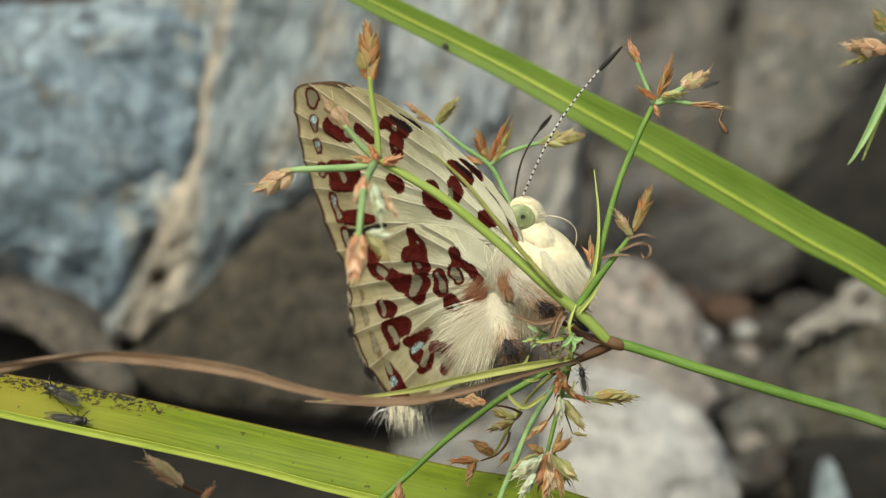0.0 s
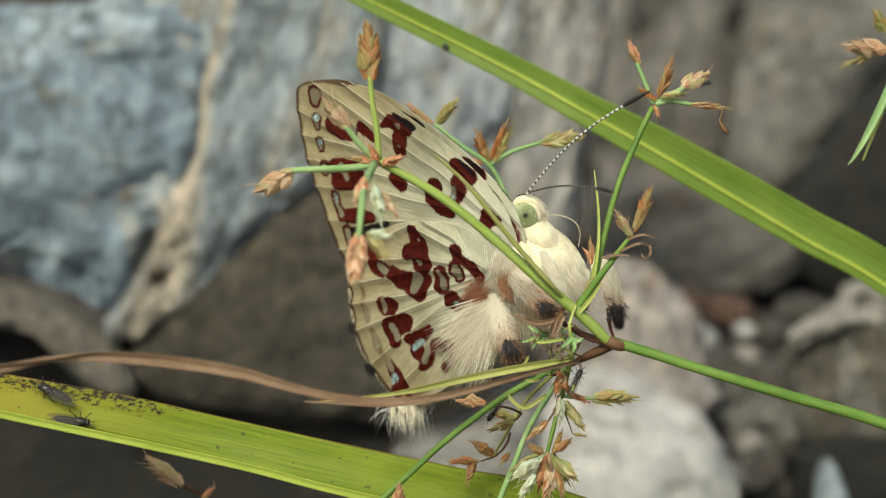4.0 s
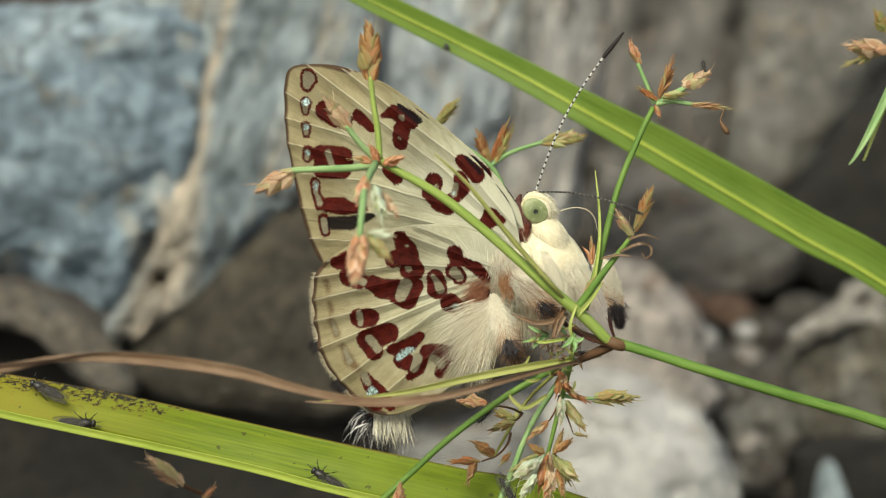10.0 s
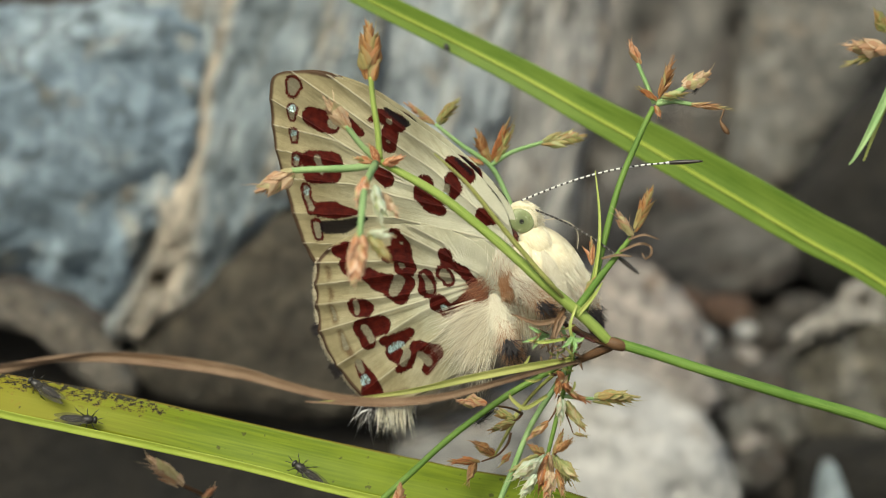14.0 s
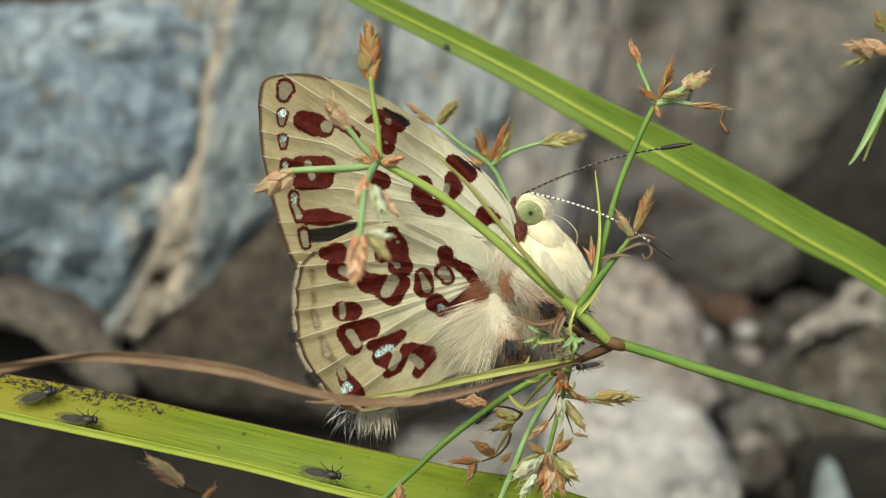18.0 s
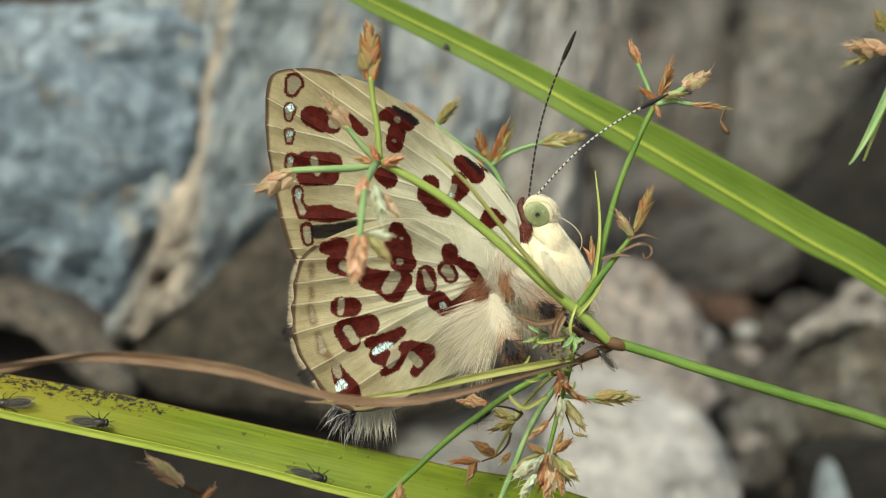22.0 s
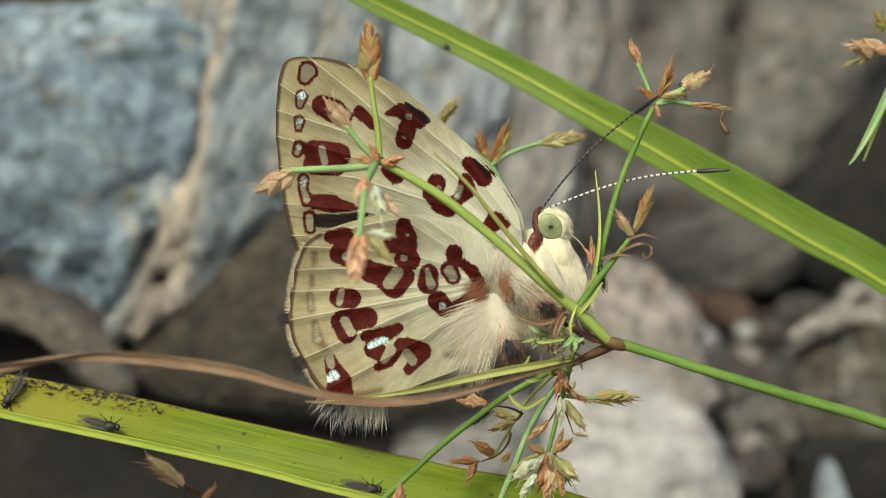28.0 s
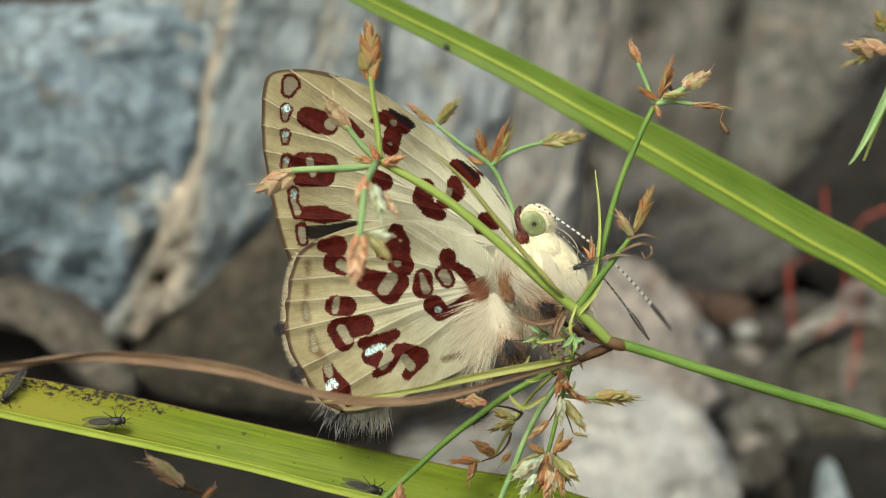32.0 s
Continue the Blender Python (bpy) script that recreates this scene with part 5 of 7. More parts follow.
FORE_MAROON_B = (((676, 310, 13), (688, 318, 16)), ((762, 327, 16), (757, 345, 17), (770, 366, 11)), ((770, 366, 14), (787, 374, 12)), ((814, 318, 12), (818, 334, 15), (803, 352, 11)), ((788, 358, 9), (803, 352, 9)),
                 ((818, 287, 12), (845, 310, 15)), ((871, 386, 17), (862, 396, 13)), ((888, 390, 9),))
FORE_SILVER = (((521, 147, 13), (516, 160, 8)), ((512, 193, 7), (509, 209, 4.5)), ((510, 237, 6.5), (509, 250, 4)), ((512, 282, 5), (509, 295, 5)), ((523, 340, 5), (523, 360, 5), (531, 378, 6)), ((538, 410, 7), (540, 429, 6)),
               ((554, 284, 7), (560, 308, 6)), ((592, 218, 11),), ((706, 212, 6),), ((700, 250, 4),), ((806, 330, 5), (800, 348, 6)), ((768, 334, 4),))
FORE_BLUE = (((515, 190, 6), (508, 194, 5)), ((513, 236, 5), (507, 240, 4)), ((511, 285, 5),), ((525, 342, 5), (522, 350, 5)), ((800, 346, 4),))
FORE_BLACK = (((700, 190, 4), (738, 216, 7)), ((826, 280, 3), (852, 306, 4)), ((552, 414, 12), (590, 412, 14), (640, 394, 5)), ((884, 326, 2), (918, 372, 3)), ((540, 432, 5),))
FORE_VEIN = (((905, 425, 1), (740, 330, 1), (470, 174, 0.6)), ((740, 330, 1), (600, 250, 0.8), (468, 222, 0.6)), ((740, 330, 1), (600, 290, 0.8), (469, 268, 0.6)), ((800, 370, 1), (620, 330, 0.8), (478, 322, 0.6)),
             ((900, 430, 1), (700, 390, 0.8), (490, 388, 0.6)), ((905, 425, 1), (720, 445, 0.8), (505, 445, 0.6)), ((915, 400, 1.4), (820, 290, 1.2), (590, 126, 1)), ((905, 410, 1), (780, 300, 1), (520, 121, 0.6)))
HIND_OUTLINE = ((895, 502), (890, 472), (868, 434), (820, 406), (765, 392), (710, 388), (655, 395), (605, 412), (560, 434), (534, 458), (524, 490), (520, 505), (521, 530), (516, 545), (519, 568), (517, 590), (524, 612), (530, 630), (542, 648),
                (556, 668), (566, 688), (580, 704), (600, 720), (640, 728), (700, 712), (770, 678), (840, 640), (878, 590), (894, 540))
HIND_OUTER = ((560, 432), (534, 456), (521, 495), (517, 540), (517, 585), (528, 630), (552, 668), (582, 706), (620, 728))
HIND_MAROON = (((578, 440, 11), (600, 440, 19)), ((596, 468, 17), (615, 476, 15)), ((640, 484, 14), (655, 496, 18), (685, 498, 17)), ((704, 408, 13), (710, 430, 19), (716, 452, 15)), ((684, 445, 14), (705, 440, 15)), ((720, 468, 18), (706, 468, 13)),
               ((712, 496, 19), (698, 518, 19), (680, 510, 15)), ((756, 488, 16), (756, 506, 18)), ((797, 447, 14), (799, 458, 13)), ((791, 478, 15), (799, 490, 13)), ((812, 464, 8), (832, 476, 10), (846, 496, 9)),
               ((776, 534, 17), (790, 546, 15)), ((800, 546, 9), (838, 524, 12)))
HIND_MAROON_B = (((604, 545, 17), (625, 545, 16)), ((612, 586, 19), (655, 576, 18)), ((622, 606, 17), (612, 586, 18)), ((656, 608, 9), (690, 602, 12), (712, 588, 8)), ((672, 628, 17), (692, 640, 12)), ((718, 616, 10), (702, 648, 9), (682, 660, 7)),
                 ((728, 614, 10), (758, 624, 14)), ((757, 628, 14), (736, 660, 8)), ((598, 656, 10), (606, 672, 14), (622, 690, 16), (636, 712, 8)), ((610, 704, 14),))
HIND_SILVER = (((610, 472, 9), (622, 480, 7)), ((700, 492, 11), (688, 512, 11)), ((709, 465, 6),), ((752, 482, 4), (762, 508, 8)), ((791, 479, 9), (799, 490, 8)), ((606, 535, 6), (604, 554, 6)), ((616, 584, 8), (630, 604, 8)),
               ((702, 628, 9), (692, 646, 7)), ((730, 630, 7), (742, 644, 8)), ((596, 650, 7), (600, 664, 7)), ((712, 424, 3),), ((551, 545, 2.5), (556, 568, 4)), ((566, 596, 3), (573, 622, 6)), ((552, 476, 2),))
HIND_BLUE = (((785, 542, 6),), ((666, 624, 6), (676, 616, 7), (692, 612, 5)), ((601, 688, 6), (606, 678, 6), (612, 684, 5)))
HIND_SMUDGE = (((552, 472, 6), (553, 490, 5)), ((552, 512, 5), (553, 528, 5)), ((550, 543, 6), (556, 570, 8)), ((564, 592, 6), (572, 622, 10), (586, 634, 7)), ((598, 650, 7),), ((800, 628, 6), (825, 620, 7)), ((640, 715, 6), (690, 700, 5)))
HIND_VEIN = (((860, 478, 1), (700, 395, 1), (560, 436, 0.6)), ((850, 480, 1), (700, 455, 0.8), (527, 462, 0.6)), ((840, 490, 1), (720, 478, 0.8), (522, 504, 0.6)), ((845, 495, 1), (700, 520, 0.8), (517, 542, 0.6)),
             ((850, 500, 1), (760, 525, 1), (520, 592, 0.6)), ((850, 505, 1), (740, 550, 1), (552, 656, 0.6)), ((860, 515, 1), (760, 600, 1), (600, 706, 0.6)), ((740, 392, 1), (800, 425, 1), (820, 470, 0.5)))
FORE_FIELDS = {"maroon": FORE_MAROON + FORE_MAROON_B, "silver": FORE_SILVER, "blue": FORE_BLUE, "black": FORE_BLACK, "vein": FORE_VEIN, "smudge": (((2000, 2000, 1),),)}
HIND_FIELDS = {"maroon": HIND_MAROON + HIND_MAROON_B, "silver": HIND_SILVER, "blue": HIND_BLUE, "black": (((2000, 2000, 1),),), "vein": HIND_VEIN, "smudge": HIND_SMUDGE}
fore_mesh = wing("forewing", (880, 410), FORE_OUTLINE, FORE_OUTER, FORE_HINGE, FORE_FIELDS, 0.15, 0.09)
hind_mesh = wing("hindwing", (850, 500), HIND_OUTLINE, HIND_OUTER, HIND_HINGE, HIND_FIELDS, 0.22, 0.16)


def fringe_of(outer, hinge, seed, dark):
    """Short fringe scales along an outer margin, with dark tufts where dark says so."""
    rnd = random.Random(seed)
    pale, black = bmesh.new(), bmesh.new()
    pts = curve_through(outer, 40)
    for i, (x, y) in enumerate(pts[:-1]):
        nx, ny = y - pts[i + 1][1], pts[i + 1][0] - x
        k = math.hypot(nx, ny) or 1.0
        nx, ny = nx / k, ny / k
        if nx > 0.3:
            nx, ny = -nx, -ny
        for _ in range(8):
            is_dark = any(abs(x - dx) < 10 and abs(y - dy) < 11 for dx, dy in dark)
            ln = rnd.uniform(3, 7) * (3.4 if is_dark else 1.0)
            jx, jy = rnd.uniform(-2, 2), rnd.uniform(-2, 2)
            a = q(x - nx * 3 + jx, y - ny * 3 + jy) - hinge
            b = q(x + nx * ln + jx * 2, y + ny * ln + jy * 2) - hinge
            b.z += rnd.uniform(-0.0001, 0.0001)
            hair(black if is_dark else pale, a, b, Vector((0, 0, 0)), 0.00002, 2)
    return pale, black


wings = {}
for key, me, hinge, w in (("forewing", fore_mesh, FORE_HINGE, -0.1), ("hindwing", hind_mesh, HIND_HINGE, 0.12)):
    for side_name in ("near", "far"):
        ob = new(key, me)
        ob.parent = fly_body
        tagged(ob, "cream wing underside with maroon silver-centred spots")
        wings[key, side_name] = ob
pale, black = fringe_of(HIND_OUTER[1:], HIND_HINGE, 4, ((517, 590), (548, 664)))
part("fringe", pale, M_FRINGE, wings["hindwing", "near"], "pale scale fringe")
part("tuft", black, M_FURBLACK, wings["hindwing", "near"], "black fringe tuft")
# body
PIVOT = q(880, 500, -1.8)


def furry(bm, centre, radii, turn, count, length, flow, seed, r=0.000028, front_only=True, arc=None, puff=0.16):
    """Hairs rooted on an ellipsoid's surface and combed along flow."""
    rnd = random.Random(seed)
    rot = Matrix.Rotation(radians(turn), 3, "Z")
    for _ in range(count):
        d = Vector((rnd.gauss(0, 1), rnd.gauss(0, 1), rnd.gauss(0, 1))).normalized()
        if front_only and d.z < -0.25:
            d.z = -d.z
        if arc and not arc(rot @ d):
            continue
        root = centre + rot @ Vector((d.x * radii[0], d.y * radii[1], d.z * radii[2])) * 0.97
        out = (rot @ Vector((d.x / radii[0], d.y / radii[1], d.z / radii[2]))).normalized()
        ln = length * rnd.uniform(0.6, 1.25)
        jit = Vector((rnd.gauss(0, 0.18), rnd.gauss(0, 0.18), rnd.gauss(0, 0.18)))
        tip = root + (flow * 1.0 + out * puff + jit * (puff + 0.15)).normalized() * ln
        hair(bm, root, tip, out * ln * 0.12, r * rnd.uniform(0.8, 1.3))
    return bm


def local_blob(x, y, w, rx, ry, rw, turn, origin, **kw):
    return blob(bmesh.new(), q(x, y, w) - origin, (rx / UNIT * 0.001, ry / UNIT * 0.001, rw * 0.001), turn, **kw)


thorax = part("thorax", local_blob(968, 470, -1.9, 88, 62, 1.75, -52, PIVOT, wobble=0.05, rings=20, segs=28), M_FURBASE, fly_body, "cream furry thorax")
fur = bmesh.new()
tc, tr = q(968, 470, -1.9) - PIVOT, (88 / UNIT * 0.001, 62 / UNIT * 0.001, 0.00175)
furry(fur, tc, tr, -52, 4200, 0.0007, Vector((0.34, -0.92, 0.0)), 11, 0.000010, puff=0.05)
furry(fur, tc, tr, -52, 1800, 0.0013, Vector((0.45, -0.88, 0.0)), 12, 0.000010, arc=lambda d: d.y < 0.0, puff=0.08)
part("fur", fur, M_FUR, thorax, "long pale cream hairs")
fur = bmesh.new()
furry(fur, tc, tr, -52, 1100, 0.0008, Vector((-0.1, -1.0, 0.1)), 13, 0.000015, arc=lambda d: d.x < 0.2 and d.y < -0.35 and d.z > 0)
furry(fur, q(905, 498, -0.2) - PIVOT, (24 / UNIT * 0.001, 24 / UNIT * 0.001, 0.0004), 0, 520, 0.0006, Vector((0.35, -0.9, 0.05)), 14, 0.000012)
furry(fur, tc, tr, -52, 900, 0.0011, Vector((0.4, -0.9, 0.0)), 15, 0.000012, arc=lambda d: d.y < -0.3 and d.z > 0, puff=0.10)
part("fur", fur, M_FURORANGE, thorax, "orange-brown hairs at the wing roots")

flank = part("flank", local_blob(914, 486, -0.55, 36, 60, 0.65, -10, PIVOT, wobble=0.08, rings=16, segs=22), M_FURBASE, fly_body, "cream woolly flank by the wing roots")
flank.location = PIVOT - FOOT
fur = bmesh.new()
furry(fur, q(914, 486, -0.55) - PIVOT, (36 / UNIT * 0.001, 60 / UNIT * 0.001, 0.00065), -10, 1100, 0.0006, Vector((0.1, -0.95, 0.05)), 55, 0.000013, puff=0.12)
part("fur", fur, M_FUR, flank, "cream flank hairs")
breast = part("breast", local_blob(935, 528, -1.6, 62, 66, 1.45, 0, PIVOT, wobble=0.06, rings=18, segs=24), M_FURBASE, fly_body, "tawny furry underside of the thorax")
fur = bmesh.new()
furry(fur, q(935, 528, -1.6) - PIVOT, (62 / UNIT * 0.001, 66 / UNIT * 0.001, 0.00145), 0, 1200, 0.0009, Vector((0.2, -0.95, 0.05)), 51, 0.000011)
part("fur", fur, M_FUR, breast, "cream breast hairs")
fur = bmesh.new()
furry(fur, q(940, 532, -1.6) - PIVOT, (60 / UNIT * 0.001, 62 / UNIT * 0.001, 0.0015), 0, 420, 0.0009, Vector((0.3, -0.95, 0.05)), 53, 0.000011, arc=lambda d: d.y < 0.35)
part("fur", fur, M_FURORANGE, breast, "orange-brown breast hairs")
breast.location = PIVOT - FOOT

head = part("head", local_blob(958, 381, -1.45, 33, 36, 1.25, 25, PIVOT, wobble=0.05, rings=18, segs=24), M_FURBASE, fly_body, "cream scaled head")
part("collar", shifted(tube(bmesh.new(), [(928, 352, -1.1, 3), (924, 362, -0.85, 6), (926, 378, -0.65, 7.5), (934, 396, -0.55, 8), (940, 411, -0.5, 5)], 6, 10), PIVOT), M_LEGSKIN, head, "maroon collar")
fur = bmesh.new()
furry(fur, q(928, 408, -0.50) - PIVOT, (8 / UNIT * 0.001, 18 / UNIT * 0.001, 0.00018), -12, 260, 0.00042, Vector((0.25, -0.95, 0.0)), 57, 0.000014, puff=0.10)
part("fur", fur, M_FURMAROON, head, "maroon hairs under the eye")
EYE_AT = q(952, 381, -0.36) - PIVOT
part("eye_rim", local_blob(954, 381, -0.56, 30, 26, 0.26, -40, PIVOT, wobble=0.08, rings=20, segs=28), M_RIM, head, "pale cream rim round the eye")
part("eye", blob(bmesh.new(), (0, 0, 0), (25 / UNIT * 0.001, 20.5 / UNIT * 0.001, 0.00022), -42, 24, 32), M_EYE, head, "pale green glossy eye with a dark spot", at=EYE_AT)
fur = bmesh.new()
furry(fur, q(958, 381, -1.45) - PIVOT, (33 / UNIT * 0.001, 36 / UNIT * 0.001, 0.00125), 25, 1000, 0.00018, Vector((0.6, -0.6, 0.0)), 17, 0.000010, arc=lambda d: d.x > 0.1 or d.y > 0.55 or d.y < -0.7)
part("fur", fur, M_FUR, head, "short cream hairs")
part("neck", local_blob(970, 422, -1.5, 60, 31, 1.30, -58, PIVOT, wobble=0.05, rings=18, segs=24), M_FURBASE, head, "cream scaled neck")
fur = bmesh.new()
furry(fur, q(970, 422, -1.5) - PIVOT, (60 / UNIT * 0.001, 31 / UNIT * 0.001, 0.0013), -58, 1900, 0.0004, Vector((0.42, -0.88, 0.0)), 19, 0.000009, arc=lambda d: d.y < 0.35 or d.x > 0.3, puff=0.05)
part("fur", fur, M_FUR, head, "short cream neck hairs")
TONGUE = q(990, 388, -1.5)
proboscis = part("proboscis", shifted(tube(bmesh.new(), [(988, 387, -1.5, 1.0), (1016, 380, -1.7, 0.85), (1042, 384, -1.8, 0.75), (1056, 400, -1.9, 0.6), (1060, 424, -1.9, 0.45)], 6, 6), TONGUE), M_PALP, head, "thin pale proboscis", at=TONGUE - PIVOT)


def antenna(mat, bow):
    bm = bmesh.new()
    rings = []
    for i in range(49):
        t = i / 48
        x = 9.3 * t
        r = 0.054 - 0.008 * t
        if t > 0.80:
            r = 0.045 + 0.075 * math.sin(math.pi * min(1.0, (t - 0.80) / 0.2) ** 0.8) * (1 if t < 0.999 else 0.3)
        y = bow * (math.sin(math.pi * t) + 0.25 * t * t)
        rings.append([bm.verts.new((x * 0.001, (y + math.cos(a) * r) * 0.001, math.sin(a) * r * 0.001)) for a in [k * math.pi / 4 for k in range(8)]])
    for a, b in zip(rings, rings[1:]):
        for k in range(8):
            bm.faces.new((a[k], b[k], b[(k + 1) % 8], a[(k + 1) % 8]))
    bm.faces.new(rings[-1])
    return part("antenna", bm, mat, fly_body, "thin dark antenna with pale rings and a club")


antenna_far, antenna_near = antenna(M_ANT_DARK, 0.45), antenna(M_ANT_PALE, 0.55)

# woolly wing roots
fur, tawny, rnd = bmesh.new(), bmesh.new(), random.Random(61)
part("wing_root", shifted(blob(bmesh.new(), q(896, 501, 0.50), (12 / UNIT * 0.001, 18 / UNIT * 0.001, 0.00018), 12, wobble=0.3), FOOT), M_RUSTSKIN, fly_body, "bare orange-brown skin at the wing root")
for i in range(1000):
    rx, ry = rnd.gauss(892, 9), rnd.gauss(462, 16)
    ang = radians(rnd.gauss(264, 16))
    ln = rnd.uniform(14, 34)
    a, b = q(rx, ry, 0.42 + rnd.uniform(0, 0.3)), q(rx + math.cos(ang) * ln, ry - math.sin(ang) * ln, 0.5 + rnd.uniform(-0.1, 0.4))
    hair(tawny if (ry > 476 and rx > 884 and rnd.random() < 0.8) or rnd.random() < 0.1 else fur, a - FOOT, b - FOOT, Vector((0, 0, 0.0002)), 0.000009)
for i in range(260):
    rx, ry = rnd.gauss(896, 8), rnd.gauss(500, 11)
    ang = radians(rnd.gauss(285, 22))
    ln = rnd.uniform(10, 30)
    hair(tawny, q(rx, ry, 0.98) - FOOT, q(rx + math.cos(ang) * ln, ry - math.sin(ang) * ln, 1.05 + rnd.uniform(-0.1, 0.2)) - FOOT, Vector((0, 0, 0.0001)), 0.000010)
rust = bmesh.new()
for i in range(620):
    rx, ry = rnd.gauss(852, 9), rnd.gauss(522, 15)
    ang = radians(rnd.gauss(212, 14))
    ln = rnd.uniform(14, 40)
    hair(rust, q(rx, ry, 0.42) - FOOT, q(rx + math.cos(ang) * ln, ry - math.sin(ang) * ln, 0.42 + rnd.uniform(-0.05, 0.15)) - FOOT, Vector((0, 0, 0.00012)), 0.000011)
part("fur", rust, M_FURRUST, fly_body, "rusty maroon hair at the hindwing root")
part("fur", fur, M_FUR, fly_body, "woolly cream hair at the wing roots")
part("fur", tawny, M_FURORANGE, fly_body, "tawny hair at the wing roots")

# abdomen, mostly behind the hindwing, with a silvery tail tuft
ABDOMEN = q(850, 560, -2.2)
abdomen = part("abdomen", local_blob(760, 640, -2.4, 135, 40, 1.2, 42, ABDOMEN, wobble=0.05), M_FURBASE, fly_body, "pale furry abdomen")
fur, rnd = bmesh.new(), random.Random(23)
for i in range(190):
    a = q(612 + rnd.uniform(-6, 80), 722 + rnd.uniform(-16, 14), -2.4 + rnd.uniform(-0.8, 0.8)) - ABDOMEN
    out = Vector((rnd.uniform(-1.1, 0.15), -0.75 + rnd.uniform(-0.5, 0.15), rnd.uniform(-0.2, 0.4)))
    hair(fur, a, a + out.normalized() * rnd.uniform(0.0008, 0.0024), Vector((-0.0001, 0.0002, 0)), 0.000032)
part("tail_tuft", fur, M_FURGREY, abdomen, "silver-grey tail hairs")
fur = bmesh.new()
for i in range(150):
    a = q(612 + rnd.uniform(-4, 40), 720 + rnd.uniform(-14, 14), -2.2 + rnd.uniform(-0.8, 0.6)) - ABDOMEN
    out = Vector((rnd.uniform(-1.2, 0.0), -0.7 + rnd.uniform(-0.4, 0.2), rnd.uniform(-0.2, 0.3)))
    hair(fur, a, a + out.normalized() * rnd.uniform(0.0006, 0.0020), Vector((-0.0001, 0.0002, 0)), 0.000030)
part("tail_tuft", fur, M_FURBLACK, abdomen, "sooty tail hairs")
fur = bmesh.new()
for i in range(260):
    a = q(660 + rnd.uniform(-24, 34), 722 + rnd.uniform(-16, 10), -1.8 + rnd.uniform(-0.5, 0.6)) - ABDOMEN
    out = Vector((rnd.uniform(-0.35, 0.35), -1.0, rnd.uniform(-0.1, 0.4)))
    hair(fur, a, a + out.normalized() * rnd.uniform(0.0006, 0.0019), Vector((0, 0, 0)), 0.000026)
part("tail_tuft", fur, M_FUR, abdomen, "cream tail hairs")
part("tail_end", local_blob(640, 716, -2.3, 26, 13, 0.45, 10, ABDOMEN), M_LEGSKIN, abdomen, "dark red abdomen end")

# hairs of the inner margin that fan over the lower hindwing
fur, rnd = bmesh.new(), random.Random(29)
tan = bmesh.new()
for i in range(1250):
    rx, ry = 862 + rnd.uniform(-18, 30), 540 + rnd.uniform(-14, 40)
    ang = radians(rnd.uniform(195, 262))
    ln = rnd.uniform(44, 150) * (0.75 + 0.45 * math.sin(ang) ** 2)
    a, b = q(rx, ry, 0.45), q(rx + math.cos(ang) * ln, ry - math.sin(ang) * ln, 0.30 + rnd.uniform(-0.1, 0.35))
    hair(fur if rnd.random() < 0.68 else tan, a - FOOT, b - FOOT, Vector((0, 0, 0.0003)), 0.000011)
part("fur", fur, M_FUR, fly_body, "long silky cream hairs fanning over the hindwing")
part("fur", tan, M_FURTAN, fly_body, "long tan hairs fanning over the hindwing")


def furry_leg(name, joints, seed, count, black_from, length, label, warm=0.16, brush=200):
    """A leg clothed in long combed hair that turns black towards the foot. joints: (x, y, w, radius)."""
    origin = q(*joints[0][:3])
    ob = part(name, shifted(tube(bmesh.new(), [(x, y, w - r * 0.4 / UNIT, r * 0.7) for x, y, w, r in joints], 8, 10), origin), M_FURBASE, fly_body, label, at=origin - FOOT)
    rnd = random.Random(seed)
    path = curve_through(joints, 12)
    sets = {"pale": bmesh.new(), "black": bmesh.new(), "brown": bmesh.new()}
    end = np.array(joints[-1][:2]) - np.array(joints[0][:2])
    end = end / np.hypot(*end)
    for _ in range(count):
        k = rnd.random() ** 0.8
        x, y, w, r = path[int(k * (len(path) - 1))]
        spread_a = rnd.gauss(0, 0.42)
        dx = end[0] * math.cos(spread_a) - end[1] * math.sin(spread_a)
        dy = end[0] * math.sin(spread_a) + end[1] * math.cos(spread_a)
        ln = length * rnd.uniform(0.5, 1.1) * (1.0 - 0.45 * k)
        a = q(x + rnd.uniform(-0.8, 0.8) * r, y + rnd.uniform(-0.5, 0.5) * r, w + rnd.uniform(0.0, 1.0) * r / UNIT) - origin
        b = q(x + dx * ln, y + dy * ln, w + rnd.uniform(0.0, 0.8)) - origin
        kind = "black" if k > black_from + rnd.uniform(-0.06, 0.1) else "brown" if k > black_from - warm + rnd.uniform(-0.25, 0.2) else "pale"
        hair(sets[kind], a, b, Vector((0, 0, 0.0002)), 0.000009 if kind != "black" else 0.000018)
    ex, ey, ew, er = joints[-2]
    for _ in range(brush):
        ang = math.atan2(end[1], end[0]) + rnd.gauss(0, 0.5)
        ln = length * rnd.uniform(0.2, 0.6)
        a = q(ex + rnd.gauss(0, 0.5) * er, ey + rnd.gauss(0, 0.4) * er, ew + rnd.uniform(0.4, 1.3)) - origin
        hair(sets["black"], a, a + Vector((math.cos(ang) * ln, -math.sin(ang) * ln, rnd.uniform(-4, 14))) / UNIT * 0.001, Vector((0, 0, 0.0001)), 0.000024)
    part("hair", sets["pale"], M_FUR, ob, "long cream leg hair")
    part("hair", sets["brown"], M_FURORANGE, ob, "brown leg hair")
    part("hair", sets["black"], M_FURBLACK, ob, "black hair tuft")
    return ob


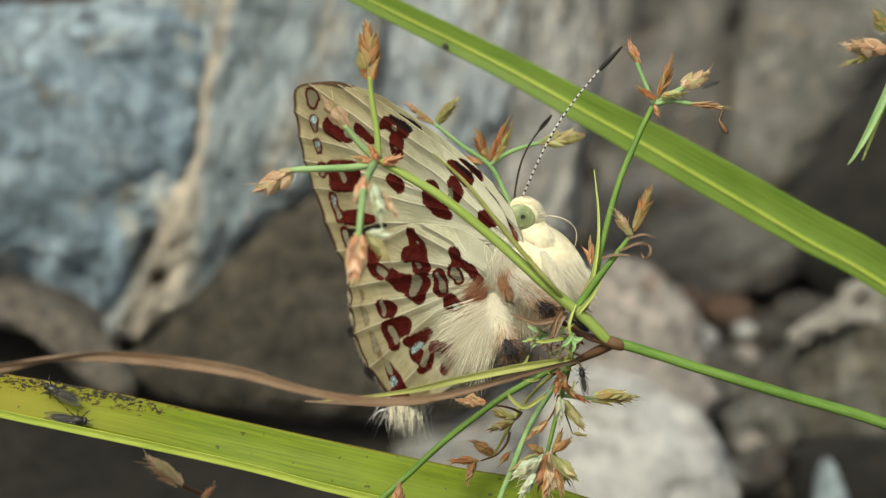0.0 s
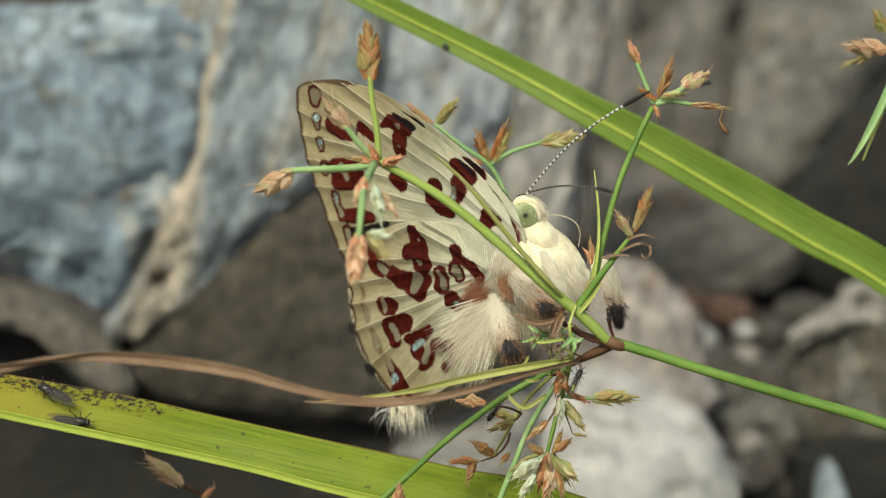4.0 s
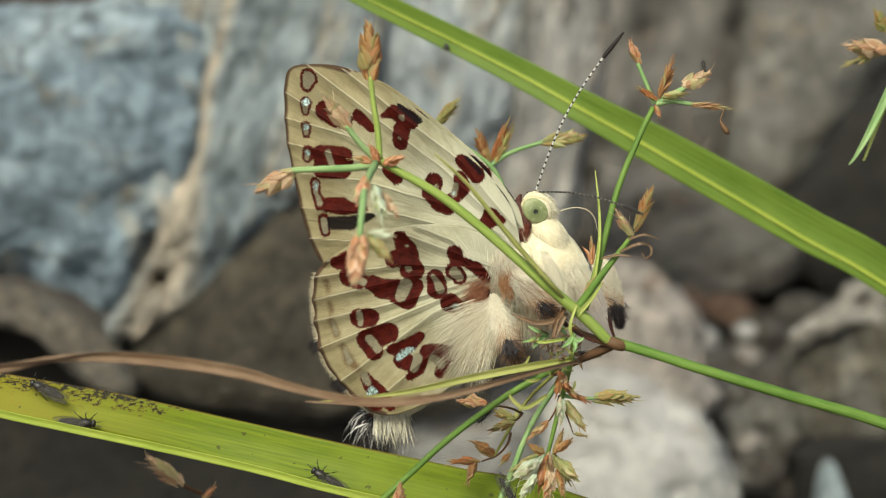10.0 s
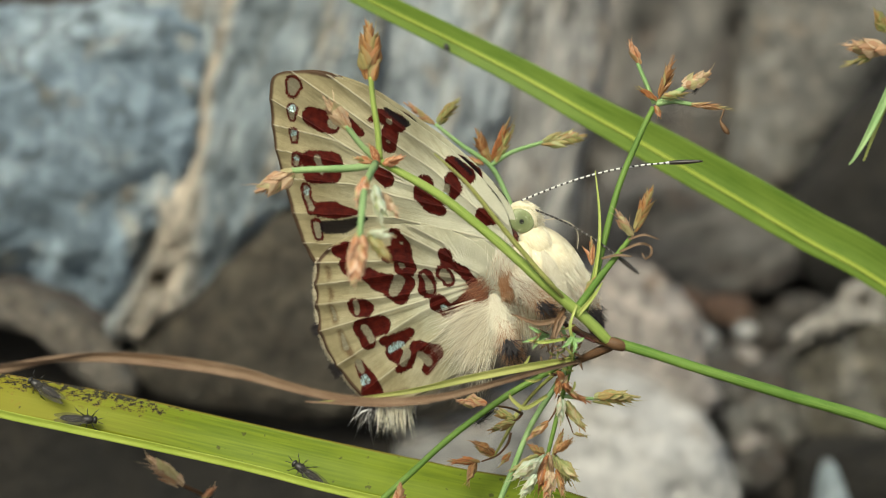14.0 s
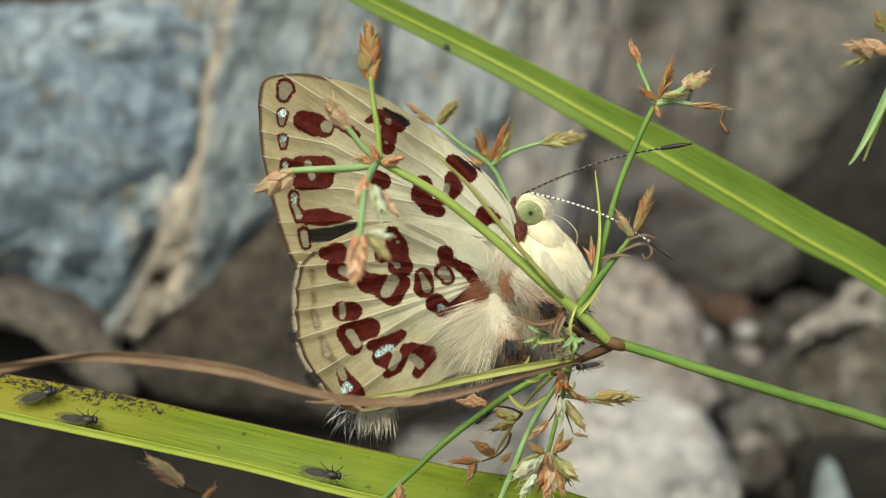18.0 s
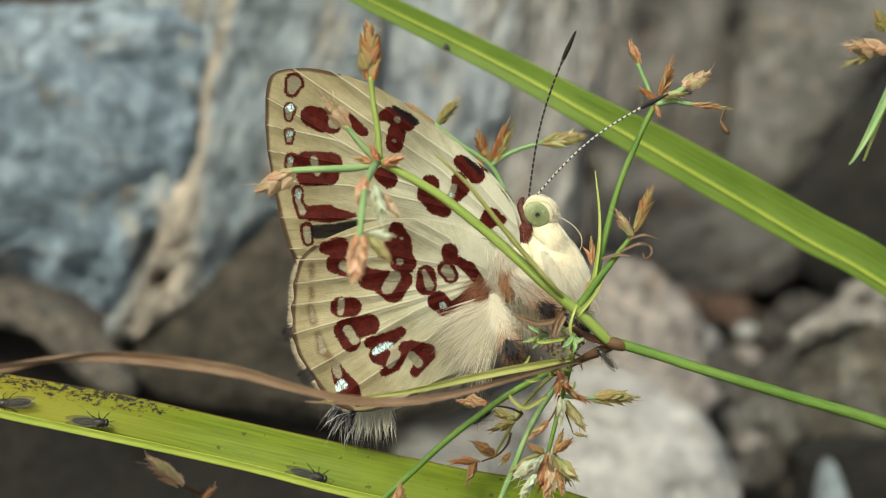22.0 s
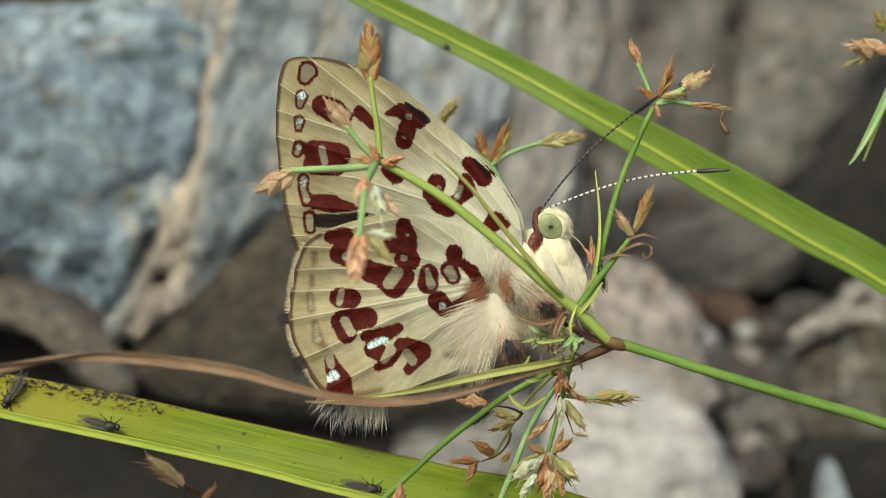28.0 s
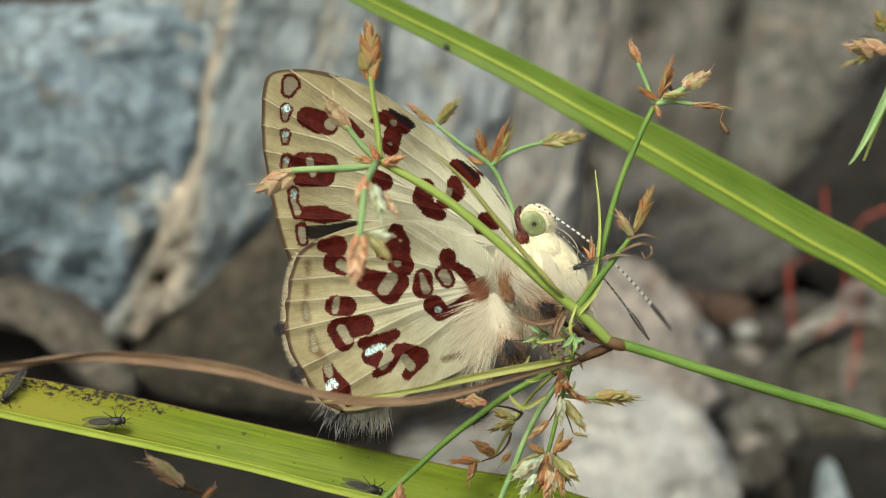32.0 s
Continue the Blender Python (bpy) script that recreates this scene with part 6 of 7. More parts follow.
furry_leg("leg", [(872, 522, 0.5, 9), (880, 556, 0.9, 15), (890, 582, 1.1, 14), (900, 608, 1.2, 9), (912, 632, 1.2, 4)], 31, 3000, 0.88, 66, "furry cream hind leg with a black tuft", warm=0.36)
furry_leg("leg", [(960, 446, 0.2, 7), (972, 466, 0.6, 13), (986, 494, 0.8, 14), (1000, 524, 0.8, 9), (1006, 545, 0.8, 4)], 37, 1800, 1.3, 34, "furry cream front thigh", brush=0)
furry_leg("leg", [(900, 478, 0.3, 9), (916, 498, 0.8, 20), (940, 522, 1.1, 20), (962, 542, 1.2, 12), (984, 556, 1.2, 5)], 39, 3600, 0.9, 56, "furry cream and orange middle leg with a black tuft", warm=0.4, brush=90)
front_leg = furry_leg("leg", [(1050, 452, -2.4, 12), (1070, 474, -2.2, 22), (1084, 512, -2.0, 23), (1091, 546, -2.0, 17), (1094, 568, -2.0, 6)], 41, 2200, 0.80, 34, "furry cream front leg with a black tuft")
bm = tube(bmesh.new(), [(1078, 545, -2, 3), (1080, 575, -2, 3.2), (1088, 600, -2, 2)], 6, 6)
tarsus = part("tarsus", shifted(bm, q(1050, 455, -2.4)), M_LEGSKIN, front_leg, "thin dark foot")
part("claw", shifted(tube(bmesh.new(), [(985, 560, 0.6, 4), (1010, 582, 1.4, 4), (1034, 596, 2.4, 3.4), (1052, 606, 3, 2)], 6, 6), FOOT), M_LEGSKIN, fly_body, "dark foot gripping the sedge")
part("claw", shifted(tube(bmesh.new(), [(918, 640, 1.2, 4), (940, 652, 1.8, 3.6), (962, 660, 2.2, 3.2), (985, 664, 2.4, 2)], 6, 6), FOOT), M_LEGSKIN, fly_body, "dark hind foot on the stem")


# ---- small flies ----
def small_fly(name, label, body_mat, group="small flies"):
    """About 2.2 mm long, nose along x, back along z; base at its feet."""
    ob = new(name)
    ob.empty_display_size = 0.001
    tagged(ob, label, "fly", group)
    mm = 0.001

    def lump(n, c, r, mat):
        return part(n, blob(bmesh.new(), [k * mm for k in c], [k * mm for k in r], rings=10, segs=14), mat, ob)
    lump("thorax", (0.25, 0, 0.42), (0.36, 0.23, 0.25), body_mat)
    lump("abdomen", (-0.48, 0, 0.36), (0.66, 0.19, 0.18), body_mat)
    lump("head", (0.63, 0, 0.38), (0.13, 0.20, 0.16), M_SHELL)
    for s in (-1, 1):
        bm = bmesh.new()
        rows = []
        for i in range(8):
            t = i / 7
            half = 0.21 * math.sin(math.pi * (0.1 + 0.86 * t)) ** 0.7
            rows.append([bm.verts.new(((0.25 - 1.65 * t) * mm, (s * (0.07 + 0.07 * t) + k * half) * mm, (0.70 - 0.06 * t + 0.03 * (k * k)) * mm)) for k in (-1, -0.33, 0.33, 1)])
        for a, b in zip(rows, rows[1:]):
            for k in range(3):
                bm.faces.new((a[k], a[k + 1], b[k + 1], b[k]))
        part("wing", bm, M_FILM, ob, "smoky translucent wing")
        for j, (rx, fx) in enumerate(((0.45, 0.85), (0.25, 0.2), (0.05, -0.55))):
            bm = bmesh.new()
            hair(bm, Vector((rx, s * 0.16, 0.30)) * mm, Vector(((rx + fx) / 2, s * 0.42, 0.58)) * mm, Vector((0, 0, 0)), 0.00005)
            hair(bm, Vector(((rx + fx) / 2, s * 0.41, 0.57)) * mm, Vector((fx * 0.9, s * 0.55, 0.0)) * mm, Vector((0, 0, 0)), 0.00004)
            part("leg", bm, M_SHELL, ob)
        bm = bmesh.new()
        hair(bm, Vector((0.80, s * 0.06, 0.50)) * mm, Vector((1.15, s * 0.18, 0.62)) * mm, Vector((0, 0, 0)), 0.00003)
        part("feeler", bm, M_SHELL, ob)
    return ob


first_fly = small_fly("fly", "tiny black fly with smoky wings on the sedge", M_SHELL)
flies = [first_fly] + [copy_thing(first_fly, Matrix.Identity(4)) for _ in range(7)]


def striped_bee():
    """A small bee, nose along x, back along z: olive-banded black abdomen, smoky wings."""
    ob = new("bee")
    ob.empty_display_size = 0.001
    tagged(ob, "small black bee with olive-banded abdomen hovering by the wing", "bee")
    mm = 0.001
    part("thorax", blob(bmesh.new(), (0.32 * mm, 0, 0.50 * mm), (0.46 * mm, 0.40 * mm, 0.38 * mm), rings=12, segs=16, wobble=0.05), M_SHELL, ob)
    down = bmesh.new()
    furry(down, Vector((0.32, 0, 0.50)) * mm, (0.46 * mm, 0.40 * mm, 0.38 * mm), 0, 500, 0.00014, Vector((-0.5, 0, 0.5)), 71, 0.000012)
    part("down", down, M_STRIPE, ob, "olive down")
    belly = part("abdomen", blob(bmesh.new(), (-0.66 * mm, 0, 0.44 * mm), (0.80 * mm, 0.46 * mm, 0.42 * mm), rings=14, segs=20), M_SHELL, ob)
    for k, t in enumerate((-0.62, -0.30, 0.02, 0.34, 0.64)):
        r = math.sqrt(1.0 - t * t)
        bm = bmesh.new()
        rows = []
        for i, d in enumerate((-0.075, -0.03, 0.03, 0.075)):
            up = 1.05 if i in (1, 2) else 0.99
            rows.append([bm.verts.new(((-0.66 + 0.80 * (t + d)) * mm, 0.46 * r * up * math.cos(a) * mm, (0.44 + 0.42 * r * up * math.sin(a)) * mm)) for a in [6.2832 * j / 20 for j in range(20)]])
        for a, b in zip(rows, rows[1:]):
            for j in range(20):
                bm.faces.new((a[j], a[(j + 1) % 20], b[(j + 1) % 20], b[j]))
        part("band", bm, M_STRIPE, belly, "pale olive band")
    head_ob = part("head", blob(bmesh.new(), (0.92 * mm, 0, 0.46 * mm), (0.22 * mm, 0.36 * mm, 0.30 * mm), rings=12, segs=16), M_SHELL, ob)
    for s in (-1, 1):
        part("eye", blob(bmesh.new(), (0.95 * mm, s * 0.26 * mm, 0.50 * mm), (0.15 * mm, 0.12 * mm, 0.24 * mm)), M_NODE, head_ob, "brown eye")
        bm = bmesh.new()
        rows = []
        for i in range(9):
            t = i / 8
            half = 0.28 * math.sin(math.pi * (0.08 + 0.86 * t)) ** 0.7
            rows.append([bm.verts.new(((0.30 - 1.5 * t) * mm, (s * (0.20 + 0.75 * t) + k * half) * mm, (0.85 + 0.10 * t + 0.03 * (k * k)) * mm)) for k in (-1, -0.33, 0.33, 1)])
        for a, b in zip(rows, rows[1:]):
            for k in range(3):
                bm.faces.new((a[k], a[k + 1], b[k + 1], b[k]))
        part("wing", bm, M_FILM, ob, "smoky translucent wing")
        for rx, fx in ((0.6, 1.0), (0.3, 0.15), (0.1, -0.7)):
            bm = bmesh.new()
            hair(bm, Vector((rx, s * 0.25, 0.30)) * mm, Vector(((rx + fx) / 2, s * 0.62, 0.45)) * mm, Vector((0, 0, 0)), 0.00007)
            hair(bm, Vector(((rx + fx) / 2, s * 0.61, 0.44)) * mm, Vector((fx, s * 0.70, -0.05)) * mm, Vector((0, 0, 0)), 0.00005)
            part("leg", bm, M_SHELL, ob)
        bm = bmesh.new()
        hair(bm, Vector((1.05, s * 0.10, 0.60)) * mm, Vector((1.50, s * 0.30, 0.72)) * mm, Vector((0, 0, 0)), 0.00003)
        part("feeler", bm, M_SHELL, ob)
    return ob


bee = striped_bee()
flies[6].scale = (0.42, 0.42, 0.42)
flies[7].scale = (0.55, 0.55, 0.55)
flies[4].scale = (0.6, 0.6, 0.6)
flies[5].scale = (0.65, 0.65, 0.65)
bee.scale = (1.2, 1.2, 1.2)


def red_insect():
    """A long-legged bug that comes in late, far behind: grey body, stout red legs of two segments."""
    ob = new("red_insect")
    tagged(ob, "pale grey bug with long stout red legs among the stones", "insect")
    mm = 0.001
    part("body", blob(bmesh.new(), (0.9 * mm, -0.2 * mm, 0), (2.2 * mm, 0.9 * mm, 0.8 * mm), -24, wobble=0.1), M_BUG, ob)
    part("head", blob(bmesh.new(), (-1.1 * mm, 0.9 * mm, 0), (0.9 * mm, 0.75 * mm, 0.7 * mm), -24, wobble=0.1), M_BUG, ob)
    legs = (((-1.0, 0.6), (-1.4, 1.6), (-1.9, 4.2)), ((-0.6, -0.2), (-3.8, -2.0), (-2.8, -6.6)), ((0.4, -0.6), (1.0, -5.2), (-0.9, -6.9)), ((1.6, -0.8), (2.2, -6.4), (2.1, -10.6)), ((0.2, 0.4), (1.6, 2.6), (3.2, 3.4)), ((2.0, 0.0), (4.4, -1.0), (6.4, -3.8)))
    for k, (a, b, c) in enumerate(legs):
        bm = bmesh.new()
        for p, e, r in ((a, b, 0.11), (b, c, 0.20)):
            p, e = Vector((p[0], p[1], 0.2 * (k % 2))) * mm, Vector((e[0], e[1], 0.3 - 0.2 * (k % 2))) * mm
            hair(bm, p, e, Vector((0, 0, 0)), r * mm, 4)
            hair(bm, e, p, Vector((0, 0, 0)), r * mm, 4)
        part("leg", bm, M_CRIMSON, ob, "stout red leg")
    return ob


visitor = red_insect()
visitor.scale = (1.12, 1.12, 1.12)


def slender_wasp():
    """A slender wasp in flight, nose along x: narrow dark body, long smoky blue-grey wings."""
    ob = new("wasp")
    tagged(ob, "slender dark wasp with smoky blue-grey wings in flight", "wasp")
    mm = 0.001
    part("thorax", blob(bmesh.new(), (0.5 * mm, 0, 0), (0.55 * mm, 0.30 * mm, 0.30 * mm)), M_SHELL, ob)
    part("head", blob(bmesh.new(), (1.2 * mm, 0, 0), (0.22 * mm, 0.30 * mm, 0.24 * mm)), M_SHELL, ob)
    part("abdomen", blob(bmesh.new(), (-1.0 * mm, 0, -0.05 * mm), (1.0 * mm, 0.22 * mm, 0.22 * mm)), M_STEEL, ob, "steel-grey narrow abdomen")
    for s in (-1, 1):
        for reach, back in ((1.9, 0.35), (1.3, 0.55)):
            bm = bmesh.new()
            rows = []
            for i in range(8):
                t = i / 7
                half = 0.30 * math.sin(math.pi * (0.12 + 0.80 * t)) ** 0.7
                rows.append([bm.verts.new(((0.5 - back - reach * t + k * half * 0.3) * mm, (s * (0.15 + 0.45 * t) + k * half) * mm, (0.25 + 0.2 * t) * mm)) for k in (-1, -0.33, 0.33, 1)])
            for a, b in zip(rows, rows[1:]):
                for k in range(3):
                    bm.faces.new((a[k], a[k + 1], b[k + 1], b[k]))
            part("wing", bm, M_BLUEFILM, ob, "smoky blue-grey wing")
        for x in (0.8, 0.5, 0.2):
            bm = bmesh.new()
            hair(bm, Vector((x, s * 0.2, -0.2)) * mm, Vector((x - 0.9, s * 0.5, -0.6)) * mm, Vector((0, 0, 0)), 0.05 * mm)
            part("leg", bm, M_SHELL, ob)
        bm = bmesh.new()
        hair(bm, Vector((1.35, s * 0.1, 0.1)) * mm, Vector((2.0, s * 0.4, 0.3)) * mm, Vector((0, 0, 0)), 0.035 * mm)
        part("feeler", bm, M_SHELL, ob)
    return ob


wasp = slender_wasp()


# ---- what moves ----
def motions():
    m = 0.001
    # wings: shift in millimetres and turn in degrees about the hinge
    fore = [(0, -0.23, -0.03, -0.09, 16.7, -38.1, -0.2), (0.5, -0.24, 0.07, -0.08, 17.1, -37.9, -0.3), (1, -0.21, 0.05, -0.08, 17.0, -37.9, -0.3),
            (2, -0.16, 0.04, -0.08, 16.9, -37.9, -0.3), (3, -0.16, 0.07, -0.07, 16.9, -37.8, -0.3), (3.5, -0.13, 0.07, -0.07, 16.8, -37.8, -0.3),
            (5.5, 0.01, 0.07, -0.07, 16.6, -37.7, -0.3), (6.5, 0.01, 0.06, -0.07, 16.5, -37.6, -0.3), (7.5, 0.01, 0.09, -0.06, 16.4, -37.5, -0.3),
            (8, 0.14, 0.16, -0.07, 13.8, -34.7, -1.0), (8.5, -0.11, -0.09, 0.00, 14.0, -26.4, -4.3), (9, 0.23, 0.19, 0.00, 10.0, -19.4, -2.9),
            (9.5, -0.07, -0.01, 0.00, 14.5, -23.8, -4.7), (10, -0.04, 0.02, 0.00, 14.4, -23.5, -3.7), (10.5, -0.00, 0.02, 0.00, 14.1, -23.0, -2.9),
            (11, 0.02, 0.04, 0.00, 13.4, -22.7, -2.2), (12, -0.08, -0.10, -0.00, 14.0, -23.5, -2.6), (12.5, -0.11, -0.05, -0.02, 14.4, -23.9, -1.7),
            (13, -0.07, 0.02, -0.02, 13.7, -22.3, -1.8), (13.5, -0.10, 0.02, -0.01, 15.8, -22.5, -2.3), (14, -0.34, 0.09, -0.01, 17.7, -23.0, -2.0),
            (14.5, -0.30, 0.25, -0.02, 16.7, -21.2, -0.2), (16.5, -0.16, 0.15, -0.01, 15.2, -14.6, -1.5), (17, -0.14, 0.07, -0.01, 13.7, -12.3, -2.0),
            (17.5, -0.13, 0.04, -0.02, 12.8, -12.4, -2.2), (18, -0.28, 0.16, -0.03, 9.4, -11.2, 1.3), (18.5, -0.24, 0.14, -0.04, 9.5, -10.2, 0.2),
            (19, -0.21, 0.07, -0.05, 8.7, -8.3, -0.1), (19.5, -0.13, 0.08, -0.05, 9.2, -8.6, -0.4), (20, -0.12, 0.07, -0.05, 9.7, -8.1, -0.7),
            (21, -0.06, 0.05, -0.05, 9.1, -7.9, -0.7), (22, -0.03, 0.04, -0.06, 9.1, -7.8, -0.5), (23, -0.02, 0.02, -0.06, 9.4, -7.8, -0.4),
            (24, -0.02, -0.02, -0.06, 8.6, -7.8, -0.7), (24.5, 0.02, -0.07, -0.06, 9.1, -8.2, -1.7), (25, 0.07, -0.06, -0.05, 10.3, -7.5, -2.6),
            (25.5, 0.12, -0.11, -0.05, 10.0, -7.8, -4.2), (27.5, 0.13, -0.24, -0.05, 11.4, -6.7, -6.0), (28, 0.07, -0.21, -0.06, 12.6, -6.8, -5.3),
            (28.5, 0.06, -0.21, -0.06, 11.6, -7.0, -5.3), (29, 0.04, -0.20, -0.06, 12.1, -6.8, -5.0), (29.5, -0.02, -0.20, -0.08, 12.6, -5.8, -4.0),
            (30, -0.11, -0.16, -0.08, 13.3, -6.4, -2.5), (30.5, -0.27, -0.15, -0.10, 11.9, -6.1, -0.4), (31, -0.28, -0.18, -0.09, 11.3, -6.0, -1.0),
            (31.5, -0.32, -0.17, -0.09, 11.6, -7.0, -0.9), (32, -0.30, -0.19, -0.10, 11.6, -7.9, -1.7)]
    hind = [(0, -0.01, -0.01, 0.01, 8.2, -41.2, 1.8), (0.5, -0.04, 0.10, 0.01, 8.9, -41.1, 1.5), (1, -0.02, 0.07, 0.01, 8.9, -41.1, 1.5),
            (2, 0.02, 0.07, 0.01, 8.9, -41.1, 1.5), (3, -0.01, 0.13, 0.01, 8.9, -41.1, 1.5), (3.5, 0.01, 0.13, 0.01, 8.9, -41.1, 1.5),
            (5.5, 0.08, 0.15, 0.01, 8.9, -41.2, 1.5), (6.5, 0.06, 0.11, 0.01, 8.9, -41.2, 1.5), (7.5, 0.02, 0.14, 0.01, 8.9, -41.1, 1.5),
            (8, 0.17, 0.15, 0.00, 6.2, -37.6, 0.1), (8.5, 0.33, 0.31, 0.00, 6.9, -13.4, 5.6), (9, 0.31, 0.25, 0.00, 9.7, -8.1, 7.4),
            (9.5, 0.39, 0.37, 0.00, 8.4, -7.9, 6.5), (10, 0.36, 0.26, 0.00, 8.6, -14.2, 6.4), (10.5, 0.26, 0.18, 0.00, 7.9, -20.4, 3.8),
            (11, 0.17, 0.16, 0.00, 7.4, -24.0, 3.0), (12, 0.08, 0.02, 0.00, 6.9, -25.0, 1.7), (12.5, 0.01, -0.03, 0.00, 6.5, -25.7, 2.0),
            (13, -0.06, 0.02, 0.00, 7.6, -24.5, 1.3), (13.5, -0.13, -0.04, 0.00, 9.5, -25.5, 0.7), (14, -0.29, -0.10, 0.00, 13.2, -26.6, -0.3),
            (14.5, -0.32, -0.14, 0.00, 13.0, -24.9, 0.2), (16.5, -0.11, -0.01, 0.00, 9.5, -16.3, -0.2), (17, -0.08, 0.00, 0.00, 8.4, -13.4, -0.2),
            (17.5, -0.08, -0.02, 0.00, 6.0, -12.5, -0.4), (18, -0.20, 0.04, 0.00, 4.5, -10.6, 1.8), (18.5, -0.17, 0.08, 0.00, 2.8, -8.1, 1.0),
            (19, -0.14, 0.02, 0.00, 1.8, -4.9, 0.7), (19.5, -0.09, 0.06, 0.00, 0.8, -4.6, 0.3), (20, -0.05, 0.04, 0.00, -0.4, -3.1, 0.0),
            (21, -0.04, 0.04, 0.00, -1.2, -2.1, 0.0), (22, -0.04, 0.04, 0.00, -2.0, -1.5, 0.1), (23, -0.00, 0.00, 0.00, -2.1, -1.1, 0.0),
            (24, -0.01, -0.03, -0.00, -2.2, -1.4, -0.4), (24.5, 0.04, -0.04, 0.00, -2.4, -0.8, -1.2), (25, 0.08, -0.05, 0.00, -2.6, 0.0, -2.2),
            (25.5, 0.11, -0.09, 0.00, -2.8, 1.1, -3.9), (27.5, 0.10, -0.23, 0.00, -2.9, 2.1, -6.0), (28, 0.04, -0.25, 0.00, -3.5, 3.1, -5.5),
            (28.5, 0.03, -0.25, 0.00, -3.9, 3.2, -5.7), (29, 0.02, -0.25, 0.00, -4.1, 3.6, -5.6), (29.5, -0.05, -0.27, 0.00, -4.2, 3.8, -4.6),
            (30, -0.14, -0.25, 0.00, -4.5, 4.0, -3.2), (30.5, -0.26, -0.33, 0.00, -4.6, 3.9, -2.2), (31, -0.26, -0.32, 0.00, -4.1, 4.1, -2.4),
            (31.5, -0.26, -0.35, 0.00, -4.3, 4.3, -2.7), (32, -0.24, -0.36, 0.00, -5.9, 4.9, -3.3)]
    for key, rows, hinge, gap in (("forewing", fore, FORE_HINGE, -0.12), ("hindwing", hind, HIND_HINGE, 0.12)):
        base = hinge - FOOT
        walk(wings[key, "near"], [(t, Matrix.Translation(base + Vector((x, y, z + gap)) * m) @ pose(0, 0, 0, a, b, c)) for t, x, y, z, a, b, c in rows])
        walk(wings[key, "far"], [(t, Matrix.Translation(base + Vector((x, y, z + gap)) * m) @ pose(0, 0, 0, a, b, c) @ Matrix.Translation((0.00012, -0.0001, -0.0007 - gap * 0.001))) for t, x, y, z, a, b, c in rows])

    # head and thorax swing about the wing roots; the head is led by the eye
    eye = [(0, 930, 385), (0.5, 928, 380), (1, 929, 381), (2, 930, 381), (3, 934, 382), (3.5, 934, 382), (5.5, 937, 382), (6.5, 937, 383), (7.5, 941, 382), (8, 946, 377), (8.5, 956, 374), (9, 957, 372), (9.5, 954, 374), (10, 951, 375), (10.5, 946, 377), (11, 946, 377), (12, 945, 381), (12.5, 942, 384), (13, 942, 383), (13.5, 937, 389), (14, 926, 392), (14.5, 926, 389), (16.5, 945, 384), (17, 949, 387), (17.5, 951, 387), (18, 942, 378), (18.5, 948, 380), (19, 949, 380), (19.5, 951, 380), (20, 952, 380), (21, 954, 380), (22, 954, 381), (23, 956, 383), (24, 957, 384), (24.5, 960, 387), (25, 966, 390), (25.5, 975, 397), (27.5, 985, 409), (28, 977, 404), (28.5, 974, 403), (29, 969, 398), (29.5, 963, 395), (30, 957, 395), (30.5, 948, 394), (31, 948, 394), (31.5, 946, 395), (32, 948, 398)]

    def lean(x, y):
        return math.degrees(math.atan2(x - 880, 500 - y) - math.atan2(956 - 880, 500 - 383))
    head_rows, thorax_rows = [], []
    for t, x, y in eye:
        a = lean(x, y)
        turned = Matrix.Rotation(radians(-a), 3, "Z") @ (q(956, 383, 0) - q(880, 500, 0))
        miss = q(x, y, 0) - q(880, 500, 0) - turned
        head_rows.append((t, Matrix.Translation(PIVOT - FOOT + miss) @ pose(0, 0, 0, 0, 0, -a)))
        thorax_rows.append((t, Matrix.Translation(PIVOT - FOOT + miss * 0.5) @ pose(0, 0, 0, 0, 0, -a * 0.75)))
    walk(head, head_rows)
    walk(thorax, thorax_rows)

    walk(proboscis, [(t, Matrix.Translation(TONGUE - PIVOT) @ pose(0, 0, 0, 0, 0, a)) for t, a in ((0, -30), (5.5, -20), (7.5, 0), (13, 0), (14.4, -30), (18, -45), (32, -45))])

    # antennae: where the tips point
    far = [(0, 965, 232), (0.5, 957, 225), (1, 961, 227), (1.5, 957, 238), (2, 1000, 312), (2.5, 1040, 400), (3, 1075, 470), (3.5, 1056, 408), (5.5, 996, 265),
            (6, 980, 238), (6.5, 966, 232), (7, 963, 216), (7.5, 968, 200), (8, 1020, 182), (8.5, 1090, 330), (9, 1143, 455), (9.5, 1141, 486), (10, 1106, 384),
            (10.5, 1075, 342), (11, 1040, 293), (11.5, 1078, 232), (12, 1125, 257), (12.5, 1117, 361), (13, 1092, 343), (13.5, 1092, 520), (14, 1104, 480), (14.5, 1089, 348),
            (16.5, 1108, 224), (17, 1166, 282), (17.5, 1152, 208), (18, 1213, 263), (18.5, 1177, 188), (19, 1135, 135), (19.5, 1084, 109), (20, 1051, 78), (20.5, 1034, 73),
            (21, 1023, 73), (22, 1015, 73), (23, 1030, 75), (23.5, 1031, 84), (24, 1086, 139), (24.5, 1139, 188), (25, 1185, 290), (25.5, 1172, 197), (27.5, 1155, 153),
            (28, 1150, 188), (28.5, 1177, 304), (29, 1100, 213), (29.3, 1085, 174), (29.6, 1064, 149), (30, 1033, 139), (30.3, 1021, 143), (30.6, 1040, 160), (31, 1060, 211),
            (31.3, 1079, 314), (31.6, 1126, 463), (32, 1143, 603)]
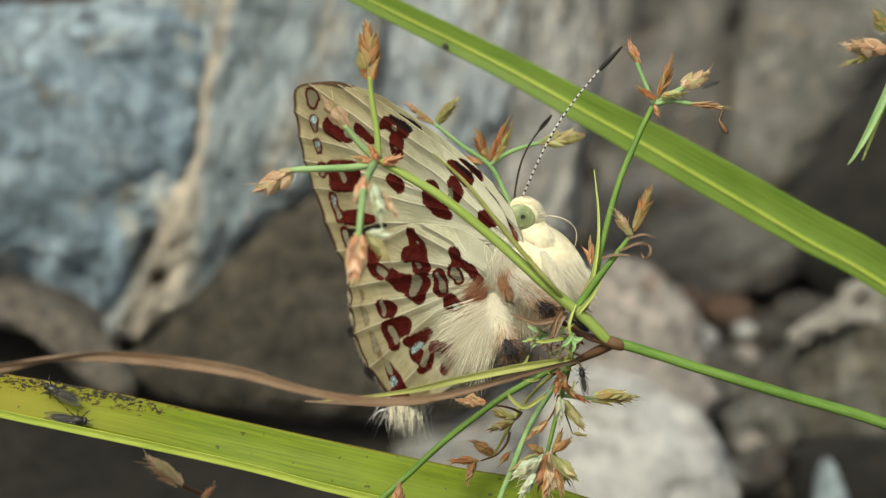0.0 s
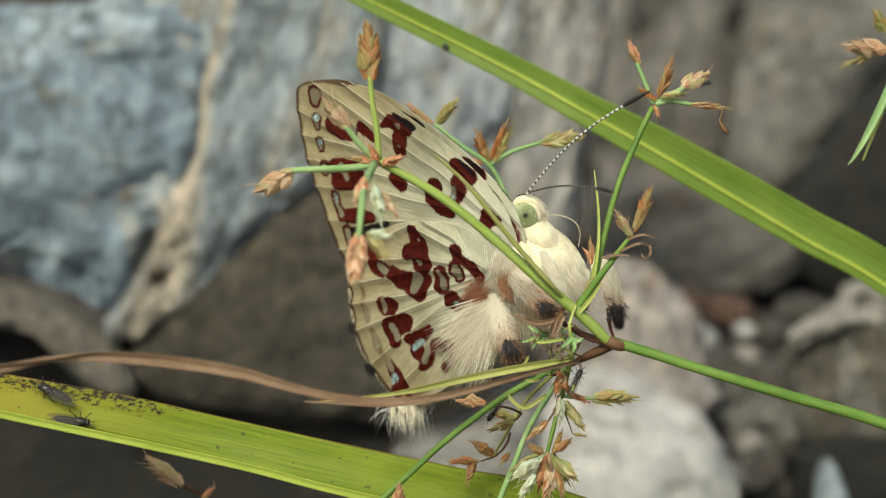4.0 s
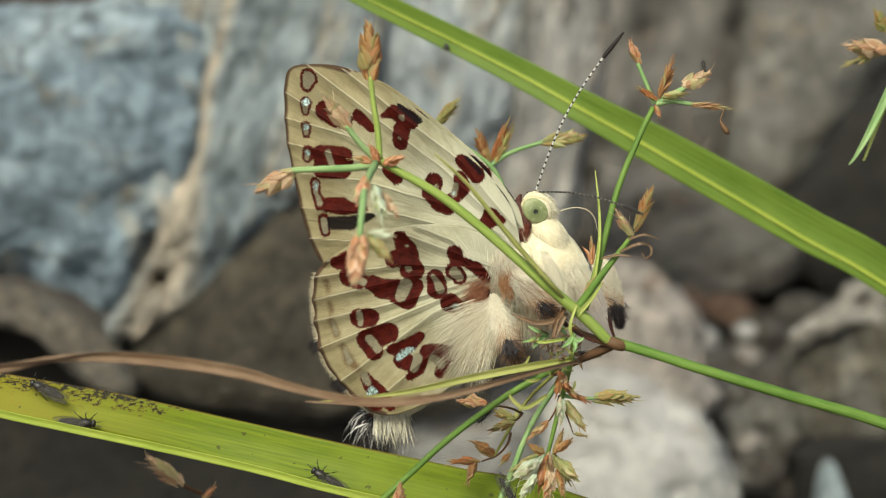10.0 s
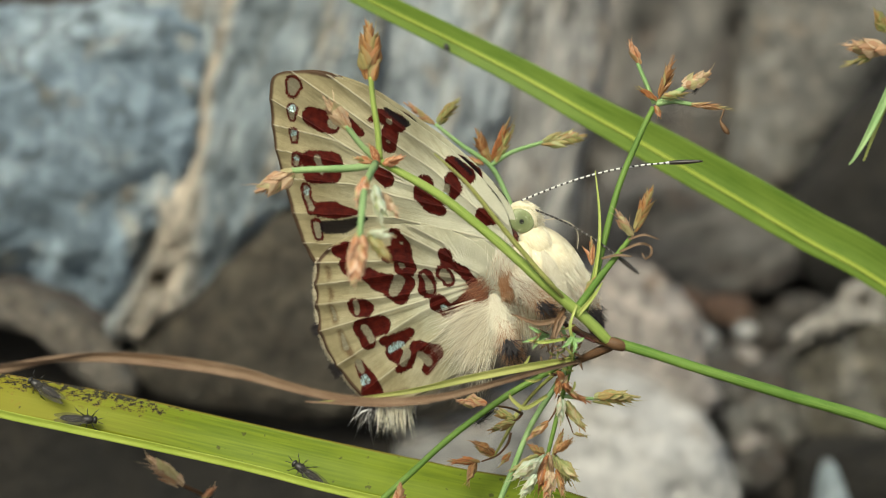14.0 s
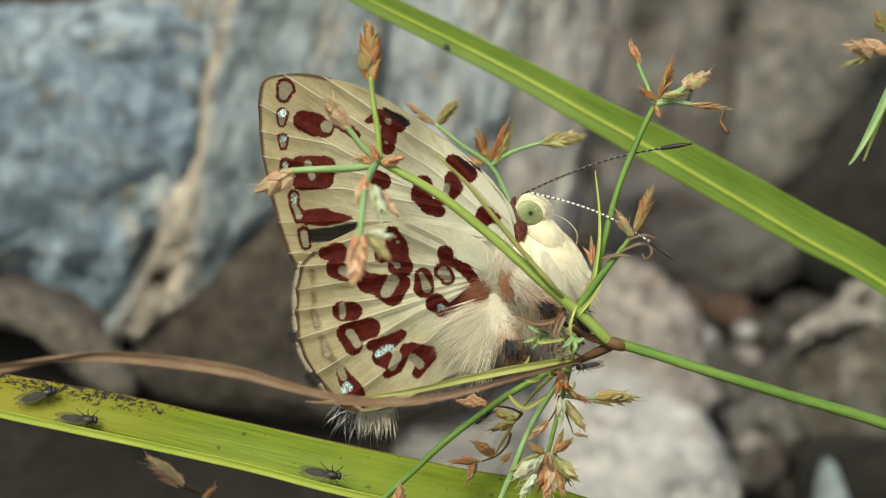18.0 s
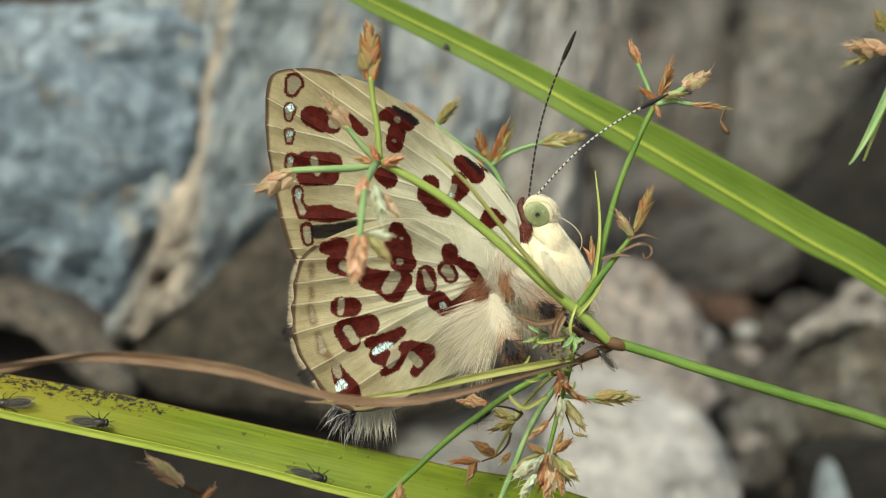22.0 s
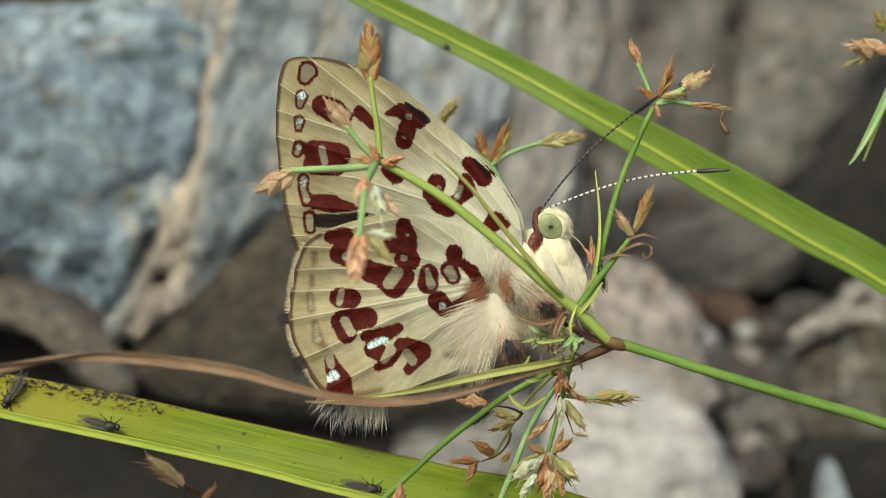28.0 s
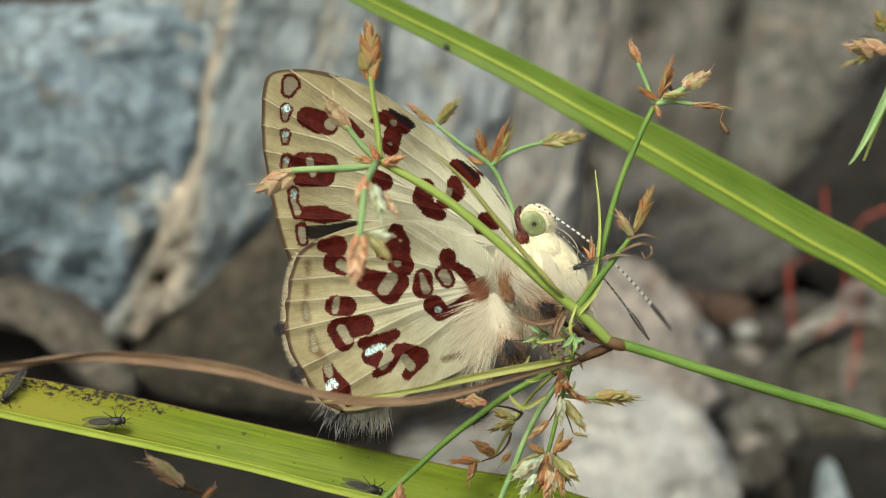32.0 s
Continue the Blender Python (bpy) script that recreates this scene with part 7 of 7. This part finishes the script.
    near = [(0, 1095, 100), (0.5, 1086, 100), (1, 1091, 109), (1.5, 1117, 150), (2, 1180, 238), (2.5, 1163, 334), (3, 1187, 257), (3.5, 1150, 210), (5.5, 1122, 147),
            (6, 1138, 138), (6.5, 1113, 125), (7, 1122, 139), (7.5, 1111, 120), (8, 1105, 100), (8.5, 1130, 125), (9, 1162, 116), (9.5, 1133, 117), (10, 1098, 73),
            (10.5, 1089, 73), (11, 1012, 48), (11.5, 1051, 73), (12, 1117, 169), (12.5, 1207, 246), (13, 1185, 455), (13.5, 1169, 463), (14, 1235, 293), (14.5, 1177, 320),
            (16.5, 1205, 216), (17, 1207, 230), (17.5, 1188, 331), (18, 1163, 458), (18.5, 1183, 433), (19, 1243, 347), (19.5, 1207, 274), (20, 1185, 232), (20.5, 1172, 213),
            (21, 1161, 210), (22, 1161, 188), (23, 1152, 178), (23.5, 1158, 183), (24, 1210, 224), (24.5, 1249, 298), (25, 1254, 469), (25.5, 1271, 469), (27.5, 1271, 290),
            (28, 1277, 310), (28.5, 1282, 428), (29, 1227, 546), (29.3, 1223, 519), (29.6, 1260, 467), (30, 1281, 385), (30.3, 1254, 314), (30.6, 1234, 275), (31, 1236, 263),
            (31.3, 1254, 312), (31.6, 1219, 422), (32, 1185, 590)]
    times = [r[0] for r in eye]
    for ob, tips, root, sign in ((antenna_far, far, (938, 349), -0.5), (antenna_near, near, (953, 346), 0.5)):
        rows = []
        for t, tx, ty in tips:
            ex, ey = np.interp(t, times, [r[1] for r in eye]), np.interp(t, times, [r[2] for r in eye])
            start = q(root[0] + ex - 956, root[1] + ey - 383, -1.3 + sign)
            flat = q(tx, ty, 0) - q(start.x * 1000 * UNIT + 784, 441 - start.y * 1000 * UNIT, 0)
            reach = min(flat.length, 0.0092)
            way = Vector((flat.x, flat.y, math.sqrt(max(0.0093 ** 2 - reach ** 2, 0.0)) * 0.9)).normalized()
            up = Vector((-flat.y, flat.x, 0.0)).normalized()
            if up.y < 0 and flat.x > 0:
                up = -up
            out = way.cross(up).normalized()
            up = out.cross(way)
            rot = Matrix((way, up, out)).transposed().to_4x4()
            rows.append((t, Matrix.Translation(start - FOOT) @ rot))
        walk(ob, rows)

    # abdomen swings with the wings
    swing = ((0, 1), (8, 1), (8.6, 8), (9, 9), (10, 6), (12, 2), (14.5, 0), (17, -1), (24, 0), (28, -6), (30, -4), (32, -4))
    walk(abdomen, [(t, Matrix.Translation(ABDOMEN - FOOT) @ pose(0, 0, 0, a, b, np.interp(t, [r[0] for r in swing], [r[1] for r in swing]))) for t, x, y, z, a, b, c in hind])

    # front leg: reaches out, settles on the stem, is drawn in again
    hip = q(1050, 455, -2.4) - FOOT
    walk(front_leg, [(t, Matrix.Translation(hip + Vector((x, y, z)) * m) @ pose(0, 0, 0, 0, 0, a)) for t, x, y, z, a in
                     ((0, -2.2, -0.6, -1.2, 10), (1.1, -2.2, -0.6, -1.2, 10), (1.5, -0.6, 0.2, -0.6, 40), (2, 0, 0.3, 0, 48), (2.5, -0.2, 0.1, 0, 32), (3, -0.1, 0, 0, 8), (3.5, 0, 0, 0, 0), (5.5, 0, 0, 0, 0), (13.3, 0, 0, 0, 0),
                      (13.8, -0.8, -0.2, -0.4, 5), (14.4, -2.2, -0.6, -1.2, 10), (32, -2.2, -0.6, -1.2, 10))])

    # flies: time, place, depth, heading
    def crawl(ob, rows):
        walk(ob, [(t, PLANE @ Matrix.Translation(q(x, y, w)) @ pose(0, 0, 0, 0, 0, a)) for t, x, y, w, a in rows])
    crawl(flies[0], [(0, 106, 693, -2.1, 155), (3, 97, 693, -2.1, 155), (6, 91, 688, -2.1, 155), (9, 85, 688, -2.1, 155), (12, 72, 684, -2.1, 155), (14, 75, 684, -2.1, 150), (15, 76, 688, -2.1, 95), (16, 78, 692, -2.1, 40), (17, 82, 695, -2.1, 15), (19, 64, 700, -2.1, 15),
                     (19.7, 52, 704, -2.1, 75), (20.4, 40, 708, -2.1, 140), (21, 28, 712, -2.1, 190), (22, 18, 712, -2.1, 184), (22.5, 20, 704, -2.1, 150), (23, 24, 694, -2.1, 120), (25, 26, 698, -2.1, 120), (26.5, 24, 694, -2.1, 180), (28, 22, 698, -2.1, 238), (30, 21, 694, -2.1, 236), (32, 20, 690, -2.1, 236)])
    crawl(flies[1], [(0, 132, 742, -1.85, -8), (3, 136, 744, -1.85, -8), (6, 139, 745, -1.85, -8), (9, 146, 749, -1.85, -6), (12, 143, 741, -1.85, -2), (14, 148, 741, -1.85, -4), (17, 148, 741, -1.85, -4), (19, 150, 741, -1.85, -6), (21, 155, 742, -1.85, -8), (22, 168, 746, -1.85, -4), (23, 175, 745, -1.85, 2), (25, 185, 750, -1.85, -10), (28, 188, 751, -1.85, -14), (30, 195, 752, -1.85, -10), (32, 198, 745, -1.85, 2)])
    crawl(flies[2], [(0, 760, 935, -1.8, 160), (7.6, 760, 930, -1.8, 160), (8.1, 730, 882, -1.8, 155), (8.6, 640, 866, -1.8, 150), (9, 581, 842, -1.8, 145), (10, 575, 843, -1.8, 150), (12, 556, 840, -1.8, 150), (14, 540, 832, -1.8, 145), (15, 545, 834, -1.8, 95), (16, 560, 836, -1.8, 40), (17, 571, 836, -1.8, -10), (18, 579, 838, -1.8, -10), (19, 593, 844, -1.8, -25),
                     (19.5, 584, 832, -1.8, 10), (20, 574, 815, -1.8, 40), (20.5, 562, 830, -1.8, 10), (21, 554, 841, -1.8, -15), (22, 554, 841, -1.8, -15), (24, 573, 839, -1.8, -5), (25, 576, 837, -1.8, -20), (28, 650, 862, -1.8, -10), (30, 647, 861, -1.8, -5), (32, 652, 863, -1.8, -15)])
    crawl(flies[7], [(0, 430, 960, -10.6, 150), (12.5, 430, 960, -10.6, 150), (14, 356, 874, -10.4, 176), (17, 348, 870, -10.4, 180), (21, 344, 867, -10.4, 182), (25, 338, 868, -10.4, 180), (28, 334, 867, -10.4, 180), (30, 328, 864, -10.4, 176), (32, 326, 863, -10.4, 176)])
    crawl(flies[3], [(0, 900, 930, 1.2, 40), (7.6, 900, 930, 1.2, 40), (8.5, 860, 835, 1.2, 150), (9, 872, 842, 1.2, 150), (10, 905, 880, 1.0, 300), (11, 915, 935, 0.6, 300), (32, 915, 935, 0.6, 300)])
    crawl(flies[4], [(0, 880, 640, 0.2, 200), (1, 900, 680, 0.6, 240), (6, 858, 735, 1.0, 230), (13, 856, 738, 1.0, 220), (23, 850, 740, 1.0, 215), (32, 846, 742, 1.0, 215)])
    crawl(flies[5], [(0, 1032, 668, 2.4, 100), (1.4, 1010, 700, 3.4, 240), (2, 980, 772, 3.8, 240), (3, 970, 760, 3.4, 100), (4.5, 1040, 640, 2.6, 60), (12, 1030, 628, 1.2, 200), (18, 1036, 648, 2.4, 190), (19, 1042, 650, 2.4, 195), (21, 1048, 640, 2.4, 150), (22, 1068, 630, 3.6, 130), (23, 1078, 622, 3.8, 110),
                     (25, 1076, 622, 3.8, 100), (28, 1064, 486, 3.0, 100), (29, 1062, 486, 3.2, 175), (29.6, 1060, 488, 3.2, 180), (30.2, 1030, 510, 3.0, 260), (31, 1028, 540, 3.0, 260), (32, 1030, 470, 2.6, 200)])
    crawl(flies[6], [(0, 1262, 150, 0.7, 20), (6, 1245, 148, 0.7, 10), (9, 1246, 120, 0.7, 100), (13, 1238, 128, 0.7, 80), (14, 1236, 150, 0.7, 60), (19, 1218, 166, 0.7, 70), (23, 1212, 164, 0.7, 350), (28, 1206, 158, 0.7, 110), (32, 1186, 158, 0.7, 120)])
    crawl(bee, [(0, 560, -340, 12, 300), (5.0, 640, 40, 10, 300), (5.5, 648, 300, 8, 300), (5.8, 660, 302, 7, 296), (6.1, 657, 302, 6, 292), (6.3, 617, 281, 6, 320), (6.5, 613, 291, 6, 350), (6.7, 606, 312, 6, 350), (7.0, 706, 331, 5, 346), (7.2, 732, 360, 4, 365), (7.4, 815, 389, 4, 392), (7.6, 851, 440, 3, 430), (7.8, 886, 449, 2.6, 455), (8.2, 892, 462, 2.4, 470),
                (8.35, 860, 440, 4, 520), (8.5, 484, 405, 8, 550), (8.8, -150, 400, 12, 550), (9.3, -400, -300, 12, 480), (10.2, 500, -500, 12, 440), (11.0, 1350, -120, 12, 500), (11.4, 1013, 250, 8, 520), (11.6, 755, 202, 6, 535), (11.8, 704, 272, 6, 500), (12.0, 702, 268, 6, 470), (12.2, 698, 244, 6, 450), (12.5, 650, 150, 8, 450), (13.2, 560, -340, 12, 450), (32, 560, -340, 12, 450)])
    crawl(wasp, [(0, 1900, 160, 8, 180), (5.4, 1900, 160, 8, 180), (5.6, 1400, 225, 7, 184), (5.8, 1064, 245, 6, 180), (6.0, 930, 234, 6, 176), (6.1, 902, 232, 6, 176), (6.2, 996, 402, 6, 172), (6.3, 979, 398, 6, 172), (6.4, 770, 360, 6, 158), (6.5, 796, 268, 6, 166), (6.6, 730, 417, 6, 150), (6.8, 819, 502, 6, 140),
                 (7.0, 739, 279, 6, 105), (7.2, 966, 296, 6, 150), (7.4, 1007, 347, 6, 158), (7.6, 1280, 300, 7, 180), (7.8, 1800, 240, 8, 180), (12, 2100, 700, -20, 120), (29.4, 1460, 1200, -60, 110), (29.6, 1420, 960, -60, 110), (29.8, 1382, 775, -60, 110), (30.0, 1325, 612, -60, 100), (30.1, 1480, 540, -56, 40), (30.2, 1760, 480, -20, 20), (32, 1900, 480, -20, 20)])
    crawl(visitor, [(0, 1900, 300, -80, 0), (30.6, 1900, 300, -80, 0), (30.9, 1680, 330, -80, 4), (31.0, 1600, 350, -80, 4), (31.2, 1530, 382, -80, 2), (31.4, 1510, 395, -80, 0), (31.7, 1498, 412, -80, -4), (32, 1488, 438, -80, -8)])


motions()
